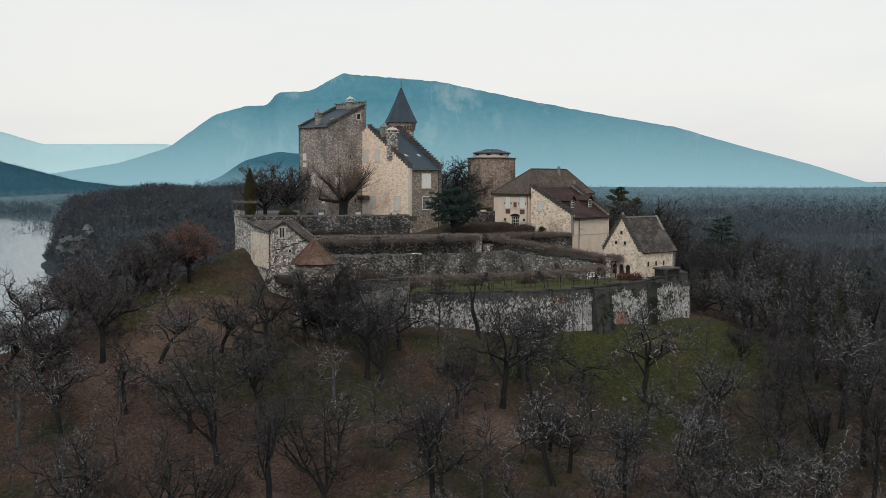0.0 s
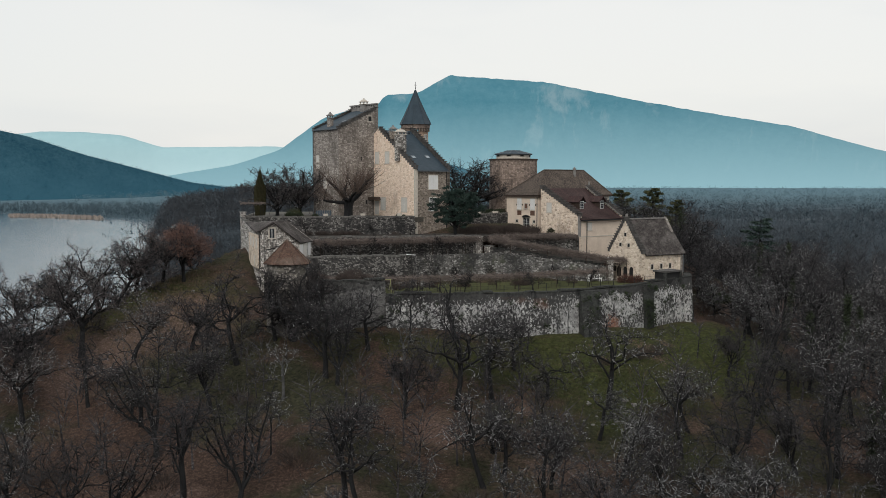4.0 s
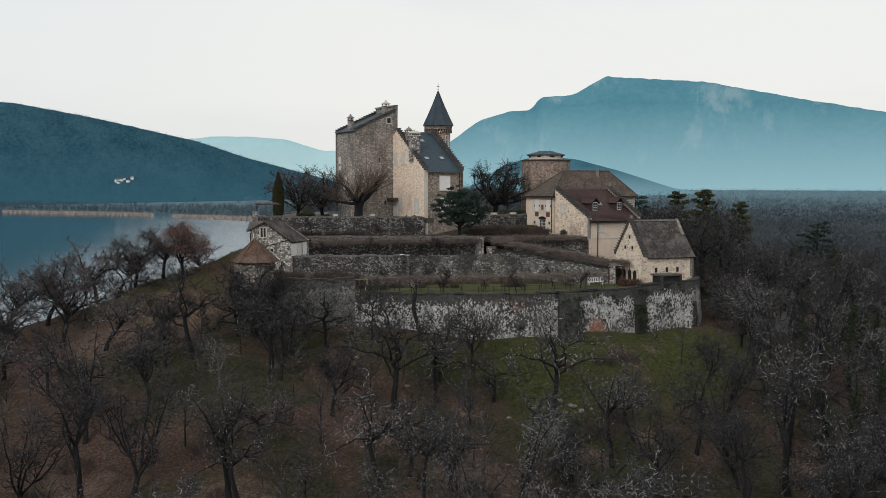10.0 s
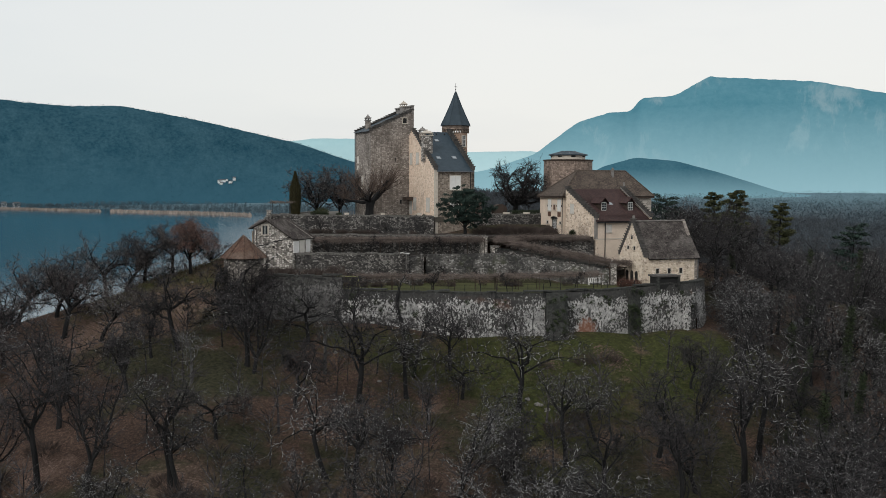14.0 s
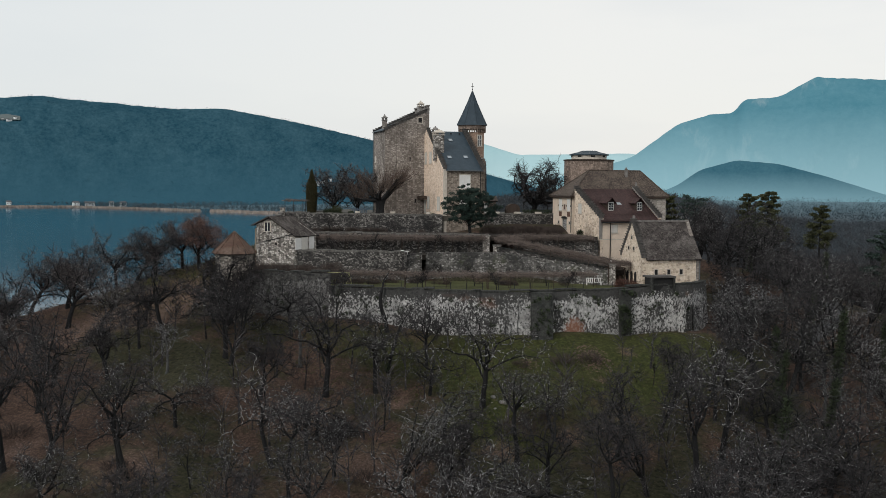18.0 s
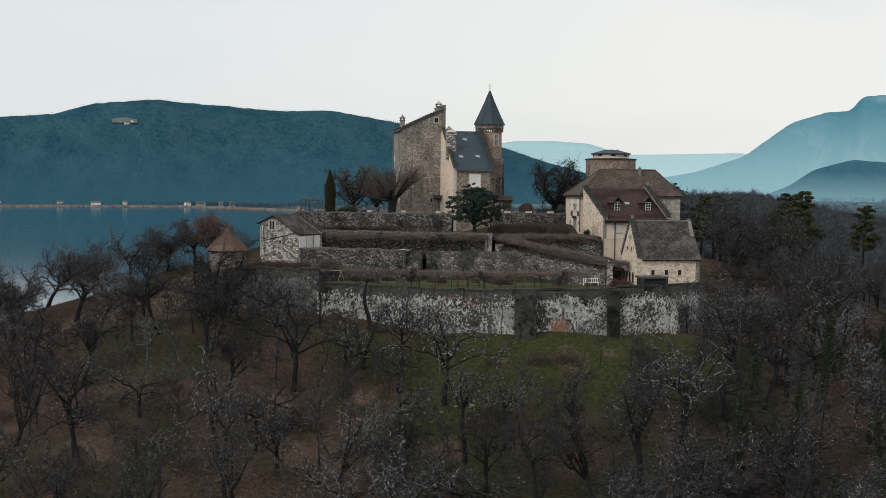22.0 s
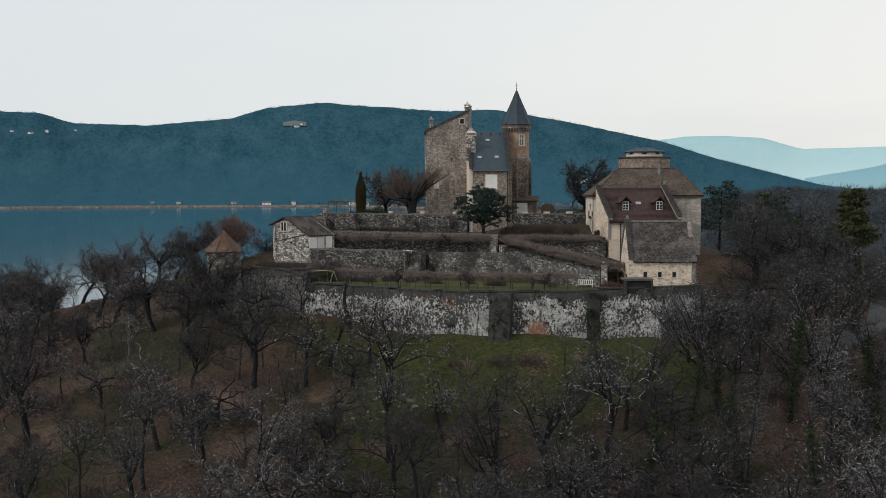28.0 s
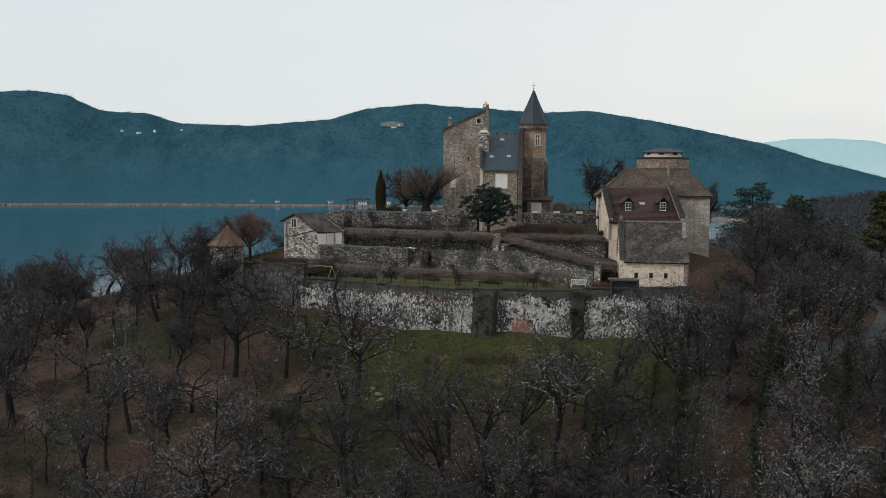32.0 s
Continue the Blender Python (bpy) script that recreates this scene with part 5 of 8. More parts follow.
part("buttress", bm, DARKSTONE, rampart, "dark mossy sloping buttress")
boxpart("quoin", BUT @ pose(0, 0, 0, 12.3, 0, 0), (-0.12, 0.25, -2.6, -2.4, -16.5, -9.6), RAMPART, rampart)
bm = bmesh.new()
box(bm, frame_at(18.6, -24.0, 0, 26), 0, 1.9, -0.7, 1.0, -18, -9.2, taper=0.15)
part("buttress", bm, DARKSTONE, rampart, "ivy-darkened buttress")
BS = frame_at(23.4, -21.75, 0, 27)
# solid dark block between the jambs, no hollow behind
boxpart("loggia", BS, (0.25, 3.65, 0.3, 2.4, -9.6, -7.75), DARK, rampart, "solid dark block standing for an opening under a flat slab above the rampart")
boxpart("slab", BS, (0, 3.9, 0, 2.6, -7.75, -7.5), STEP, rampart)
for x in (0.0, 3.6):
    boxpart("jamb", BS, (x, x + 0.3, 0.05, 0.6, -9.6, -7.75), DARKSTONE, rampart)
bm = bmesh.new()
box(bm, frame_at(27.2, -20.0, 0, 27), 0, 0.9, -1.2, 0.8, -18, -9.8, taper=0.25)
part("buttress", bm, RAMPART, rampart)

wall_run("terrace_wall_low", [(-30.5, -13.2, -5.2), (-14.6, -11.4, -5.3), (-13.0, -11.3, -5.3)], -5.3, -10.5, 0.6, TERRACE, "dark mossy garden retaining wall", 0, OLDCOP, 0.15, 5)
wall_run("terrace_wall_low_east", [(-10.6, -10.6, -5.4), (0.5, -8.6, -5.3), (9.0, -10.0, -6.3), (18.2, -12.6, -7.6)], -5.4, -10.5, 0.6, LICHEN, "grey rubble garden retaining wall with lichen", 0, None, 0.15, 6)
wall_run("terrace_wall_middle", [(-31.5, -5.6), (-14.0, -5.3), (-1.2, -4.6)], -2.7, -6.6, 0.5, TERRACE, "dark vine-covered garden wall", 0, OLDCOP, 0.1, 7)
wall_run("terrace_wall_upper", [(-38.5, 5.0), (-24, 4.6), (-9.9, 4.3)], 0.12, -3.6, 0.6, TERRACE, "dark rubble wall below the castle terrace", 0, OLDCOP, 0.15, 8)
wall_run("terrace_wall_west", [(-33.4, 42.0, 0.0), (-36.1, 22.0, 0.0), (-38.6, 5.0, 0.1), (-37.6, -4.0, -0.8), (-36.62, -14.9, -1.45)], 0.0, -22, 0.6, CABIN, "grey rubble wall along the terrace's end", 0, OLDCOP, 0.2, 9)
wall_run("terrace_wall_court", [(-3.2, 8.2), (3.0, 10.2), (9.0, 12.6)], 0.25, -3.4, 0.5, TERRACE, "low dark courtyard wall", 0, OLDCOP, 0.1, 10)
wall_run("ramp_wall", [(0.2, -6.2, -4.6), (9.0, -8.8, -5.9), (17.6, -11.4, -7.2)], -4.6, -9.5, 0.5, TERRACE, "dark sloping wall beside the garden ramp", 0, DARKSTONE, 0.1, 11)
wall_run("wing_terrace_wall", [(2.8, -2.2, -3.4), (10.0, -2.9, -3.4), (16.3, -3.6, -3.4)], -3.4, -7.5, 0.5, TERRACE, "vine-hung wall below the manor", 0, OLDCOP, 0.1, 12)


def terrace(name, pts, z, mat, label):
    bm = bmesh.new()
    v = [bm.verts.new((x, y, zz[0] if zz else z)) for x, y, *zz in pts]
    f = bm.faces.new(v)
    r = bmesh.ops.extrude_face_region(bm, geom=[f])
    bmesh.ops.translate(bm, vec=(0, 0, -0.8), verts=[q for q in r["geom"] if isinstance(q, bmesh.types.BMVert)])
    bmesh.ops.recalc_face_normals(bm, faces=bm.faces)
    return tagged(part(name, bm, mat), label, "terrace", kind="structure")


LAWN = plain("lawn", (0.034, 0.042, 0.013), (0.085, 0.088, 0.030), 0.8, 0.95, bump=0.5)
SOIL = plain("garden_soil", (0.02, 0.017, 0.015), (0.05, 0.042, 0.036), 0.9, 0.97, bump=0.6)
YARD = plain("courtyard_gravel", (0.06, 0.055, 0.045), (0.12, 0.11, 0.095), 0.8, 0.95)
terrace("lawn", [(-21.2, -30.4), (-4.5, -30.3), (6.5, -28.1), (14.0, -25.1), (22.6, -21.0), (29, -17.8), (22, -14.5), (18.0, -12.4), (9, -9.8), (0.5, -8.3), (-13, -11.0), (-30.5, -12.9), (-31, -30.3)], -9.75, LAWN, "dull green winter lawn on the lower terrace")
terrace("terrace_west", [(-33, -30.6), (-21.4, -30.2), (-21.4, -24), (-30, -13.0), (-36, -15)], -7.5, SOIL, "brown planted bank behind the rampart")
terrace("terrace_middle", [(-30.3, -12.9), (-13, -11), (0.4, -8.3), (0.4, -4.6), (-31.5, -5.4)], -5.75, SOIL, "brown vegetable terrace")
terrace("terrace_upper", [(-37, -4), (-31.5, -5.3), (-1.2, -4.3), (3.5, -2.1), (16.2, -3.5), (12.2, 5.2), (9.0, 12.4), (-3, 8.4), (-38, 5.4)], -2.85, SOIL, "brown terrace below the keep")
terrace("ramp", [(0.4, -6.0, -5.0), (9, -8.6, -6.3), (17.6, -11.2, -7.6), (24, -8, -7.6), (17, -3.5, -6.0), (3, -2.0, -5.0)], -5.0, SOIL, "brown ramp down to the barn")
terrace("castle_terrace", [(-38.4, 5.2), (-9.9, 4.6), (-3.2, 8.4), (3, 10.4), (9, 12.8), (12, 20), (10, 40), (-33.2, 40), (-35.9, 22)], -0.05, YARD, "castle terrace of gravel and grass")

# ---- bare trees ----
def tube(out, path, radii, sides):
    """A tapered tube along a path, added to (verts, faces)."""
    verts, faces = out
    base = len(verts)
    path = [Vector(p) for p in path]
    for i, p in enumerate(path):
        d = (path[min(i + 1, len(path) - 1)] - path[max(i - 1, 0)]).normalized()
        a = d.orthogonal().normalized()
        b = d.cross(a)
        for k in range(sides):
            q = 2 * math.pi * k / sides
            verts.append(tuple(p + (a * math.cos(q) + b * math.sin(q)) * radii[i]))
    for i in range(len(path) - 1):
        for k in range(sides):
            n = (k + 1) % sides
            faces.append((base + i * sides + k, base + i * sides + n, base + (i + 1) * sides + n, base + (i + 1) * sides + k))


def sliver(out, p, d, ln, w, rnd):
    """One thin tapering twig."""
    verts, faces = out
    side = d.cross(Vector((rnd.uniform(-1, 1), rnd.uniform(-1, 1), rnd.uniform(-1, 1)))).normalized() * (w / 2)
    i = len(verts)
    verts += [tuple(p - side), tuple(p + side), tuple(p + d * ln)]
    faces.append((i, i + 1, i + 2))


def wander(rnd, p, d, ln, n, bend, lift):
    path = [p.copy()]
    for _ in range(n):
        d = (d + Vector((rnd.gauss(0, bend), rnd.gauss(0, bend), rnd.gauss(0, bend) + lift))).normalized()
        p = p + d * (ln / n)
        path.append(p.copy())
    return path, d


def at_path(path, u):
    x = u * (len(path) - 1)
    i = min(int(x), len(path) - 2)
    return path[i].lerp(path[i + 1], x - i), (path[i + 1] - path[i]).normalized()


def grow(seed, h, limbs=5, trunk=0.34, open_=0.75, lean=0.05, sub=6, fine=7, twigs=5, bend=0.2, droop=0.02, thick=0.022, lift=0.05, low=0.55, reach=1.0, rough=1.2):
    """A bare broadleaf tree of height h: wood (trunk and limbs), the branches on them and the fine twigs, as three (verts, faces) pairs."""
    rnd = random.Random(seed)
    wood, bough, tw = ([], []), ([], []), ([], [])
    d0 = Vector((rnd.gauss(0, lean), rnd.gauss(0, lean), 1)).normalized()
    path, d = wander(rnd, Vector((0, 0, -0.4)), d0, h * trunk + 0.4, 5, 0.09, 0.03)
    r0 = h * thick
    tube(wood, path, [r0 * 1.5, r0 * 1.1, r0, r0 * 0.95, r0 * 0.9, r0 * 0.8], 7)
    for i in range(limbs):
        u = 1.0 if i < limbs * 0.55 else rnd.uniform(low, 0.97)
        p, pd = at_path(path, u)
        a = 2 * math.pi * (i * 0.618 + rnd.uniform(-0.07, 0.07))
        o = open_ * (0.35 if i == 0 else rnd.uniform(0.5, 1.4))
        ld = (pd + Vector((math.cos(a) * o, math.sin(a) * o, 0))).normalized()
        ll = h * (1 - trunk) * reach * rnd.uniform(0.68, 1.0)
        lp, _ = wander(rnd, p, ld, ll, 9, bend, lift)
        lr = r0 * rnd.uniform(0.42, 0.62)
        tube(wood, lp, [lr * (1 - 0.86 * k / 9) for k in range(10)], 5)
        for j in range(sub):
            v = 0.16 + 0.84 * (j + rnd.random()) / sub
            q, qd = at_path(lp, min(v, 0.99))
            b = rnd.uniform(0, 2 * math.pi)
            sd = (qd * 0.5 + Vector((math.cos(b), math.sin(b), rnd.uniform(-0.3, 0.7))) * 0.9).normalized()
            sl = h * rnd.uniform(0.17, 0.33) * (1.2 - 0.6 * v)
            sp, _ = wander(rnd, q, sd, sl, 6, bend * 1.9, 0.06 - droop)
            sr = lr * (1 - 0.8 * v) * 0.5 + 0.026
            tube(bough, sp, [sr * (1 - 0.72 * k / 6) for k in range(7)], 4)
            for k in range(fine):
                w = 0.1 + 0.9 * (k + rnd.random()) / fine
                f, fd = at_path(sp, min(w, 0.99))
                td = (fd * 0.6 + Vector((rnd.uniform(-1, 1), rnd.uniform(-1, 1), rnd.uniform(-0.6, 1.0) - droop * 6)) * 0.9).normalized()
                tl = h * rnd.uniform(0.07, 0.15)
                fp, _ = wander(rnd, f, td, tl, 4, 0.48, 0.04 - droop)
                if k % 2:
                    tube(bough, fp, [0.036 * rough, 0.031 * rough, 0.026 * rough, 0.02 * rough, 0.01], 3)
                for z, wd in enumerate(() if k % 2 else (0.07, 0.06, 0.05, 0.04)):
                    sliver(tw, fp[z], (fp[z + 1] - fp[z]).normalized(), (fp[z + 1] - fp[z]).length * 1.35, wd * rough, rnd)
                for _ in range(twigs):
                    g, gd = at_path(fp, rnd.uniform(0.1, 0.98))
                    e = (gd * 0.5 + Vector((rnd.uniform(-1, 1), rnd.uniform(-1, 1), rnd.uniform(-0.6, 0.9) - droop * 6))).normalized()
                    sliver(tw, g, e, h * rnd.uniform(0.03, 0.075), 0.026 * rough, rnd)
    return wood, bough, tw


def pollarded(seed, h, limbs=10):
    """A squat trunk, arching arms and a brush of long straight shoots."""
    rnd = random.Random(seed)
    wood, tw = ([], []), ([], [])
    path, _ = wander(rnd, Vector((0, 0, -0.3)), Vector((0, 0, 1)), h * 0.25 + 0.3, 4, 0.05, 0.02)
    tube(wood, path, [0.95, 0.72, 0.66, 0.72, 0.85], 9)
    for i in range(limbs):
        a = 2 * math.pi * i / limbs + rnd.uniform(-0.25, 0.25)
        o = rnd.uniform(0.9, 3.0)
        lp, _ = wander(rnd, path[-1] - Vector((0, 0, rnd.uniform(0, 0.6))), Vector((math.cos(a) * o, math.sin(a) * o, 0.75)).normalized(), h * rnd.uniform(0.36, 0.52), 6, 0.16, 0.05)
        lr = rnd.uniform(0.26, 0.38)
        tube(wood, lp, [lr * (1 - 0.6 * k / 6) for k in range(7)], 6)
        for j in range(26):
            q, qd = at_path(lp, rnd.uniform(0.3, 0.99))
            sd = Vector((qd.x * 0.8 + rnd.gauss(0, 0.4), qd.y * 0.8 + rnd.gauss(0, 0.4), rnd.uniform(0.25, 0.95))).normalized()
            sp, _ = wander(rnd, q, sd, h * rnd.uniform(0.2, 0.44), 5, 0.09, 0.07)
            if j < 3:
                tube(wood, sp, [0.06, 0.05, 0.042, 0.034, 0.026, 0.016], 3)
            for z in range(5):
                sliver(tw, sp[z], (sp[z + 1] - sp[z]).normalized(), (sp[z + 1] - sp[z]).length * 1.3, 0.055 - 0.006 * z, rnd)
            for _ in range(26):
                g, gd = at_path(sp, rnd.uniform(0.15, 0.99))
                e = (gd * 1.2 + Vector((rnd.uniform(-1, 1), rnd.uniform(-1, 1), rnd.uniform(-0.2, 0.9))) * 0.75).normalized()
                sliver(tw, g, e, rnd.uniform(0.4, 1.1), 0.028, rnd)
    return wood, tw


def leafcloud(out, rnd, centre, rx, rz, n, size, flat=0.5):
    verts, faces = out
    for _ in range(n):
        a, u = rnd.uniform(0, 2 * math.pi), rnd.uniform(-1, 1)
        r = rnd.random() ** 0.4
        s = math.sqrt(1 - u * u)
        p = Vector((centre[0] + rx * r * s * math.cos(a), centre[1] + rx * r * s * math.sin(a), centre[2] + rz * r * u))
        d = Vector((rnd.uniform(-1, 1), rnd.uniform(-1, 1), rnd.uniform(-flat, flat))).normalized()
        e = d.cross(Vector((rnd.uniform(-1, 1), rnd.uniform(-1, 1), rnd.uniform(-1, 1)))).normalized()
        k = size * rnd.uniform(0.6, 1.3)
        i = len(verts)
        verts += [tuple(p - e * k * 0.35), tuple(p + e * k * 0.35), tuple(p + d * k)]
        faces.append((i, i + 1, i + 2))


def tree(name, seed, h, label, bark=BARK, twig=TWIG, group="bare trees on the slope", category="tree", **how):
    wood, bough, tw = grow(seed, h, **how)
    e = thing(name, (0, 0, 0), label, category, group)
    n, f = len(wood[0]), len(wood[1])
    stem = raw("trunk", wood[0] + bough[0], wood[1] + [tuple(i + n for i in q) for q in bough[1]], [bark, DARKBRANCH if twig in (DARKTWIG, RUSTTWIG) else BRANCH], e, smooth=True)
    stem.data.polygons.foreach_set("material_index", [0] * f + [1] * len(bough[1]))
    raw("crown", *tw, twig, e)
    return e


def stand(e, x, y, turn=0.0, size=1.0, z=None, tilt=0.0):
    zz = float(land(x, y)) if z is None else z
    e.matrix_basis = pose(x, y, zz, tilt, 0, turn) @ Matrix.Diagonal((size, size, size, 1))
    return e


def plant(proto, x, y, turn, size, z=None, tilt=0.0):
    zz = float(land(x, y)) if z is None else z
    c = copy_thing(proto, pose(x, y, zz, tilt, 0, turn))
    c.scale = (size, size, size)
    return c


PALEBARK = plain("lichened_bark", (0.03, 0.03, 0.03), (0.12, 0.12, 0.118), 1.2, 0.95, stretch=(1, 1, 0.4))
oaks = [
    tree("bare_tree", 11, 12.0, "bare grey oak with a broad twiggy crown on the leaf-strewn slope", limbs=7, trunk=0.36, open_=1.1, bend=0.26),
    tree("bare_tree", 12, 13.5, "tall bare tree with upright limbs on the slope", limbs=6, trunk=0.48, open_=0.6, bend=0.2),
    tree("bare_tree", 13, 11.0, "crooked bare tree leaning over the slope", limbs=7, trunk=0.42, open_=1.2, lean=0.32, bend=0.32),
    tree("bare_tree", 14, 10.0, "bare tree with pale lichen-grey branches", BARK, PALETWIG, limbs=6, trunk=0.36, open_=1.2, bend=0.34, sub=6, fine=6, twigs=5, rough=1.0),
    tree("bare_tree", 15, 9.0, "small bare tree with a dense twiggy crown", limbs=7, trunk=0.3, open_=0.95, fine=10, twigs=9, bend=0.24),
    tree("bare_tree", 16, 14.0, "tall slender bare tree among the wood", limbs=7, trunk=0.58, open_=0.9, sub=5, thick=0.016, reach=0.85, low=0.4),
    tree("bare_tree", 17, 11.5, "dark-trunked bare oak with spreading crooked limbs", limbs=8, trunk=0.32, open_=1.7, bend=0.34, lift=0.03, low=0.4),
    tree("bare_tree", 18, 8.0, "thin young bare tree with few branches", limbs=5, trunk=0.5, open_=0.7, sub=5, fine=6, thick=0.013),
    tree("bare_tree", 19, 10.5, "half-dead bare tree with broken pale boughs", PALEBARK, PALETWIG, limbs=6, trunk=0.45, open_=1.3, sub=4, fine=4, twigs=4, bend=0.36, rough=1.0),
    tree("bare_tree", 20, 12.5, "bare tree forking low into several dark stems", limbs=6, trunk=0.14, open_=0.5, bend=0.17, sub=8, lift=0.08, low=0.8),
]
for k, o in enumerate(oaks):                       # the first of each kind stands in the wood too
    stand(o, -62 + 15.5 * k, -66 - 4 * (k % 3), 40 * k)

# the wood on the slopes
rw = random.Random(5)
spots = []


def free_spot(x, y, gap):
    if -41 < x < 35 and -33.5 < y < 40:
        return False
    if ((x - 7) / 13) ** 2 + ((y + 41) / 9) ** 2 < 1 or (36 < x < 50 and 30 < y < 50):
        return False
    if -74 < x < -37 and -37 < y < 8 or math.hypot(x + 12.6, y + 38) < 5:
        return False
    if math.hypot(x - 53, y - 2) < 5 or (40 < x < 58 and 8 < y < 36 and abs(x - 58 + 0.36 * (y - 6)) < 3.2):
        return False
    return all((x - a) ** 2 + (y - b) ** 2 > gap * gap for a, b in spots)


tries = 0
while len(spots) < 290 and tries < 40000:
    tries += 1
    x, y = rw.uniform(-92, 96), rw.uniform(-98, 40)
    if (y > -30 and -44 < x < 34) or (y > 8 and x < 0):
        continue
    if math.hypot(x - 4, y + 162) < 66 or not free_spot(x, y, 4.8 if x > 24 else 6.3 if x > -22 else 7.2):
        continue
    spots.append((x, y))
    pick = rw.choices(range(10), [6, 4, 6, 3.2, 5, 4, 6, 3, 2, 5])[0]
    plant(oaks[pick], x, y, rw.uniform(0, 360), rw.uniform(0.8, 1.25) * (0.9 if x < -22 else 1.0), tilt=rw.uniform(-5, 5))


def understorey(rnd):
    """Thin growth between the trees of the slope."""
    while True:
        x, y = rnd.uniform(-110, 150), rnd.uniform(-100, 60)
        if free_spot(x, y, 1.6) and math.hypot(x - 4, y + 162) > 60:
            return x, y, float(land(x, y))


for x, y, k, s in ((36, -24, 0, 0.95), (38.5, -15, 6, 1.0), (36.5, -9, 4, 0.8), (39, -3, 6, 1.0), (38, 5, 6, 0.95), (43, 9, 0, 1.0), (37, 14, 5, 0.8), (35.5, 22, 1, 0.85), (33, -28, 4, 1.0), (44, -10, 5, 1.0), (42, 20, 6, 0.95), (34.5, 30, 0, 0.85)):
    plant(oaks[k], x, y, 53 * x, s)

# trees that stand out
pollard = thing("pollard_tree", (0, 0, 0), "squat pollarded tree with reddish shoots before the keep", "tree", "castle trees")
pw, pt = pollarded(31, 10.0)
raw("trunk", *pw, BARK, pollard, smooth=True)
raw("crown", *pt, WILLOW, pollard)
stand(pollard, -21.0, 5.6, 20, 1.05, 0)
yard_tree = tree("bare_tree", 32, 8.8, "low bare tree with a wide twiggy dome on the castle terrace", twig=BROWNTWIG, group="castle trees", limbs=13, trunk=0.17, open_=1.15, thick=0.034, sub=10, fine=8, twigs=5, bend=0.2, lift=0.09, reach=0.95, rough=1.2)
stand(yard_tree, -31.8, 17, 0, 1.12, 0)
plant(yard_tree, -27.5, 19, 130, 1.12, 0)
great_oak = tree("great_oak", 33, 12.0, "old bare oak with heavy spreading limbs beside the round tower", twig=DARKTWIG, group="castle trees", limbs=14, trunk=0.18, open_=2.3, thick=0.045, sub=11, fine=9, twigs=6, bend=0.24, lift=0.06, low=0.75, reach=1.0, rough=1.4)
stand(great_oak, 4.9, 27.0, 75, 1.02, -0.2)
plant(great_oak, 18, 46, 200, 0.9, -3)
rust = tree("rusty_tree", 34, 9.3, "low tree still holding rust-brown leaves on the western slope", twig=RUSTTWIG, group="castle trees", limbs=8, trunk=0.3, open_=1.0, thick=0.03, sub=8, fine=10, twigs=8)
rl = ([], [])
rr0 = random.Random(77)
for k in range(110):
    a_, u_ = rr0.uniform(0, 2 * math.pi), rr0.random() ** 0.5
    leafcloud(rl, rr0, (4.4 * u_ * math.cos(a_), 4.4 * u_ * math.sin(a_), 8.4 - 3.0 * u_ * u_ + rr0.uniform(-2.2, 0.3)), 0.8, 0.6, 80, 0.15)
raw("leaves", *rl, RUSTTWIG, rust)["label"] = "withered rust-brown leaves"
stand(rust, -47.4, -10.8, 0, 1.0)
row_tree = tree("bare_tree", 35, 10.5, "bare tree on the western ridge against the lake", twig=BROWNTWIG, group="ridge trees", limbs=10, trunk=0.36, open_=0.95, thick=0.026, low=0.7, sub=7, fine=8, twigs=6, bend=0.24, rough=1.1)
stand(row_tree, -50.2, -10.6, 0, 0.95)
for x, y, r, s in ((-53.8, -13.2, 12, 0.95), (-56.0, -15.8, 100, 0.9), (-58.6, -17.2, 190, 1.0), (-61.5, -20.0, 280, 0.95), (-63.8, -22.5, 40, 1.05), (-69.0, -24.0, 130, 1.0), 
                   (-76.0, -26.0, 300, 1.0), (-80.0, -26.0, 350, 1.1), (-85.0, -27.5, 30, 1.05), (-90.0, -28.0, 80, 1.1), (-96.0, -30.0, 60, 1.15), (-102.0, -31.5, 10, 1.1), (-109.0, -33.0, 290, 1.15), (-117.0, -35.0, 20, 1.15),
                   (-51.4, -3.6, 77, 0.9), (-57.5, -9.5, 44, 1.05), (-84.0, -20.5, 120, 1.15), (-94.0, -23.0, 200, 1.2), (-45.0, -1.5, 250, 0.75), (-104.0, -26.0, 310, 1.2),
                   (-59.5, -31.0, 160, 1.2), (-66.5, -36.0, 20, 1.15), (-53.0, -34.5, 75, 0.95), (-74.0, -38.0, 140, 1.0), (-46.0, -35.0, 15, 0.9), (-84.0, -36.0, 222, 1.05), (-64.0, -46.0, 180, 1.0), (-94.0, -40.0, 270, 1.0), (-70.0, -30.0, 33, 0.9)):
    plant(row_tree, x, y, r, s)
plant(great_oak, -33.9, -35.6, 40, 0.95)
plant(oaks[2], -40.8, -40.4, 120, 1.2)
plant(oaks[0], -31.0, -45.7, 10, 1.1)
plant(oaks[7], -19.0, -36.0, 190, 1.1)
snag = tree("forked_snag", 36, 9.5, "lopped tree with a bare forked trunk before the rampart", group="castle trees", limbs=2, trunk=0.55, open_=0.55, thick=0.032, sub=2, fine=3, twigs=3)
stand(snag, -12.6, -33.9, 80, 0.95)
ivied = tree("ivied_tree", 37, 10.0, "leaning tree with its trunk wrapped in dark ivy", group="castle trees", limbs=3, trunk=0.5, open_=0.6, lean=0.25, sub=4, fine=6)
stand(ivied, -10.8, -43, 200, 1.0)


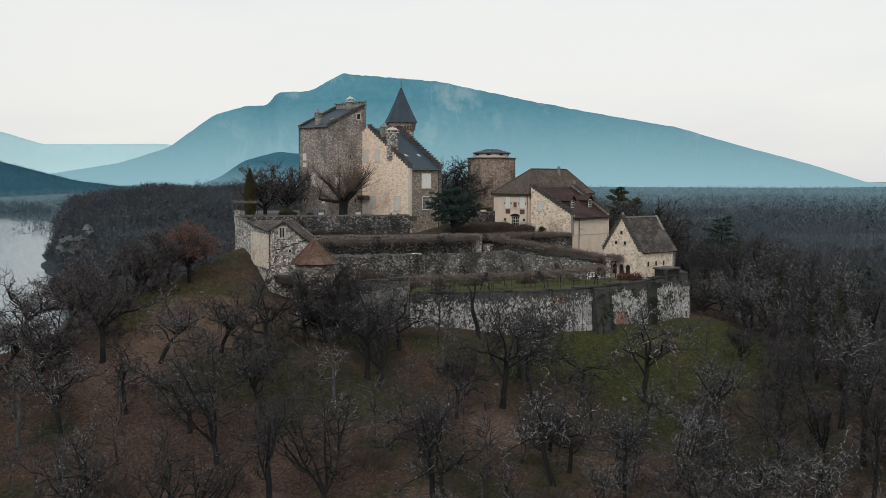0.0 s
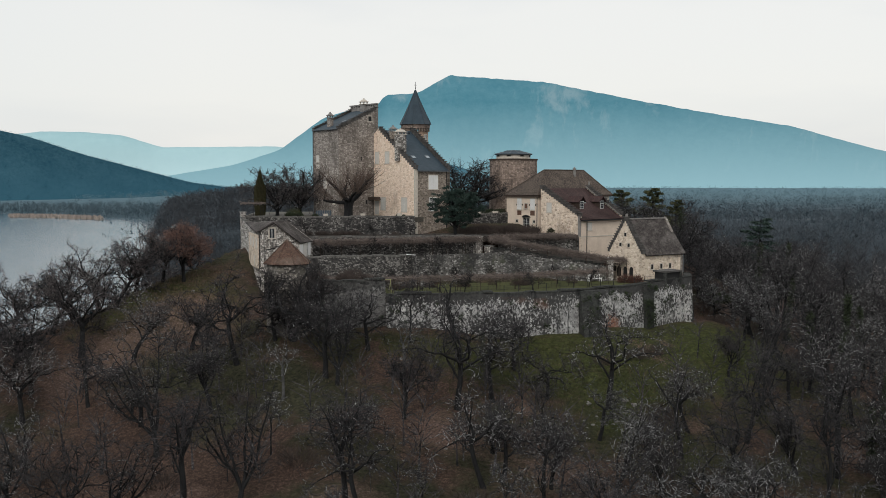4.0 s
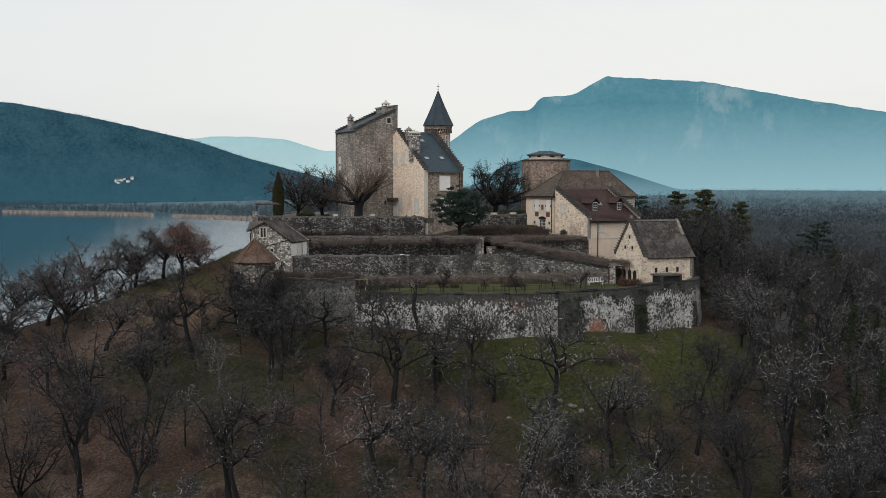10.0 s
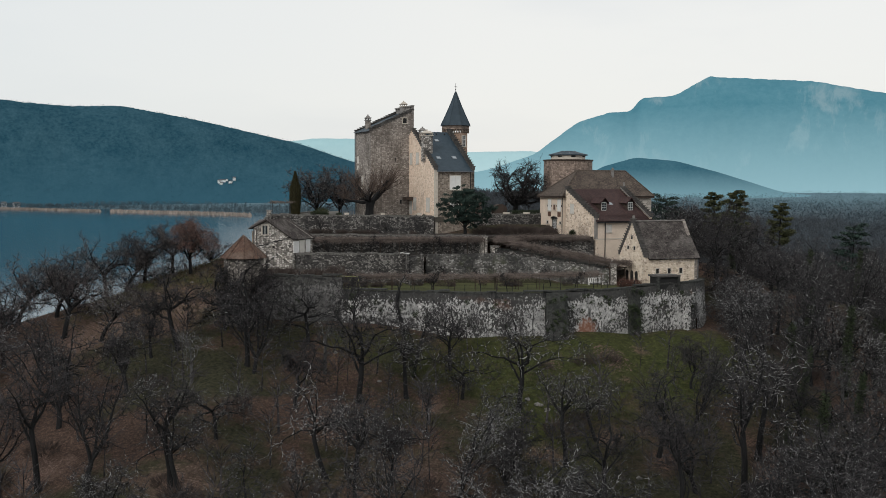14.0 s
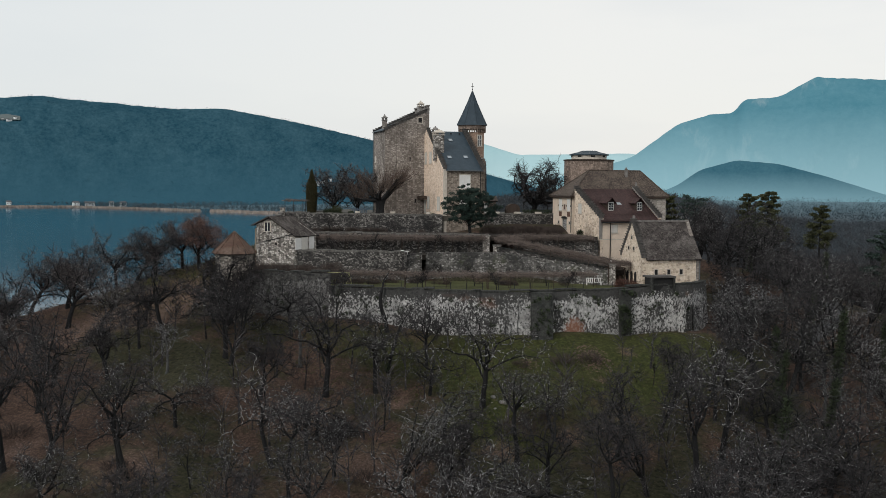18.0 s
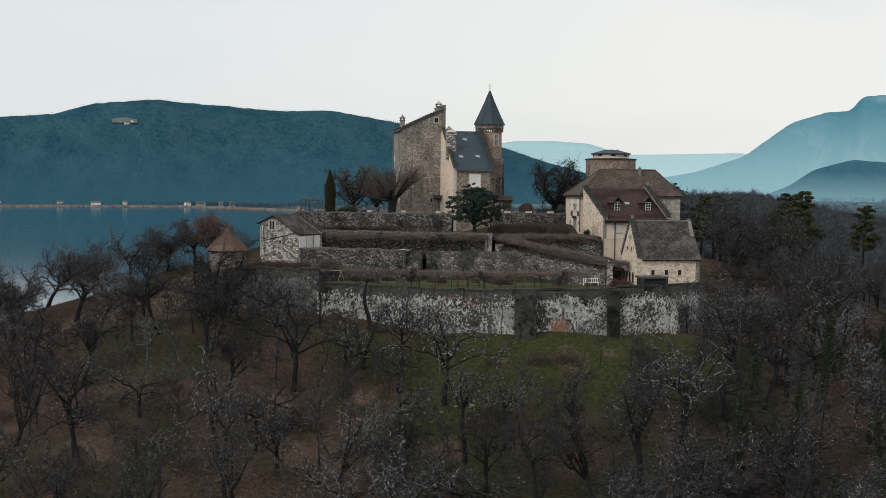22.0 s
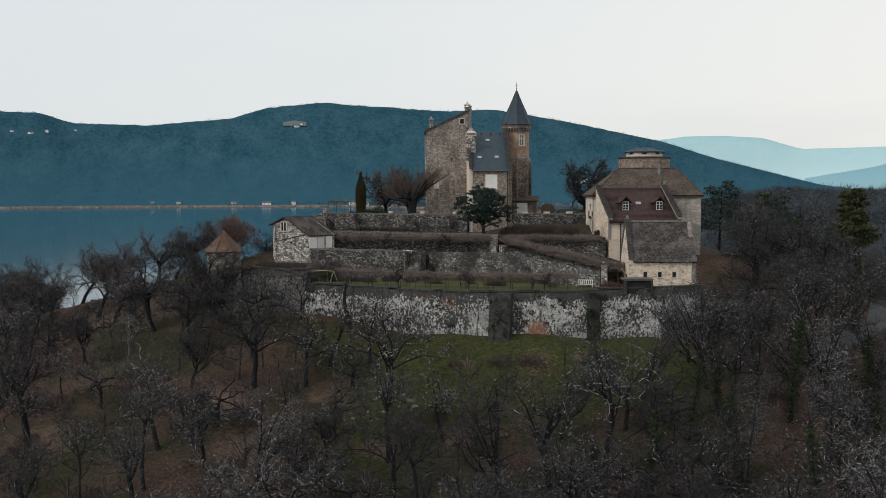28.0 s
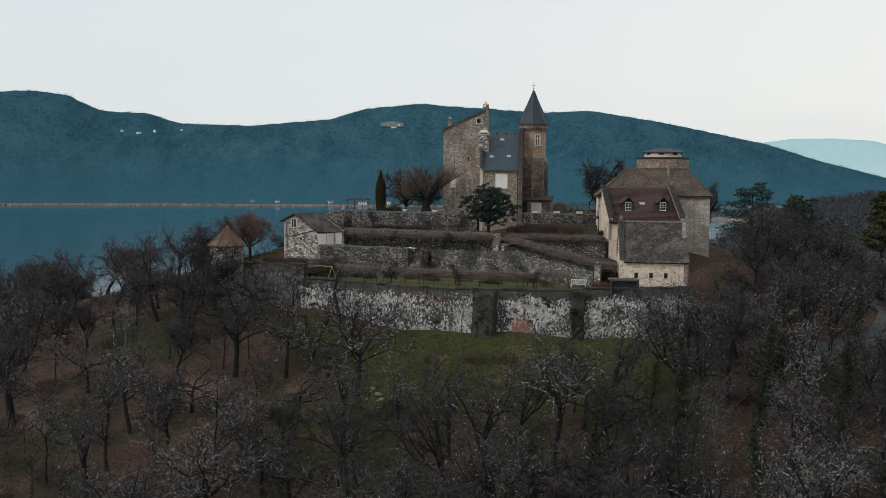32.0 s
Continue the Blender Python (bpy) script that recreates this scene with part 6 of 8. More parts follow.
# ---- evergreens ----
def evergreen(name, seed, h, label, mat, shape, group="", category="tree"):
    rnd = random.Random(seed)
    wood, leaf = ([], []), ([], [])
    path, _ = wander(rnd, Vector((0, 0, -0.3)), Vector((0, 0, 1)), h * 0.96, 6, 0.03, 0.02)
    r0 = h * 0.018
    tube(wood, path, [r0 * (1.2 - 1.05 * k / 6) for k in range(7)], 6)
    for k in range(shape["n"]):
        u = shape["low"] + (1 - shape["low"]) * (k + rnd.random()) / shape["n"]
        p, _ = at_path(path, min(u, 0.99))
        a = k * 2.4 + rnd.uniform(-0.4, 0.4)
        ln = h * shape["r"] * shape["f"]((u - shape["low"]) / (1 - shape["low"])) * rnd.uniform(0.75, 1.15)
        d = Vector((math.cos(a), math.sin(a), shape["up"])).normalized()
        bp, _ = wander(rnd, p, d, ln, 3, 0.1, shape.get("lift", 0.03))
        tube(wood, bp, [0.05, 0.04, 0.03, 0.015], 3)
        for v in shape["at"]:
            q, _ = at_path(bp, v)
            leafcloud(leaf, rnd, q, ln * shape["cl"] + 0.25, ln * shape["ch"] + 0.12, shape["leaves"], shape["size"], shape.get("flat", 0.5))
    e = thing(name, (0, 0, 0), label, category, group)
    raw("trunk", *wood, BARK, e, smooth=True)
    raw("foliage", *leaf, mat, e)
    return e


pine = evergreen("pine", 41, 17.0, "tall pine with tiered yellow-green foliage at the wood's edge", PINE,
                 dict(n=30, low=0.45, r=0.19, f=lambda u: 1.0 - 0.72 * u, up=0.16, at=(0.5, 0.8, 1.0), cl=0.24, ch=0.12, leaves=75, size=0.36), "conifers")
stand(pine, 51.5, 44, 0, 1.25, -15.5)
dark_pine = evergreen("pine", 42, 18.0, "dark flat-topped pine behind the manor", NEEDLE,
                      dict(n=30, low=0.5, r=0.28, f=lambda u: 0.9 - 0.35 * u, up=0.18, at=(0.5, 0.85, 1.0), cl=0.32, ch=0.09, leaves=40, size=0.42), "conifers")
stand(dark_pine, 25, 60, 40, 1.15, -14.5)
plant(pine, 33, 62, 90, 1.15, -15)
plant(pine, 50.5, 57, 200, 1.25, -16)
plant(dark_pine, 37.5, 45.5, 120, 0.95, -13.2)
plant(pine, 66, 62, 30, 1.1, -16)
cedar = evergreen("cedar", 43, 16.0, "dark layered cedar standing over the wood", NEEDLE,
                  dict(n=30, low=0.3, r=0.3, f=lambda u: 1.0 - 0.6 * u, up=0.05, at=(0.5, 0.8, 1.0), cl=0.3, ch=0.05, leaves=36, size=0.45, lift=0.0), "conifers")
stand(cedar, 71.5, 34, 0, 1.15, -19.5)
plant(cedar, 90, 10, 90, 0.9)
plant(dark_pine, -112, -8, 10, 0.9, -33)
def clumped(seed, h, r):
    """A broad evergreen: boughs that each carry a few ragged pads of leaves, with gaps between."""
    rnd = random.Random(seed)
    wood, leaf = ([], []), ([], [])
    path, _ = wander(rnd, Vector((0, 0, -0.3)), Vector((0.03, 0.02, 1)).normalized(), h * 0.9, 6, 0.08, 0.03)
    tube(wood, path, [0.34, 0.26, 0.22, 0.18, 0.13, 0.08, 0.04], 7)
    for k in range(150):
        u = 1 - 1.75 * (k + 0.5) / 150
        a = k * 2.39996
        s = math.sqrt(max(0.0, 1 - u * u)) * rnd.uniform(0.45, 1.06) * (1.04 + 0.26 * math.sin(2 * a + 1.0 + 2 * u) + 0.16 * math.sin(5 * a + 3 * u))
        c = Vector((r * s * math.cos(a), r * s * math.sin(a), h * 0.56 + h * 0.42 * u * rnd.uniform(0.7, 1.08) + rnd.gauss(0, 0.2)))
        if k % 3 == 0:
            p, _ = at_path(path, min(0.95, max(0.2, (c.z - 0.9) / h)))
            tube(wood, [p, p.lerp(c, 0.5) + Vector((0, 0, 0.1)), c], [0.09, 0.06, 0.02], 4)
        for _ in range(2):
            q = c + Vector((rnd.gauss(0, 0.36), rnd.gauss(0, 0.36), rnd.gauss(0, 0.2)))
            leafcloud(leaf, rnd, q, rnd.uniform(0.3, 0.6), rnd.uniform(0.16, 0.34), 85, 0.19, 0.9)
    return wood, leaf


garden_fir = thing("evergreen_tree", (0, 0, 0), "dark blue-green evergreen with ragged spreading pads below the house", "tree", "castle trees")
gw, gl_ = clumped(44, 7.6, 3.45)
raw("trunk", *gw, BARK, garden_fir, smooth=True)
raw("foliage", *gl_, NEEDLE, garden_fir)
stand(garden_fir, -4.5, -2.2, 0, 1.05, -2.9)
ivy_mass = ([], [])
rv = random.Random(8)
for k in range(14):
    leafcloud(ivy_mass, rv, (0.9 * k / 14, 0.1, 0.4 + k * 0.42), 0.42, 0.4, 60, 0.2)
iv = raw("ivy", *ivy_mass, IVY, ivied)
iv["label"] = "dark ivy wrapping the trunk"


def ivy_column(seed, h):
    rnd = random.Random(seed)
    wood, leaf = ([], []), ([], [])
    path, _ = wander(rnd, Vector((0, 0, -0.3)), Vector((0.05, 0.03, 1)).normalized(), h, 6, 0.07, 0.04)
    tube(wood, path, [0.24, 0.2, 0.18, 0.15, 0.12, 0.08, 0.05], 6)
    for k in range(30):
        q, _ = at_path(path, 0.08 + 0.88 * k / 30)
        leafcloud(leaf, rnd, q, 0.75 - 0.3 * k / 30, 0.55, 70, 0.24)
    for k in range(40):
        q, _ = at_path(path, rnd.uniform(0.55, 0.99))
        d = Vector((rnd.uniform(-1, 1), rnd.uniform(-1, 1), rnd.uniform(0.1, 1))).normalized()
        sliver(wood, q, d, rnd.uniform(1.2, 3.2), 0.09, rnd)
    e = thing("ivied_tree", (0, 0, 0), "tall leafless tree smothered in dark ivy", "tree", "ivied trees")
    raw("trunk", *wood, BARK, e)
    raw("ivy", *leaf, IVY, e)
    return e


columns = [ivy_column(51, 11.0), ivy_column(52, 9.0)]
stand(columns[0], 40, -52, 0, 1.0)
stand(columns[1], 55, -40, 0, 1.0)
for x, y, k, s in ((62, -58, 0, 1.1), (48, -66, 1, 1.0), (70, -44, 0, 1.0), (38, -38, 1, 1.1), (45, -20, 0, 1.0), (58, -14, 1, 1.2), (66, -26, 0, 1.0), (80, -60, 0, 1.1), (75, -8, 1, 1.2), (30, -62, 1, 0.9), (52, 2, 0, 1.1), (64, 10, 0, 1.0), (43, 14, 1, 1.2), (88, -30, 0, 1.1), (34, -58, 1, 1.2), (42, -72, 0, 1.0), (56, -74, 1, 1.2), (64, -70, 0, 1.0), (50, -52, 0, 1.1), (60, -48, 1, 1.1), (72, -66, 1, 1.3), (46, -34, 0, 1.2), (54, -26, 1, 1.2), (68, -36, 1, 1.2), (82, -46, 0, 1.2), (36, -46, 0, 0.9)):
    plant(columns[k], x, y, 40 * x, s)


def cypress(x, y, h, r):
    rnd = random.Random(9)
    out = ([], [])
    for k in range(5200):
        u = rnd.random()
        rr = r * (0.55 + 0.45 * math.sin(math.pi * min(1.0, 0.2 + u * 0.75))) * (1 - max(0, u - 0.62) / 0.38 * 0.93)
        a = rnd.uniform(0, 2 * math.pi)
        q = rr * (0.82 + 0.2 * rnd.random())
        p = Vector((q * math.cos(a), q * math.sin(a), h * u))
        sliver(out, p, Vector((math.cos(a) * 0.25, math.sin(a) * 0.25, 1)).normalized(), rnd.uniform(0.25, 0.6), 0.14, rnd)
    e = thing("cypress", (x, y, 0), "narrow dark green cypress on the castle terrace", "tree", "castle trees")
    body = bmesh.new()
    turned(body, Matrix.Translation((x, y, 0)), [(0.2, -0.1), (r * 0.78, 0.3), (r * 0.86, h * 0.45), (r * 0.66, h * 0.7), (0.05, h * 0.97)], 12)
    part("inner_foliage", body, CYPRESSM, e)
    f = raw("foliage", *out, CYPRESSM, None)
    f.parent = e


cypress(-35.0, 13.0, 7.4, 0.95)


# ---- vines, scrub and bushes ----
def vine_row(pts, posts=2.6, width=1.3, high=2.1, label="leafless vine trained over a wire pergola", dens=75, seed=1, mat=VINE):
    """A pergola: posts, wires and the tangle of bare vine on them; points carry the height of the vine."""
    rnd = random.Random(seed)
    e = thing("vine_pergola", (pts[0][0], pts[0][1], pts[0][2] - high), label, "pergola", "garden pergolas")
    tang = ([], [])
    for (x0, y0, z0), (x1, y1, z1) in zip(pts, pts[1:]):
        a, b = Vector((x0, y0, z0)), Vector((x1, y1, z1))
        ln = (b - a).length
        d = (b - a) / ln
        s = Vector((-d.y, d.x, 0))
        for k in range(int(ln * dens * 1.6)):
            p = a + d * rnd.uniform(0, ln) + s * rnd.gauss(0, width * 0.33) + Vector((0, 0, rnd.gauss(-0.05, 0.2)))
            q = (d * rnd.uniform(-1, 1) + s * rnd.uniform(-0.7, 0.7) + Vector((0, 0, rnd.uniform(-0.45, 0.3)))).normalized()
            sliver(tang, p, q, rnd.uniform(0.5, 1.3), 0.045, rnd)
        n = max(1, int(ln / posts))
        for k in range(n + 1):
            for off in (-width * 0.4, width * 0.4):
                p = a + d * (ln * k / n) + s * off
                pipe(e, [p - Vector((0, 0, high)), p], 0.04, WOODDARK, "post")
        for off in (-width * 0.4, 0, width * 0.4):
            pipe(e, [a + s * off, b + s * off], 0.015, IRON, "wire")
    t = raw("vine", *tang, mat, e)
    t["label"] = "tangle of bare brown vine shoots"
    return e


vine_row([(-29.5, -22.5, -7.6), (-15, -22.6, -7.7), (0, -21.4, -7.7), (15.5, -17.2, -7.6)], 3.0, 1.8, 2.1, dens=110, seed=1)
vine_row([(-30, -7.6, -3.3), (-15, -7.0, -3.2), (-1.5, -6.3, -3.1)], 2.6, 1.9, 2.4, dens=190, seed=2)
vine_row([(0.4, -6.4, -3.2), (9, -8.8, -4.6), (17.8, -11.4, -6.2), (21.0, -11.8, -6.4)], 2.4, 2.0, 1.7, dens=200, seed=3)
vine_row([(0.8, -5.4, -3.1), (4.5, -2.9, -3.0), (10, -3.3, -2.95), (15.6, -4.0, -3.0)], 2.4, 1.6, 2.0, dens=170, seed=4)


def scrub(name, seed, r, h, n, mat, label, group):
    rnd = random.Random(seed)
    out = ([], [])
    for _ in range(n):
        a, u = rnd.uniform(0, 2 * math.pi), rnd.random() ** 0.5
        p = Vector((r * 0.75 * u * math.cos(a), r * 0.75 * u * math.sin(a), rnd.uniform(-0.1, h * 0.7 * (1 - 0.5 * u * u))))
        d = Vector((math.cos(a) * u * 0.9 + rnd.gauss(0, 0.4), math.sin(a) * u * 0.9 + rnd.gauss(0, 0.4), 0.8)).normalized()
        sliver(out, p, d, rnd.uniform(0.35, 0.8) * h * 0.6, 0.05, rnd)
    e = thing(name, (0, 0, 0), label, "bush", group)
    raw("thicket", *out, mat, e)
    return e


bramble = scrub("bramble", 61, 1.6, 1.5, 420, SCRUB, "brown leafless bramble thicket", "brambles")
stand(bramble, 0.0, 4.0, 0, 1.0, -2.8)
rs = random.Random(17)
for _ in range(34):                                 # bank between castle and manor
    x, y = rs.uniform(-2.5, 10), rs.uniform(-1.5, 8.5)
    plant(bramble, x, min(y, 7.2 + 0.35 * x), rs.uniform(0, 360), rs.uniform(0.7, 1.25), -2.75)
for _ in range(16):                                 # foot of the upper wall
    plant(bramble, rs.uniform(-37, -11), 3.6, rs.uniform(0, 360), rs.uniform(0.5, 0.8), -2.9)
for _ in range(26):                                 # garden beds
    x = rs.uniform(-28, 12)
    plant(bramble, x, -14.5 + 0.1 * x + rs.uniform(-2.5, 1), rs.uniform(0, 360), rs.uniform(0.4, 0.8), -9.75)
for _ in range(14):
    plant(bramble, rs.uniform(-34, -22), rs.uniform(-29, -17), rs.uniform(0, 360), rs.uniform(0.6, 1.1), -7.6)
for _ in range(46):                                 # thickets on the slope
    x, y = rs.uniform(-80, 70), rs.uniform(-85, -36)
    plant(bramble, x, y, rs.uniform(0, 360), rs.uniform(0.8, 1.7))
for _ in range(18):
    plant(bramble, rs.uniform(33, 44), rs.uniform(-30, 5), rs.uniform(0, 360), rs.uniform(1.0, 1.8))
shrub = scrub("clipped_shrub", 62, 1.1, 1.3, 900, IVY, "rounded dark green shrub", "shrubs")
stand(shrub, -30.5, 7.0, 0, 0.9, 0)
for x, y, z, s in ((-29.0, 6.9, 0, 0.8), (-12.6, 5.6, 0, 0.45), (-11.6, 5.4, 0, 0.4), (13.6, 2.4, -2.8, 0.8), (-26.3, 6.5, 0, 0.6), (40, -3, -13.5, 1.7), (37, -14, -13.5, 1.5)):
    plant(shrub, x, y, 50 * s, s, z)
hedge = scrub("russet_hedge", 63, 1.4, 1.7, 900, HEDGE, "clipped russet hedge beside the barn", "hedges")
stand(hedge, 19.6, -15.4, 0, 1.0, -9.8)
plant(hedge, 20.8, -16.6, 90, 0.95, -9.8)
gold = scrub("golden_shrub", 64, 1.2, 1.8, 700, PINE, "yellow-green feathery shrub on the terrace", "shrubs")
stand(gold, -29.6, 9.5, 0, 1.0, 0)

# far woods: thin crowns that nobody could count
def woods(name, count, place, size, seed, mat, label):
    rnd = random.Random(seed)
    out = ([], [])
    for _ in range(count):
        x, y, z = place(rnd)
        h = size * rnd.uniform(0.7, 1.25)
        c = Vector((x, y, z))
        sliver(out, c, Vector((rnd.gauss(0, 0.06), rnd.gauss(0, 0.06), 1)), h * 0.8, h * 0.045, rnd)
        for _k in range(34):
            a, u = rnd.uniform(0, 2 * math.pi), rnd.random()
            p = c + Vector((0, 0, h * rnd.uniform(0.25, 0.7)))
            d = Vector((math.cos(a) * rnd.uniform(0.2, 1), math.sin(a) * rnd.uniform(0.2, 1), rnd.uniform(0.1, 1.0))).normalized()
            sliver(out, p + d * h * 0.12 * u, d, h * rnd.uniform(0.22, 0.42), h * 0.016, rnd)
    o = raw(name, *out, mat)
    return tagged(o, label, "woods", kind="stuff")


def crowns(name, spots_, high, each, mat, label, seed):
    """Far woods: each tree a ragged tuft of broad flakes round its crown."""
    gen = np.random.default_rng(seed)
    base = np.repeat(np.asarray(spots_, float), each, axis=0)
    tall = np.repeat(high * gen.uniform(0.6, 1.25, len(spots_)), each)[:, None]
    base = base + gen.normal(0, 1, (len(base), 3)) * tall * np.array([0.26, 0.26, 0.0])
    base[:, 2] += tall[:, 0] * (0.12 + 0.8 * gen.random(len(base)) ** 0.8)
    tri = base[:, None, :] + gen.normal(0, 1, (len(base), 3, 3)) * tall[:, :, None] * np.array([0.055, 0.055, 0.075])
    o = raw(name, tri.reshape(-1, 3).tolist(), np.arange(len(tri) * 3).reshape(-1, 3).tolist(), mat)
    return tagged(o, label, "woods", kind="stuff")


def tufted(name, a, c, scale):
    """Woods seen from afar: two tones with haze mixed in, and each flake a little lighter or darker."""
    m, t, b = material(name, 1.0, 0, 0.0)
    g = t.nodes.new("ShaderNodeNewGeometry")
    n = mixc(t, 0.25, noise_fac(t, where(t), scale, 7, 0.72), g.outputs["Random Per Island"])
    t.links.new(ramp(t, n, [(0.33, a), (0.67, c)]), b.inputs["Base Color"])
    return m


def east_place(rnd, r0=95, r1=330):
    while True:
        a, r = rnd.uniform(-100, -2), r0 + (r1 - r0) * rnd.random()
        x, y = -math.sin(radians(a)) * r, math.cos(radians(a)) * r
        if not (y < 60 and x < 112 and y > -100):
            return x, y, float(land(x, y))


def north_place(rnd):
    while True:
        x, y = rnd.uniform(-120, 210), 42 + 640 * rnd.random() ** 1.1
        z = float(land(x, y))
        if z > LAKE + 0.5 and not (x > -45 and y < 62):
            return x, y, z


FARTWIG = plain("far_twig", (0.024, 0.029, 0.034), (0.062, 0.066, 0.073), 0.02, 0.95, bump=0)
woods("far_woods", 2600, east_place, 12.5, 71, FARTWIG, "grey leafless woods spreading down the far side of the hill")
# valley haze is put into the bluish twig colour
woods("valley_woods", 3000, lambda rnd: east_place(rnd, 330, 900), 12.0, 70, plain("hazed_valley_twig", (0.034, 0.047, 0.058), (0.085, 0.102, 0.118), 0.02, 0.95, bump=0), "blue-grey leafless woods on the valley floor")
woods("lakeside_woods", 6500, north_place, 9.0, 72, FARTWIG, "grey leafless woods between the castle and the lake")
rp_ = np.random.default_rng(75)
bx, by = rp_.uniform(-100, 330, 16000), rp_.uniform(330, 860, 16000)
bz = land(bx, by)
ok_ = bz > LAKE + 1.0
# ridge tones greyed and blued to carry the haze
crowns("ridge_woods", np.stack([bx, by, bz], -1)[ok_], 7.5, 16, tufted("hazed_ridge_wood", (0.038, 0.047, 0.055), (0.085, 0.096, 0.108), 0.03), "dark leafless woods over the ridge behind the castle", 76)
ba, br = np.radians(rp_.uniform(-8, 62, 15000)), 620 + 2700 * rp_.random(15000) ** 1.25
bx, by = np.sin(ba) * br, np.cos(ba) * br - 100
keep_ = (np.sin(bx / 210 + 1.3 * np.sin(by / 170)) * np.sin(by / 140 + bx / 330) > -0.62)        # fields lie open between the woods
# haze painted in: each belt paler and bluer than the nearer one
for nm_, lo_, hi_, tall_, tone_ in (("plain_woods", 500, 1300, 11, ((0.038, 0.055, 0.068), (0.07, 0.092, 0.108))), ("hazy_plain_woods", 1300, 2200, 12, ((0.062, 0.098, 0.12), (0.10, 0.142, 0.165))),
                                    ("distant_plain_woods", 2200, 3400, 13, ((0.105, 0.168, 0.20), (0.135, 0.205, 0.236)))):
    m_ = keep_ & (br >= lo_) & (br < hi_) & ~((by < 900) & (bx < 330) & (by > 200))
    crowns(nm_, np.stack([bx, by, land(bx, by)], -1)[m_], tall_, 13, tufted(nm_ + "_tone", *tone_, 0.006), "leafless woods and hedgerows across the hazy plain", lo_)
woods("understorey", 900, understorey, 6.5, 73, TWIG, "thin bare saplings between the trees")


def tufts(name, count, patches, size, seed, mat, label):
    """Blades of rough grass standing on the slope."""
    rnd = random.Random(seed)
    out = ([], [])
    for cx, cy, rx, ry, share in patches:
        for _ in range(int(count * share)):
            x, y = rnd.gauss(cx, rx), rnd.gauss(cy, ry)
            if (-33.5 < x < 33 and y > -31.8 + 0.25 * max(0, x)) or (x > -39.5 and y > -31):
                continue
            p = Vector((x, y, float(land(x, y)) - 0.05))
            for _k in range(5):
                d = Vector((rnd.gauss(0, 0.5), rnd.gauss(0, 0.5), 1)).normalized()
                sliver(out, p + Vector((rnd.gauss(0, 0.16), rnd.gauss(0, 0.16), 0)), d, size * rnd.uniform(0.5, 1.3), 0.07, rnd)
    return tagged(raw(name, *out, mat), label, "grass", kind="stuff")


GRASSBLADE = plain("rough_grass", (0.016, 0.024, 0.008), (0.085, 0.088, 0.03), 0.6, 0.9, bump=0)
STRAW = plain("dry_grass", (0.06, 0.045, 0.028), (0.15, 0.115, 0.075), 0.8, 0.9, bump=0)
tufts("meadow_grass", 6500, ((6, -41, 15, 6, 0.5), (-50, -6, 6, 12, 0.25), (-20, -37, 12, 4, 0.15), (0, -58, 10, 8, 0.1)), 0.34, 81, GRASSBLADE, "rough green grass on the open slope")
tufts("dry_grass", 5500, ((-49, -17, 8, 11, 0.75), (8, -44, 18, 8, 0.25)), 0.36, 82, STRAW, "pale dry grass tufts on the open slope")

fruit = tree("fruit_tree", 91, 3.4, "small bare fruit tree in the castle garden", twig=DARKTWIG, group="fruit trees", category="tree", limbs=6, trunk=0.3, open_=1.1, thick=0.02, sub=5, fine=6, twigs=4, bend=0.26, rough=0.7)
stand(fruit, -24.0, -19.0, 0, 1.0, -9.8)
rf = random.Random(92)
for x, y, z in ((-18, -16.2, -9.8), (-12.5, -18.6, -9.8), (-7, -15.6, -9.8), (-2.2, -18.2, -9.8), (3.0, -14.6, -9.8), (8.4, -15.4, -9.8), (-20.5, -24.5, -9.8), (-9.0, -25.4, -9.8), (1.5, -24.2, -9.8), (11.5, -20.4, -9.8),
                (-26, -9.4, -5.5), (-19.5, -8.8, -5.5), (-8.0, -8.0, -5.5), (-28.5, 0.2, -2.9), (-17.5, 0.8, -2.9), (-11.5, 0.4, -2.9)):
    plant(fruit, x, y, rf.uniform(0, 360), rf.uniform(0.75, 1.2), z)

# ---- garden things ----
gz_ = thing("iron_gazebo", (-36.4, 7.2, 0), "iron garden pergola with bare climbers on the terrace", "pergola", "garden pergolas")
for x, y in ((-38.0, 6.0), (-34.9, 6.4), (-38.2, 8.6), (-35.1, 9.0), (-36.5, 6.2)):
    pipe(gz_, [(x, y, -0.1), (x, y, 2.2)], 0.05, IRON, "post")
for a, b in (((-38.2, 5.9), (-34.7, 6.4)), ((-38.4, 8.6), (-34.9, 9.1)), ((-38.0, 5.9), (-38.2, 8.7)), ((-34.9, 6.3), (-35.1, 9.1))):
    pipe(gz_, [(*a, 2.2), (*b, 2.2)], 0.05, IRON, "rail")
tg = ([], [])
rg = random.Random(3)
for _ in range(420):
    p = Vector((rg.uniform(-38.6, -34.6), rg.uniform(5.8, 9.2), 2.3 + rg.gauss(0, 0.1)))
    sliver(tg, p, Vector((rg.uniform(-1, 1), rg.uniform(-1, 1), rg.uniform(-0.3, 0.4))).normalized(), rg.uniform(0.3, 0.9), 0.05, rg)
raw("climber", *tg, VINE, gz_)

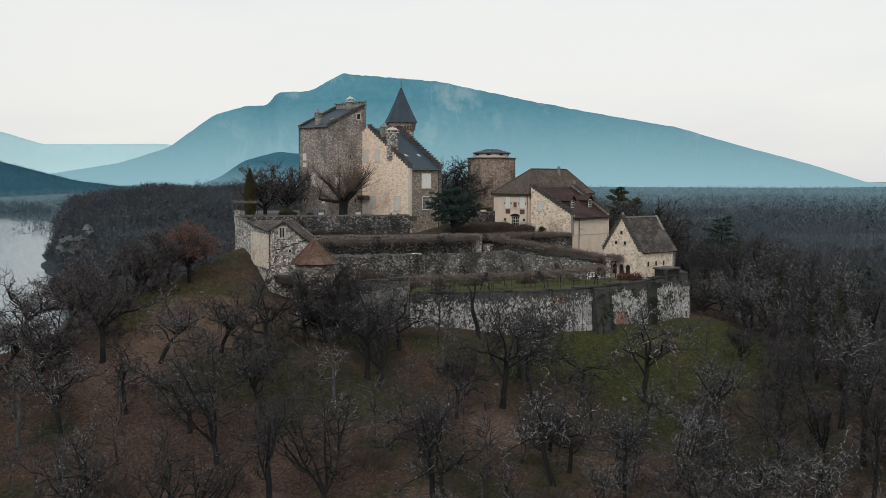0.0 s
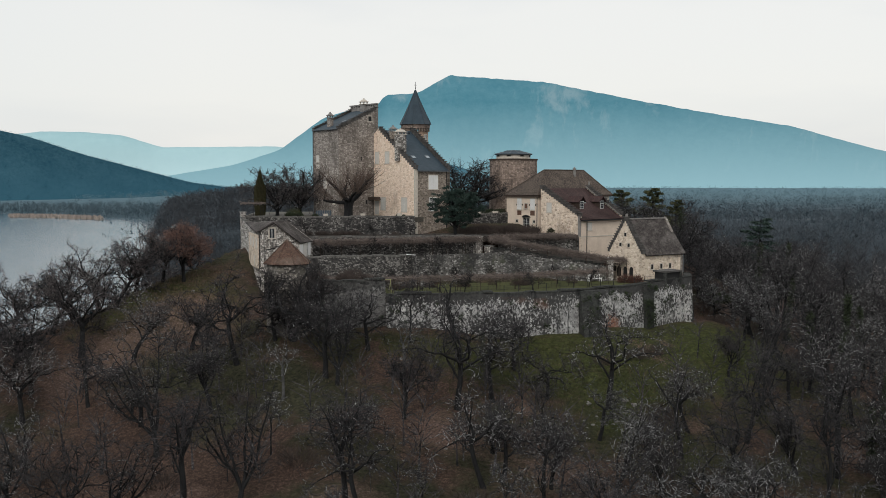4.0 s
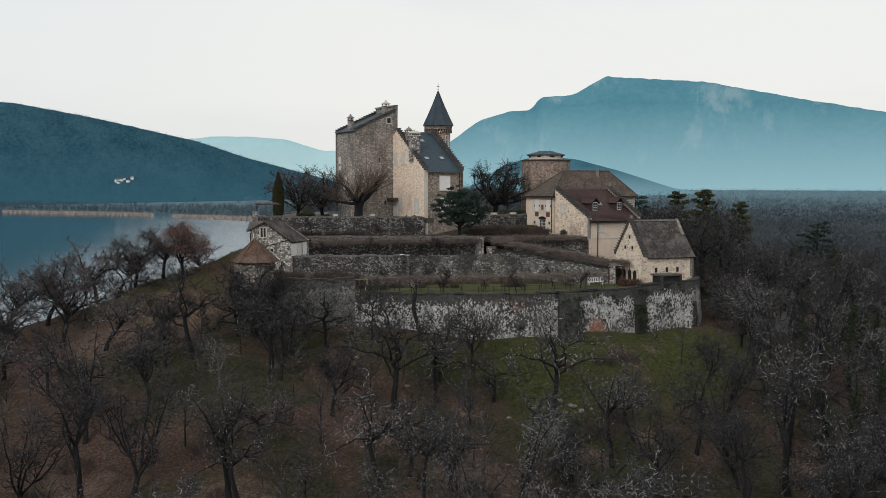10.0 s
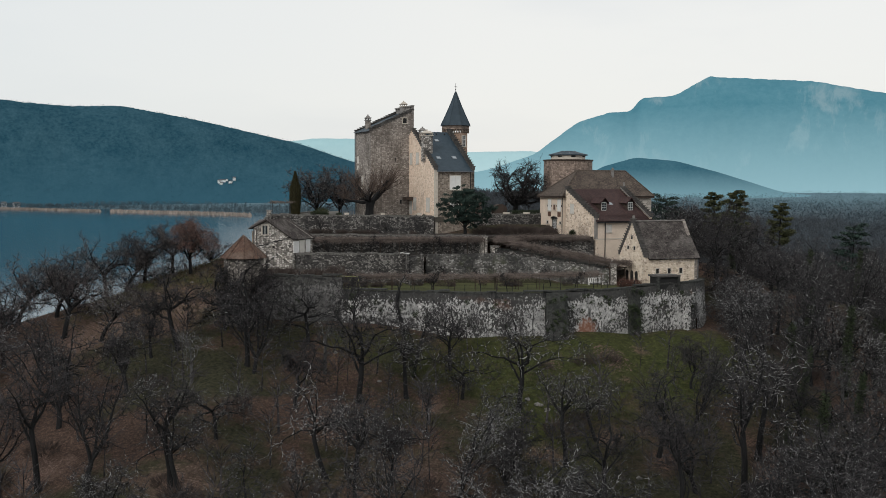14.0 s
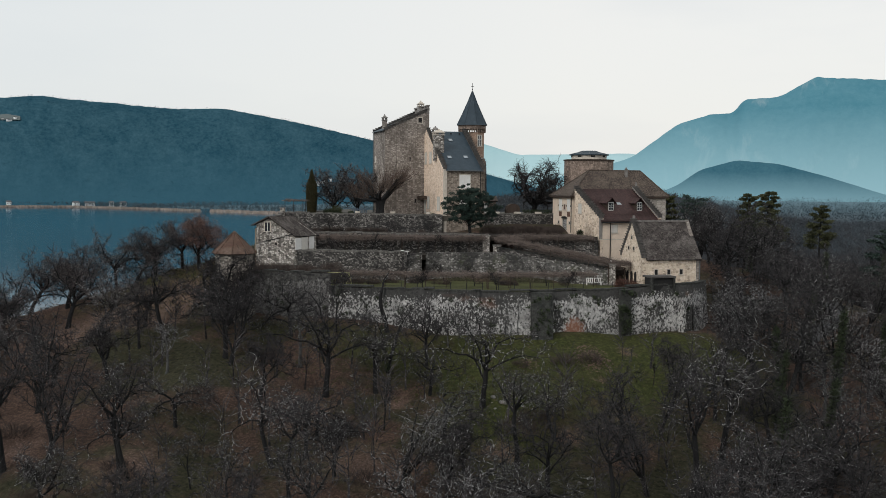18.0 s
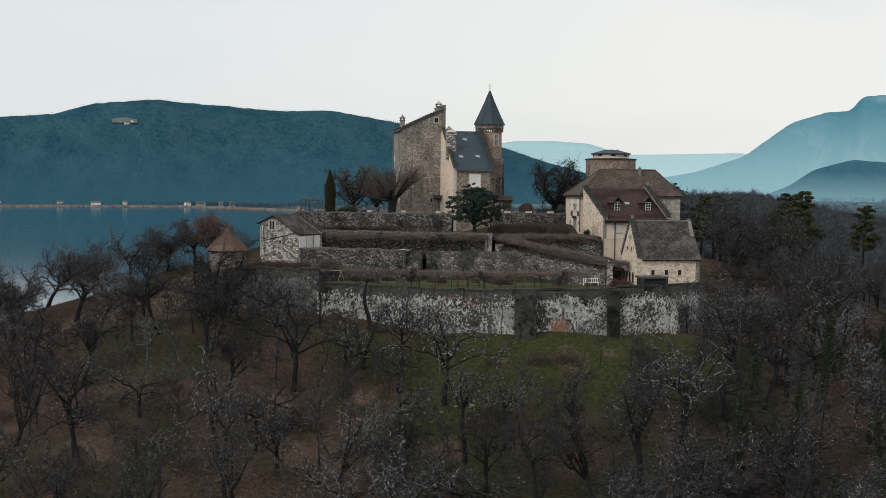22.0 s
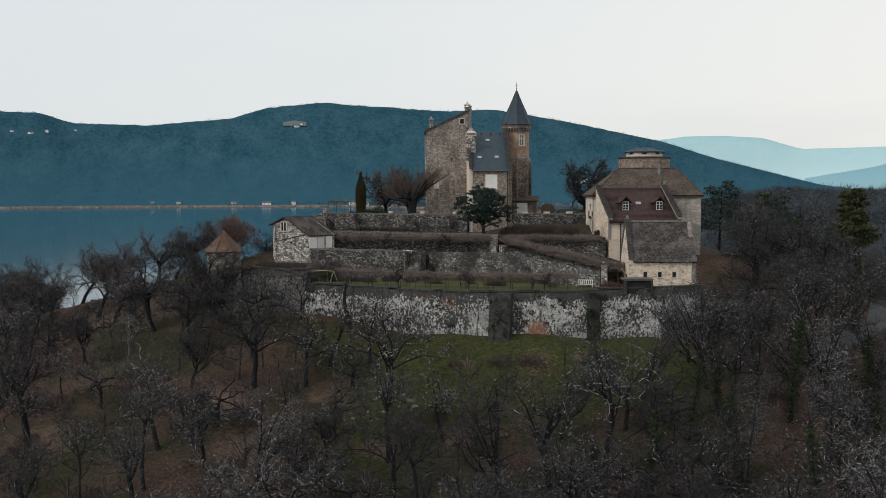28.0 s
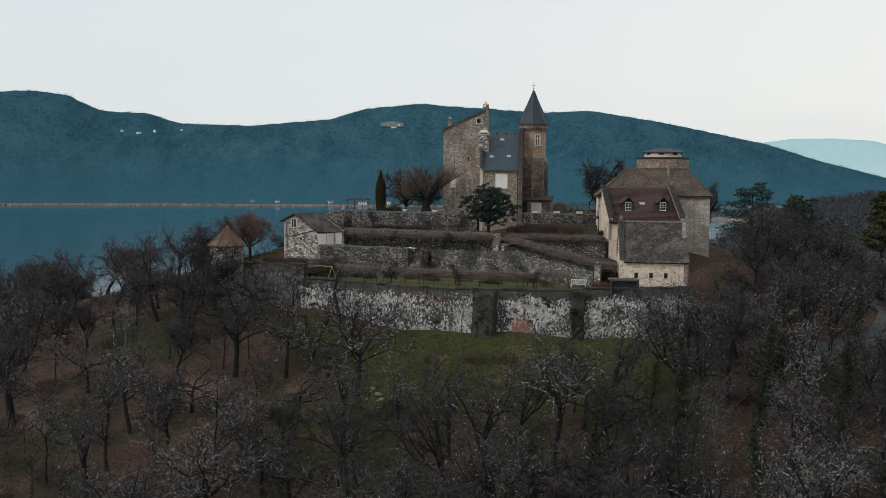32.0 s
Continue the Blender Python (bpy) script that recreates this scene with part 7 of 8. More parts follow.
bench = thing("garden_bench", (14.5, -13.1, -9.75), "white slatted garden bench on the lawn", "bench")
BN = frame_at(14.4, -13.3, -9.75, 12)
boxpart("seat", BN, (0, 2.3, 0, 0.5, 0.4, 0.46), WHITE, bench)
for k in range(8):
    boxpart("back_slat", BN, (0.05 + k * 0.3, 0.15 + k * 0.3, 0.5, 0.55, 0.46, 1.0), WHITE, bench)
boxpart("back_rail", BN, (0, 2.3, 0.48, 0.57, 1.0, 1.08), WHITE, bench)
for x in (0.0, 2.2):
    for y in (0.02, 0.44):
        boxpart("leg", BN, (x, x + 0.09, y, y + 0.08, 0, 0.4), WHITE, bench)

swing = thing("garden_swing", (-22, -25.6, -9.75), "yellowish metal swing frame on the lawn", "swing")
YEL = plain("yellow_paint", (0.24, 0.24, 0.11), (0.34, 0.34, 0.17), 2, 0.6)
for x in (-22.6, -19.6):
    for dy in (-0.9, 0.9):
        pipe(swing, [(x + dy * 0.4, -25.6 + dy, -9.75), (x, -25.6, -7.5)], 0.045, YEL, "leg")
pipe(swing, [(-22.7, -25.6, -7.5), (-19.5, -25.6, -7.5)], 0.05, YEL, "beam")
for x in (-21.6, -20.7):
    pipe(swing, [(x, -25.6, -7.5), (x, -25.6, -9.2)], 0.015, YEL, "rope")
boxpart("seat", frame_at(-21.15, -25.6, -9.25, 0), (-0.5, 0.5, -0.15, 0.15, 0, 0.05), YEL, swing)

tarp = thing("white_sheet", (-14.2, -11.2, -5.15), "white sheet folded over the wall's end", "sheet")
bm = bmesh.new()
TP = frame_at(-14.6, -11.5, -5.18, 10)
for k in range(4):
    z0, z1 = 0.06 * math.sin(k * 1.4), 0.06 * math.sin((k + 1) * 1.4)
    box(bm, TP @ pose(k * 0.36, 0, z0, 0, math.degrees(math.atan2(z0 - z1, 0.36)), 0), 0, 0.38, -0.35, 0.75, 0, 0.05)
box(bm, TP, 1.2, 1.26, -0.3, 0.6, -0.5, 0.05)
part("cloth", bm, WHITE, tarp)

gstair = thing("garden_stair", (-11.8, -12.0, -9.75), "mossy stone steps through the garden wall", "stairs")
ST = frame_at(-12.9, -15.4, -9.75, 8)
for k in range(14):
    boxpart("step", ST, (0, 2.0, k * 0.32, 4.6, k * 0.3, k * 0.3 + 0.3), LICHEN, gstair)
for x in (-0.35, 2.0):
    boxpart("side_wall", ST, (x, x + 0.35, 1.6, 4.7, 0, 4.5), TERRACE, gstair)

def pier(x, y, z0, z1, w, label, deg=10):
    e = thing("stone_pier", (x, y, z0), label, "pier", "garden piers")
    m = frame_at(x, y, 0, deg)
    boxpart("shaft", m, (-w, w, -w, w, z0, z1), CABIN, e)
    boxpart("cap", m, (-w - 0.1, w + 0.1, -w - 0.1, w + 0.1, z1, z1 + 0.14), COPING, e)


pier(-1.6, -5.3, -6.0, -2.9, 0.55, "pale stone gate pier on the garden terrace")
pier(0.2, -5.6, -6.0, -4.4, 0.6, "low stone pier at the head of the ramp")
pier(18.2, -12.2, -9.8, -6.6, 0.45, "stone pier at the foot of the ramp")
pier(-38.2, 5.2, -1.0, 0.9, 0.4, "weathered pier at the terrace corner")

lamp = thing("wall_lamp", (18.0, -12.3, -6.6), "small garden lamp with a white globe", "lamp")
pipe(lamp, [(18.0, -12.0, -6.5), (18.0, -12.0, -6.2)], 0.05, IRON, "stem")
bm = bmesh.new()
turned(bm, Matrix.Translation((18.0, -12.0, -6.2)), [(0.05, 0), (0.13, 0.08), (0.13, 0.2), (0.04, 0.28)], 10)
part("globe", bm, WHITE, lamp)

shed = thing("timber_shed", (19.0, -10.6, -9.8), "open dark timber shelter beside the barn", "shed")
SH = frame_at(17.6, -12.6, -9.8, 20)
for x, y in ((0, 0), (2.6, 0), (0, 2.2), (2.6, 2.2)):
    boxpart("post", SH, (x, x + 0.14, y, y + 0.14, 0, 2.6), WOODDARK, shed)
for k in range(7):
    boxpart("rafter", SH, (k * 0.45, k * 0.45 + 0.08, -0.4, 2.7, 2.6, 2.72), WOODDARK, shed)
boxpart("back", SH, (0, 2.7, 2.3, 2.36, 0, 2.5), WOODDARK, shed)

fence = thing("wire_fence", (-20.5, -29.9, -9.7), "thin dark wire fence along the edge of the lower lawn", "fence")
fline = [(-20.5, -29.6), (-4.5, -29.5), (6.4, -27.4), (13.7, -24.5), (22.0, -20.6)]
for (xa, ya), (xb, yb) in zip(fline, fline[1:]):
    n = max(2, round(math.hypot(xb - xa, yb - ya) / 2.3))
    for k in range(n):
        x, y = xa + (xb - xa) * k / n, ya + (yb - ya) * k / n
        pipe(fence, [(x, y, -9.8), (x, y, -8.2)], 0.045, IRON, "post")
    for h in (-8.3, -8.8, -9.3):
        pipe(fence, [(xa, ya, h), (xb, yb, h)], 0.014, IRON, "wire")

# low things on the castle terrace
for k in range(3):
    pl = thing("stone_planter", (-24.8 + 6.2 * k, 5.4, 0.1), "small pale stone planter on the terrace wall", "planter", "planters")
    bm = bmesh.new()
    box(bm, frame_at(-24.8 + 6.2 * k, 5.0, 0.12, 0), -0.35, 0.35, -0.25, 0.25, 0.1, 0.5, taper=-0.05)
    part("trough", bm, PALESTONE, pl)
for k, (x, y) in enumerate(((-1.0, 8.9), (2.6, 10.0), (6.2, 11.5))):
    pl = thing("stone_block", (x, y, 0.35), "pale block on the courtyard wall", "block", "planters")
    boxpart("block", frame_at(x, y, 0.3, 20), (-0.55, 0.55, -0.2, 0.25, 0.06, 0.4), PALESTONE, pl)
fence = thing("garden_fence", (-25.5, 7.2, 0), "low blue-grey garden fence on the terrace", "fence")
FM = frame_at(-26.2, 7.0, 0, 4)
BLUE = plain("blue_grey_paint", (0.05, 0.075, 0.10), (0.08, 0.11, 0.14), 2, 0.6)
for k in range(9):
    boxpart("paling", FM, (k * 0.3, k * 0.3 + 0.2, 0, 0.04, 0.0, 1.1), BLUE, fence)
boxpart("rail", FM, (0, 2.6, 0.04, 0.08, 0.8, 0.9), BLUE, fence)
well = thing("arched_dovecote", (1.6, 13.5, 0), "small dark arched garden shed behind the courtyard wall", "shed")
bm = bmesh.new()
prism(bm, frame_at(0.6, 13.0, 0, 15), [(0, 0), (2.4, 0), (2.4, 1.1)] + [(1.2 + 1.2 * math.cos(q), 1.1 + 0.95 * math.sin(q)) for q in np.linspace(0.15, math.pi - 0.15, 8)] + [(0, 1.1)], 1.8)
part("body", bm, WOODDARK, well)
hedge_run = thing("clipped_hedge", (4.5, 13.5, 0), "low dark clipped hedge along the courtyard", "hedge")
hl = ([], [])
rh = random.Random(4)
for _ in range(1500):
    u = rh.uniform(0, 1)
    p = Vector((3.6 + 5.4 * u, 11.9 + 2.3 * u, 0)) + Vector((rh.uniform(-0.3, 0.3), rh.uniform(-0.3, 0.3), rh.uniform(0, 1.0)))
    sliver(hl, p, Vector((rh.uniform(-1, 1), rh.uniform(-1, 1), rh.uniform(-0.2, 1))).normalized(), 0.25, 0.1, rh)
raw("foliage", *hl, IVY, hedge_run)

# bare creeper on the stair tower, ivy on walls
cre = ([], [])
rc = random.Random(6)
for _ in range(2600):
    a = radians(rc.uniform(-130, 20))
    z = rc.uniform(0, 9.6) * rc.random() ** 0.3
    r = 2.86 - 0.02 * z
    p = Vector((-6.47 + r * math.cos(a), 20.33 + r * math.sin(a), z))
    sliver(cre, p, Vector((-math.sin(a) * rc.uniform(-0.6, 0.6), math.cos(a) * rc.uniform(-0.6, 0.6), rc.uniform(0.3, 1))).normalized(), rc.uniform(0.4, 1.1), 0.05, rc)
c_ = raw("creeper", *cre, TWIG, stair)
c_["label"] = "leafless creeper covering the lower shaft"


def ivy_on(parent, spots_, seed, mat=IVY, leaves=46, size=0.26, flat=0.25):
    """Ivy that clings to a wall in drifts."""
    rnd = random.Random(seed)
    out = ([], [])
    for x, y, z, r in spots_:
        leafcloud(out, rnd, (x, y, z), r, r * 1.1, int(leaves * r * r) + 20, size)
    o = raw("ivy", *out, mat, parent)
    o["label"] = "drifts of dark ivy"


ri = random.Random(12)
sp_ = []
for (x0, y0), (x1, y1), n in (((-21, -31.4), (-4.5, -31.4), 16), ((-4.5, -31.4), (6.5, -29.3), 10), ((9.5, -28.2), (29, -18.9), 34), ((-32, -31.6), (-21.5, -31.0), 12)):
    for _ in range(n):
        u = ri.random()
        sp_.append((x0 + (x1 - x0) * u, y0 + (y1 - y0) * u - 0.15, ri.uniform(-15, -9.4), ri.uniform(0.15, 0.5)))
for k in range(22):
    sp_.append((8.0 + ri.uniform(-1.3, 1.5), -30.4 + ri.uniform(-0.3, 0.3), ri.uniform(-15, -9.6), ri.uniform(0.2, 0.45)))
for k in range(26):
    sp_.append((19.5 + ri.uniform(-0.7, 0.9), -24.5 + ri.uniform(-0.3, 0.2), ri.uniform(-16, -9.2), ri.uniform(0.3, 0.6)))
ivy_on(rampart, sp_, 13)
ivy_on(rtow, [(15.25 + 4.6 * math.cos(radians(a)), 29.8 + 4.6 * math.sin(radians(a)), z, 0.45) for a, z in ((ri.uniform(-80, -35), ri.uniform(2, 8)) for _ in range(26))], 14, TWIG, 30)

# ---- parked car, its yard and the lane to it ----
LANE = plain("worn_asphalt", (0.045, 0.048, 0.052), (0.085, 0.088, 0.092), 0.8, 0.9)
lane_pts = [Vector((x, y, 0)) for x, y in ((47, -9), (50.5, -3), (53.5, 1.5), (55.6, 5.5), (56.0, 9.5), (54.0, 14.5), (50.5, 20), (47, 28), (44, 36))]
lane = []
for k in range(49):
    q, dq = at_path(lane_pts, k / 48)
    n_ = Vector((-dq.y, dq.x, 0))
    for off in (-1.6, 0, 1.6):
        e_ = q + n_ * off
        lane.append((e_.x, e_.y, float(land(e_.x, e_.y)) + 0.14))
tagged(raw("road", lane, [(3 * k + j, 3 * k + j + 1, 3 * k + j + 4, 3 * k + j + 3) for k in range(48) for j in (0, 1)], LANE), "narrow grey lane bending through the wood", "road", kind="structure")
bm = bmesh.new()
v = [bm.verts.new((x, y, float(land(x, y)) + 0.12)) for x, y in ((36, 34), (46, 38), (48, 47), (40, 49), (34, 43))]
yard = tagged(part("yard", bmesh.new(), GRAVEL), "pale gravel parking place among the trees", "yard", kind="structure")
bm.free()
bm = bmesh.new()
zc = float(land(40, 42)) + 0.35
box(bm, frame_at(40, 41.5, 0, 25), -6, 7, -5, 6, zc - 1.6, zc)
bm.to_mesh(yard.data)
bm.free()
car = thing("parked_car", (39.5, 41.0, zc), "white hatchback parked on the gravel among trees", "car")
CM = frame_at(38.6, 40.6, zc, 18)
bm = bmesh.new()
prism(bm, CM @ pose(0, -0.85, 0), [(0, 0.3), (4.1, 0.3), (4.15, 0.75), (3.2, 0.95), (2.6, 1.42), (0.6, 1.46), (0.05, 0.95)], 1.7)
body = part("body", bm, CARPAINT, car)
bm = bmesh.new()
prism(bm, CM @ pose(0, -0.87, 0), [(0.35, 0.95), (2.95, 0.95), (2.5, 1.36), (0.65, 1.38)], 1.74)
part("side_glass", bm, GLASS, body)
bm = bmesh.new()
box(bm, CM @ pose(0.3, 0, 1.2, 0, -48, 0), -0.3, 0.3, -0.72, 0.72, -0.02, 0.06)
part("rear_glass", bm, GLASS, body)
for x in (0.75, 3.3):
    for y in (-0.82, 0.82):
        bm = bmesh.new()
        turned(bm, CM @ pose(x, y - 0.1, 0.31, -90, 0, 0), [(0.31, 0), (0.31, 0.2)], 14)
        wh = part("wheel", bm, IRON, car)
        bm = bmesh.new()
        turned(bm, CM @ pose(x, y - 0.12, 0.31, -90, 0, 0), [(0.18, 0), (0.18, 0.24)], 10)
        part("rim", bm, ZINC, wh)
for y in (-0.6, 0.6):
    boxpart("headlight", CM, (4.08, 4.17, y - 0.18, y + 0.18, 0.6, 0.75), GLASS, car)

# ---- rubble and rocks on the slope ----
def boulder(seed, r):
    rnd = random.Random(seed)
    bm = bmesh.new()
    bmesh.ops.create_icosphere(bm, subdivisions=2, radius=r)
    for q in bm.verts:
        q.co *= 1 + 0.35 * noise.noise(q.co * (1.3 / r) + Vector((seed, 0, 0)))
        q.co.z *= 0.65
    e = thing("boulder", (0, 0, 0), "pale limestone boulder lying on the slope", "rock", "boulders")
    part("stone", bm, ROCK, e)
    return e


rocks = [boulder(k, 0.6) for k in range(3)]
for k, r in enumerate(rocks):
    stand(r, 3.0 + k * 1.1, -49.5 - k * 0.8, 30 * k, 0.6)
rr_ = random.Random(21)
for _ in range(30):
    cx_, cy_, s_ = rr_.choice(((3, -50, 2.2), (-1, -53, 2.2), (3, -50, 2.2), (-49, -16, 5), (-20, -52, 20), (10, -62, 8)))
    plant(rr_.choice(rocks), cx_ + rr_.gauss(0, s_), cy_ + rr_.gauss(0, s_ * 0.6), rr_.uniform(0, 360), rr_.uniform(0.15, 0.55))
DEBRIS = plain("pink_rubble", (0.06, 0.04, 0.033), (0.19, 0.125, 0.105), 1.5, 0.95, bump=0.8)


def rubble(name, cx, cy, rx, ry, n, seed, label):
    rnd = random.Random(seed)
    out = ([], [])
    for _ in range(n):
        a, u = rnd.uniform(0, 2 * math.pi), rnd.random() ** 0.7
        x, y = cx + rx * u * math.cos(a), cy + ry * u * math.sin(a)
        s = rnd.uniform(0.08, 0.24)
        z = float(land(x, y)) - 0.02
        i = len(out[0])
        q = [(x + s * math.cos(k * 1.57 + a), y + s * math.sin(k * 1.57 + a), z) for k in range(4)]
        out[0].extend(q + [(x + rnd.gauss(0, 0.03), y, z + s * 0.35)])
        out[1].extend([(i, i + 1, i + 4), (i + 1, i + 2, i + 4), (i + 2, i + 3, i + 4), (i + 3, i, i + 4)])
    return tagged(raw(name, *out, DEBRIS), label, "rubble", kind="stuff")


rubble("rubble_spill", 15.0, -34.5, 2.6, 4.0, 420, 1, "pinkish broken rubble spilled below the rampart")
rubble("rubble_heap", -42.6, -21.5, 2.6, 2.8, 600, 2, "pinkish rubble heap on the grassy western slope")
rubble("rubble_patch", 6.7, -39.0, 1.3, 2.2, 140, 3, "scattered broken stones in the grass")

crag = thing("limestone_crag", (-60.0, 398.0, -26.0), "pale grey limestone crag in the woods above the lake", "cliff")
rk = random.Random(85)
for k in range(30):
    bm = bmesh.new()
    bmesh.ops.create_icosphere(bm, subdivisions=2, radius=1.0)
    u, v = rk.uniform(-1, 1), rk.uniform(0, 1)
    c = Vector((-60.0 + 10 * u + rk.gauss(0, 1.5), 394.0 + 6 * u + rk.gauss(0, 2), -31.0 + 12 * v * (1 - 0.5 * abs(u))))
    sx, sy, sz = rk.uniform(1.6, 3.4), rk.uniform(1.4, 2.4), rk.uniform(1.4, 2.8)
    for q in bm.verts:
        n_ = 1 + rk.uniform(-0.42, 0.38)
        q.co = c + Vector((q.co.x * sx * n_, q.co.y * sy * n_, q.co.z * sz * n_))
    part("rock", bm, CRAG, crag)

# ---- far shore ----
# haze put into the house colours: roofs greyed, walls slightly blue
FARWALL = plain("far_white_wall", (0.62, 0.66, 0.67), (0.76, 0.79, 0.79), 0.2, 0.9, bump=0)
FARROOF = plain("hazed_tile_roof", (0.085, 0.085, 0.092), (0.12, 0.12, 0.125), 0.2, 0.9, bump=0)


def cottage(w, d, h, label):
    e = thing("lakeside_house", (0, 0, 0), label, "house", "houses across the lake")
    boxpart("wall", I4, (-w / 2, w / 2, -d / 2, d / 2, -3, h), FARWALL, e)
    for sgn, nm in ((1, "roof"), (-1, "roof")):
        bm = bmesh.new()
        slab(bm, [(-w / 2 - 0.6, -sgn * (d / 2 + 0.6), h - 0.2), (w / 2 + 0.6, -sgn * (d / 2 + 0.6), h - 0.2), (w / 2 + 0.6, 0, h + d * 0.32), (-w / 2 - 0.6, 0, h + d * 0.32)], 0.3)
        part(nm, bm, FARROOF, e)
    for x in (-w / 4, w / 4):
        boxpart("window", I4, (x - 0.8, x + 0.8, -d / 2 - 0.06, -d / 2, h * 0.35, h * 0.75), DARK, e)
    return e


homes = [cottage(14, 10, 7, "white lakeside house with a brown roof"), cottage(22, 11, 6, "long pale lakeside building"), cottage(10, 9, 8, "small white house among trees by the lake")]
eye0 = Vector((10.0, -160.0, 5.2))


def along(bearing, dist, drop=None, elev=None):
    a = radians(bearing)
    z = LAKE + 3.2 if elev is None else eye0.z + dist * math.tan(radians(elev))
    return eye0.x - math.sin(a) * dist, eye0.y + math.cos(a) * dist, z


shore_homes = [(52.3, 2590, 1), (50.2, 2580, 0), (46.0, 2570, 2), (42.2, 2570, 0), (36.6, 2560, 2), (33.6, 2560, 0), (31.8, 2555, 1), (30.3, 2555, 2), (27.0, 2545, 0), (26.3, 2540, 1), (25.2, 2535, 2), (24.6, 2530, 0), (44.5, 2570, 1), (38.0, 2565, 2)]
for k, (b_, d_, t_) in enumerate(shore_homes):
    x, y, z = along(b_, d_)
    if k < 3:
        stand(homes[(1, 0, 2)[k]], x, y, b_, 1.0, z)
    else:
        plant(homes[t_], x, y, b_ + 12 * (k % 3), 1.0, z)

# hillside hamlets, set on the slope of the hill across the lake
hill_ob = bpy.data.objects["backdrop_lake_hill"]


def on_hill(bearing, elev):
    """Where a sight line from above the wood meets the far hill's slope."""
    a, e_ = radians(bearing), radians(elev)
    d_ = Vector((-math.sin(a) * math.cos(e_), math.cos(a) * math.cos(e_), math.sin(e_)))
    ok, loc, _n, _i = hill_ob.ray_cast(Vector((18.0, -163.0, 5.0)), d_)
    return loc if ok else None


for k, (b_, e_) in enumerate(((30.6, 3.25), (30.3, 3.2), (30.0, 3.28), (13.9, 0.22), (14.1, 0.16), (14.3, 0.1), (14.2, 0.02), (13.7, 0.1), (13.5, 0.26), (45.2, 2.75), (44.3, 2.66), (43.5, 2.75), (42.1, 2.85))):
    loc = on_hill(b_, e_)
    if loc is not None:
        plant(homes[k % 3], loc.x, loc.y, b_ + 25 * (k % 4), 0.5 + 0.12 * (k % 3), loc.z + 0.5)

REED = plain("dry_reed", (0.27, 0.225, 0.195), (0.38, 0.325, 0.285), 0.05, 0.95, bump=0)


def reed_bed(name, rows, width, seed, label):
    """Reeds standing along the water's edge, thick with stems at the front."""
    rnd = random.Random(seed)
    out = ([], [])
    for (b0, d0), (b1, d1) in zip(rows, rows[1:]):
        n = int(abs(b1 - b0) * 180)
        for _ in range(n):
            u = rnd.random()
            x, y, z = along(b0 + (b1 - b0) * u, d0 + (d1 - d0) * u + rnd.uniform(0, width))
            sliver(out, Vector((x, y, LAKE - 0.3)), Vector((rnd.gauss(0, 0.1), rnd.gauss(0, 0.1), 1)).normalized(), rnd.uniform(3.5, 6.0), 5.0, rnd)
    return tagged(raw(name, *out, REED), label, "reeds", kind="stuff")


reed_bed("reed_bed", [(20, 2080), (17.5, 1960), (15.2, 1900), (12.6, 1760)], 120, 1, "beige reeds along the far shore")
reed_bed("reed_bed_near", [(11.6, 1700), (9.5, 1640), (7.2, 1540)], 90, 2, "beige reeds on a low spit in the lake")
reed_bed("shore_reeds", [(60, 2490), (44, 2490), (34, 2490), (27, 2470), (20.5, 2120)], 20, 3, "thin pale line of reeds below the hill")

# woods on the far shore, behind the reeds
def shore_place(rnd):
    b_ = rnd.uniform(4, 56)
    d_ = float(np.interp(b_, [4, 8, 12.5, 17.5, 21, 27, 56], [1500, 1620, 1820, 2040, 2180, 2520, 2590]))
    x, y, z = along(b_, d_ + 30 + 420 * rnd.random() ** 1.5 * (1.0 if b_ < 22 else 0.3))
    return x, y, max(float(land(x, y)), LAKE + 0.5)


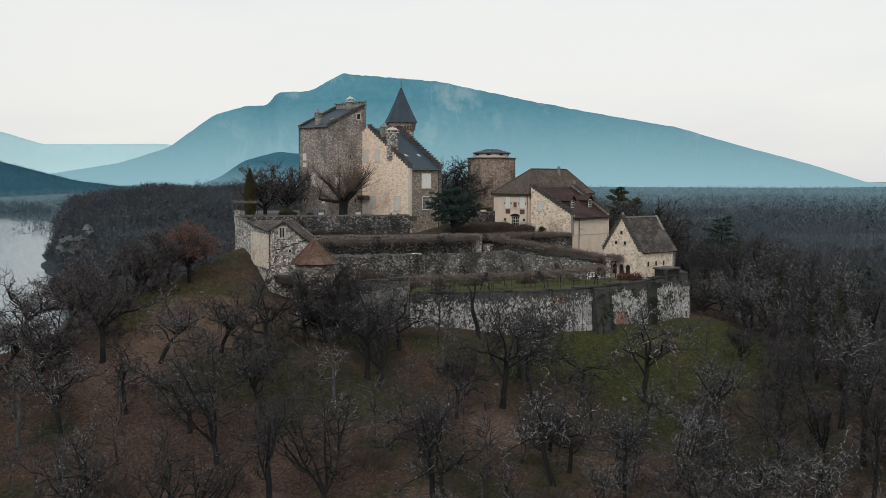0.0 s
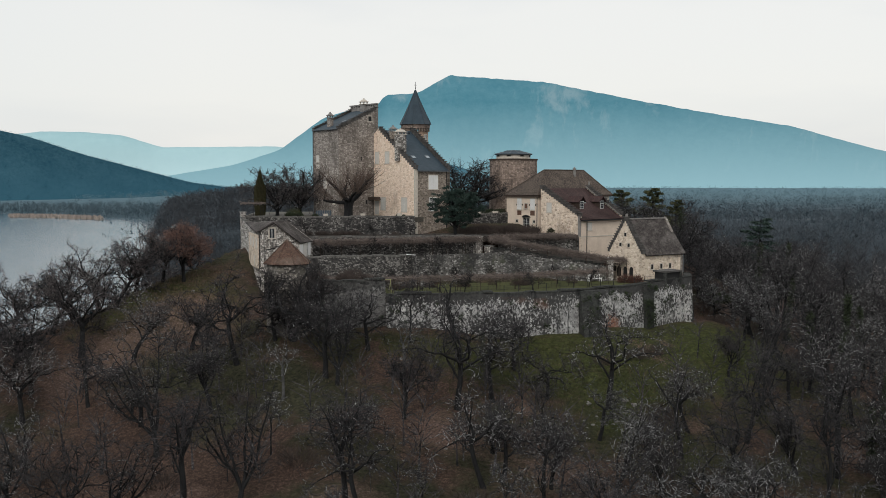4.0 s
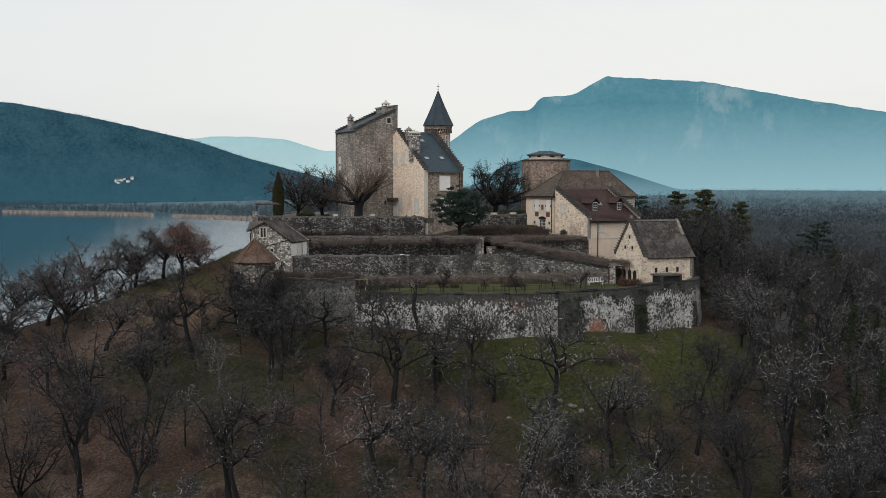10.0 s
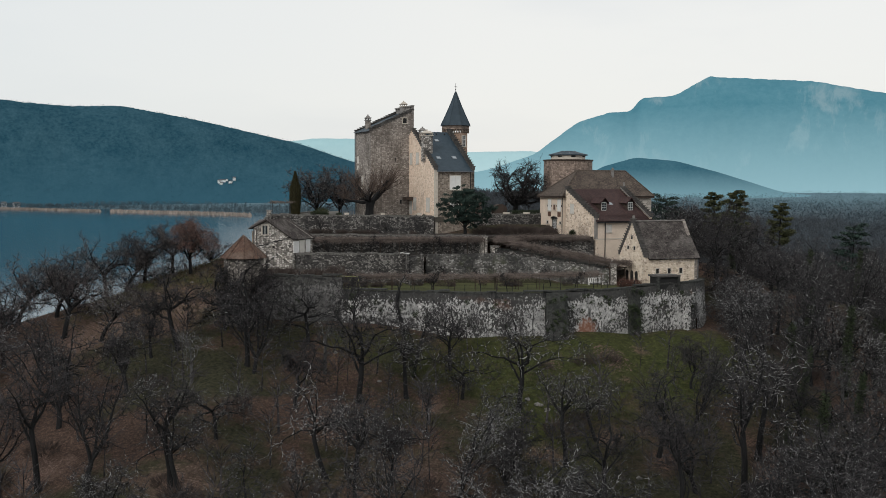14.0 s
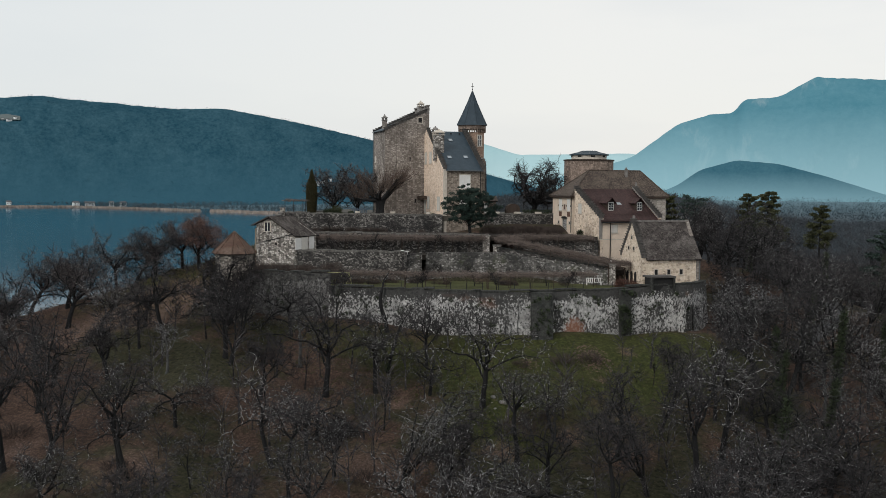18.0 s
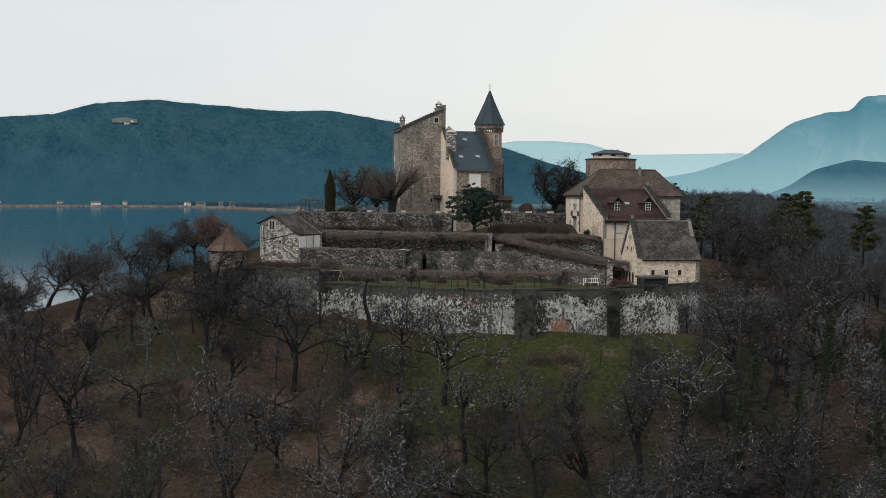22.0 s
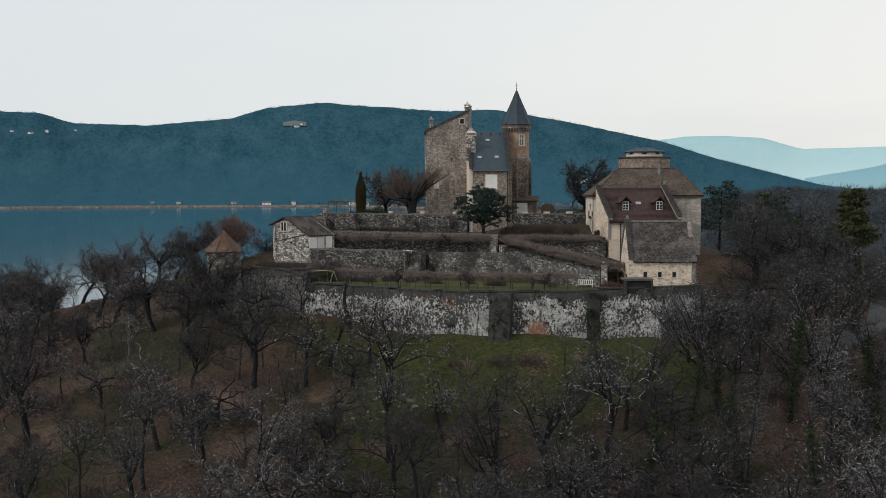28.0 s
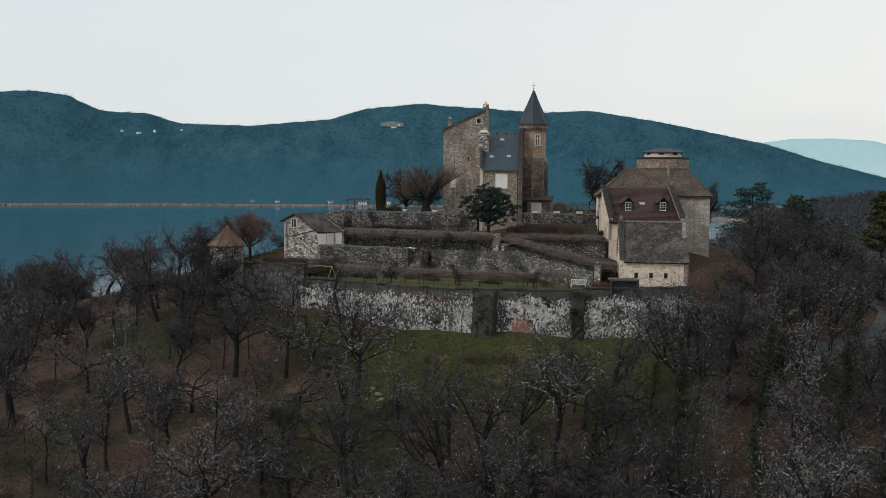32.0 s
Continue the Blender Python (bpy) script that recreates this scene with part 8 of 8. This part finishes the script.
sp2 = random.Random(78)
low_woods = [shore_place(sp2) for _ in range(5200)]
# shore haze sits in these blue tones
crowns("shore_thickets", low_woods, 11, 9, tufted("hazed_shore_wood", (0.035, 0.066, 0.084), (0.10, 0.135, 0.152), 0.012), "blue-brown thickets and poplars on the low far shore", 79)
hv = np.empty(len(hill_ob.data.vertices) * 3)
hill_ob.data.vertices.foreach_get("co", hv)
hv = hv.reshape(39, -1, 3)
gh = np.random.default_rng(80)
ju, iu = gh.uniform(0, 35.98, 20000), gh.uniform(0, hv.shape[1] - 1.01, 20000)
j0, i0 = ju.astype(int), iu.astype(int)
fj, fi = (ju - j0)[:, None], (iu - i0)[:, None]
hp = (hv[j0, i0] * (1 - fi) + hv[j0, i0 + 1] * fi) * (1 - fj) + (hv[j0 + 1, i0] * (1 - fi) + hv[j0 + 1, i0 + 1] * fi) * fj
hb = np.degrees(np.arctan2(-(hp[:, 0] - 18), hp[:, 1] + 163))
he = np.degrees(np.arctan2(hp[:, 2] - 5, np.hypot(hp[:, 0] - 18, hp[:, 1] + 163)))
clear = (np.abs(hb - 30.4) < 0.75) & (np.abs(he - 3.38) < 0.2)
# woods take the hill's haze-blue colour
crowns("hill_woods", hp[~clear] - np.array([0, 0, 4.5]), 9.0, 9, tufted("hazed_hill_wood", (0.009, 0.045, 0.075), (0.052, 0.124, 0.168), 0.005), "dark blue-green woods covering the hill across the lake", 81)
# field tone blued by haze, in its base colour
FIELD = plain("hazed_field", (0.085, 0.11, 0.115), (0.125, 0.145, 0.145), 0.05, 0.95, bump=0)
fpts = [[on_hill(29.75 + 1.3 * i / 10, 3.22 + (0.30 - 0.10 * abs(i - 5) / 5) * j / 5) for i in range(11)] for j in range(6)]
if all(q is not None for row in fpts for q in row):
    fm = bmesh.new()
    fv = [[fm.verts.new(q + Vector((0, -2, 2.5))) for q in row] for row in fpts]
    for j in range(5):
        for i in range(10):
            fm.faces.new((fv[j][i], fv[j + 1][i], fv[j + 1][i + 1], fv[j][i + 1]))
    tagged(part("field", fm, FIELD), "pale brown field in a clearing high on the wooded hill", "field", kind="structure")

# hazy blue painted into the far shore's twigs
SHORETWIG = plain("hazed_shore_tree", (0.030, 0.058, 0.078), (0.075, 0.105, 0.125), 0.006, 0.95, bump=0)
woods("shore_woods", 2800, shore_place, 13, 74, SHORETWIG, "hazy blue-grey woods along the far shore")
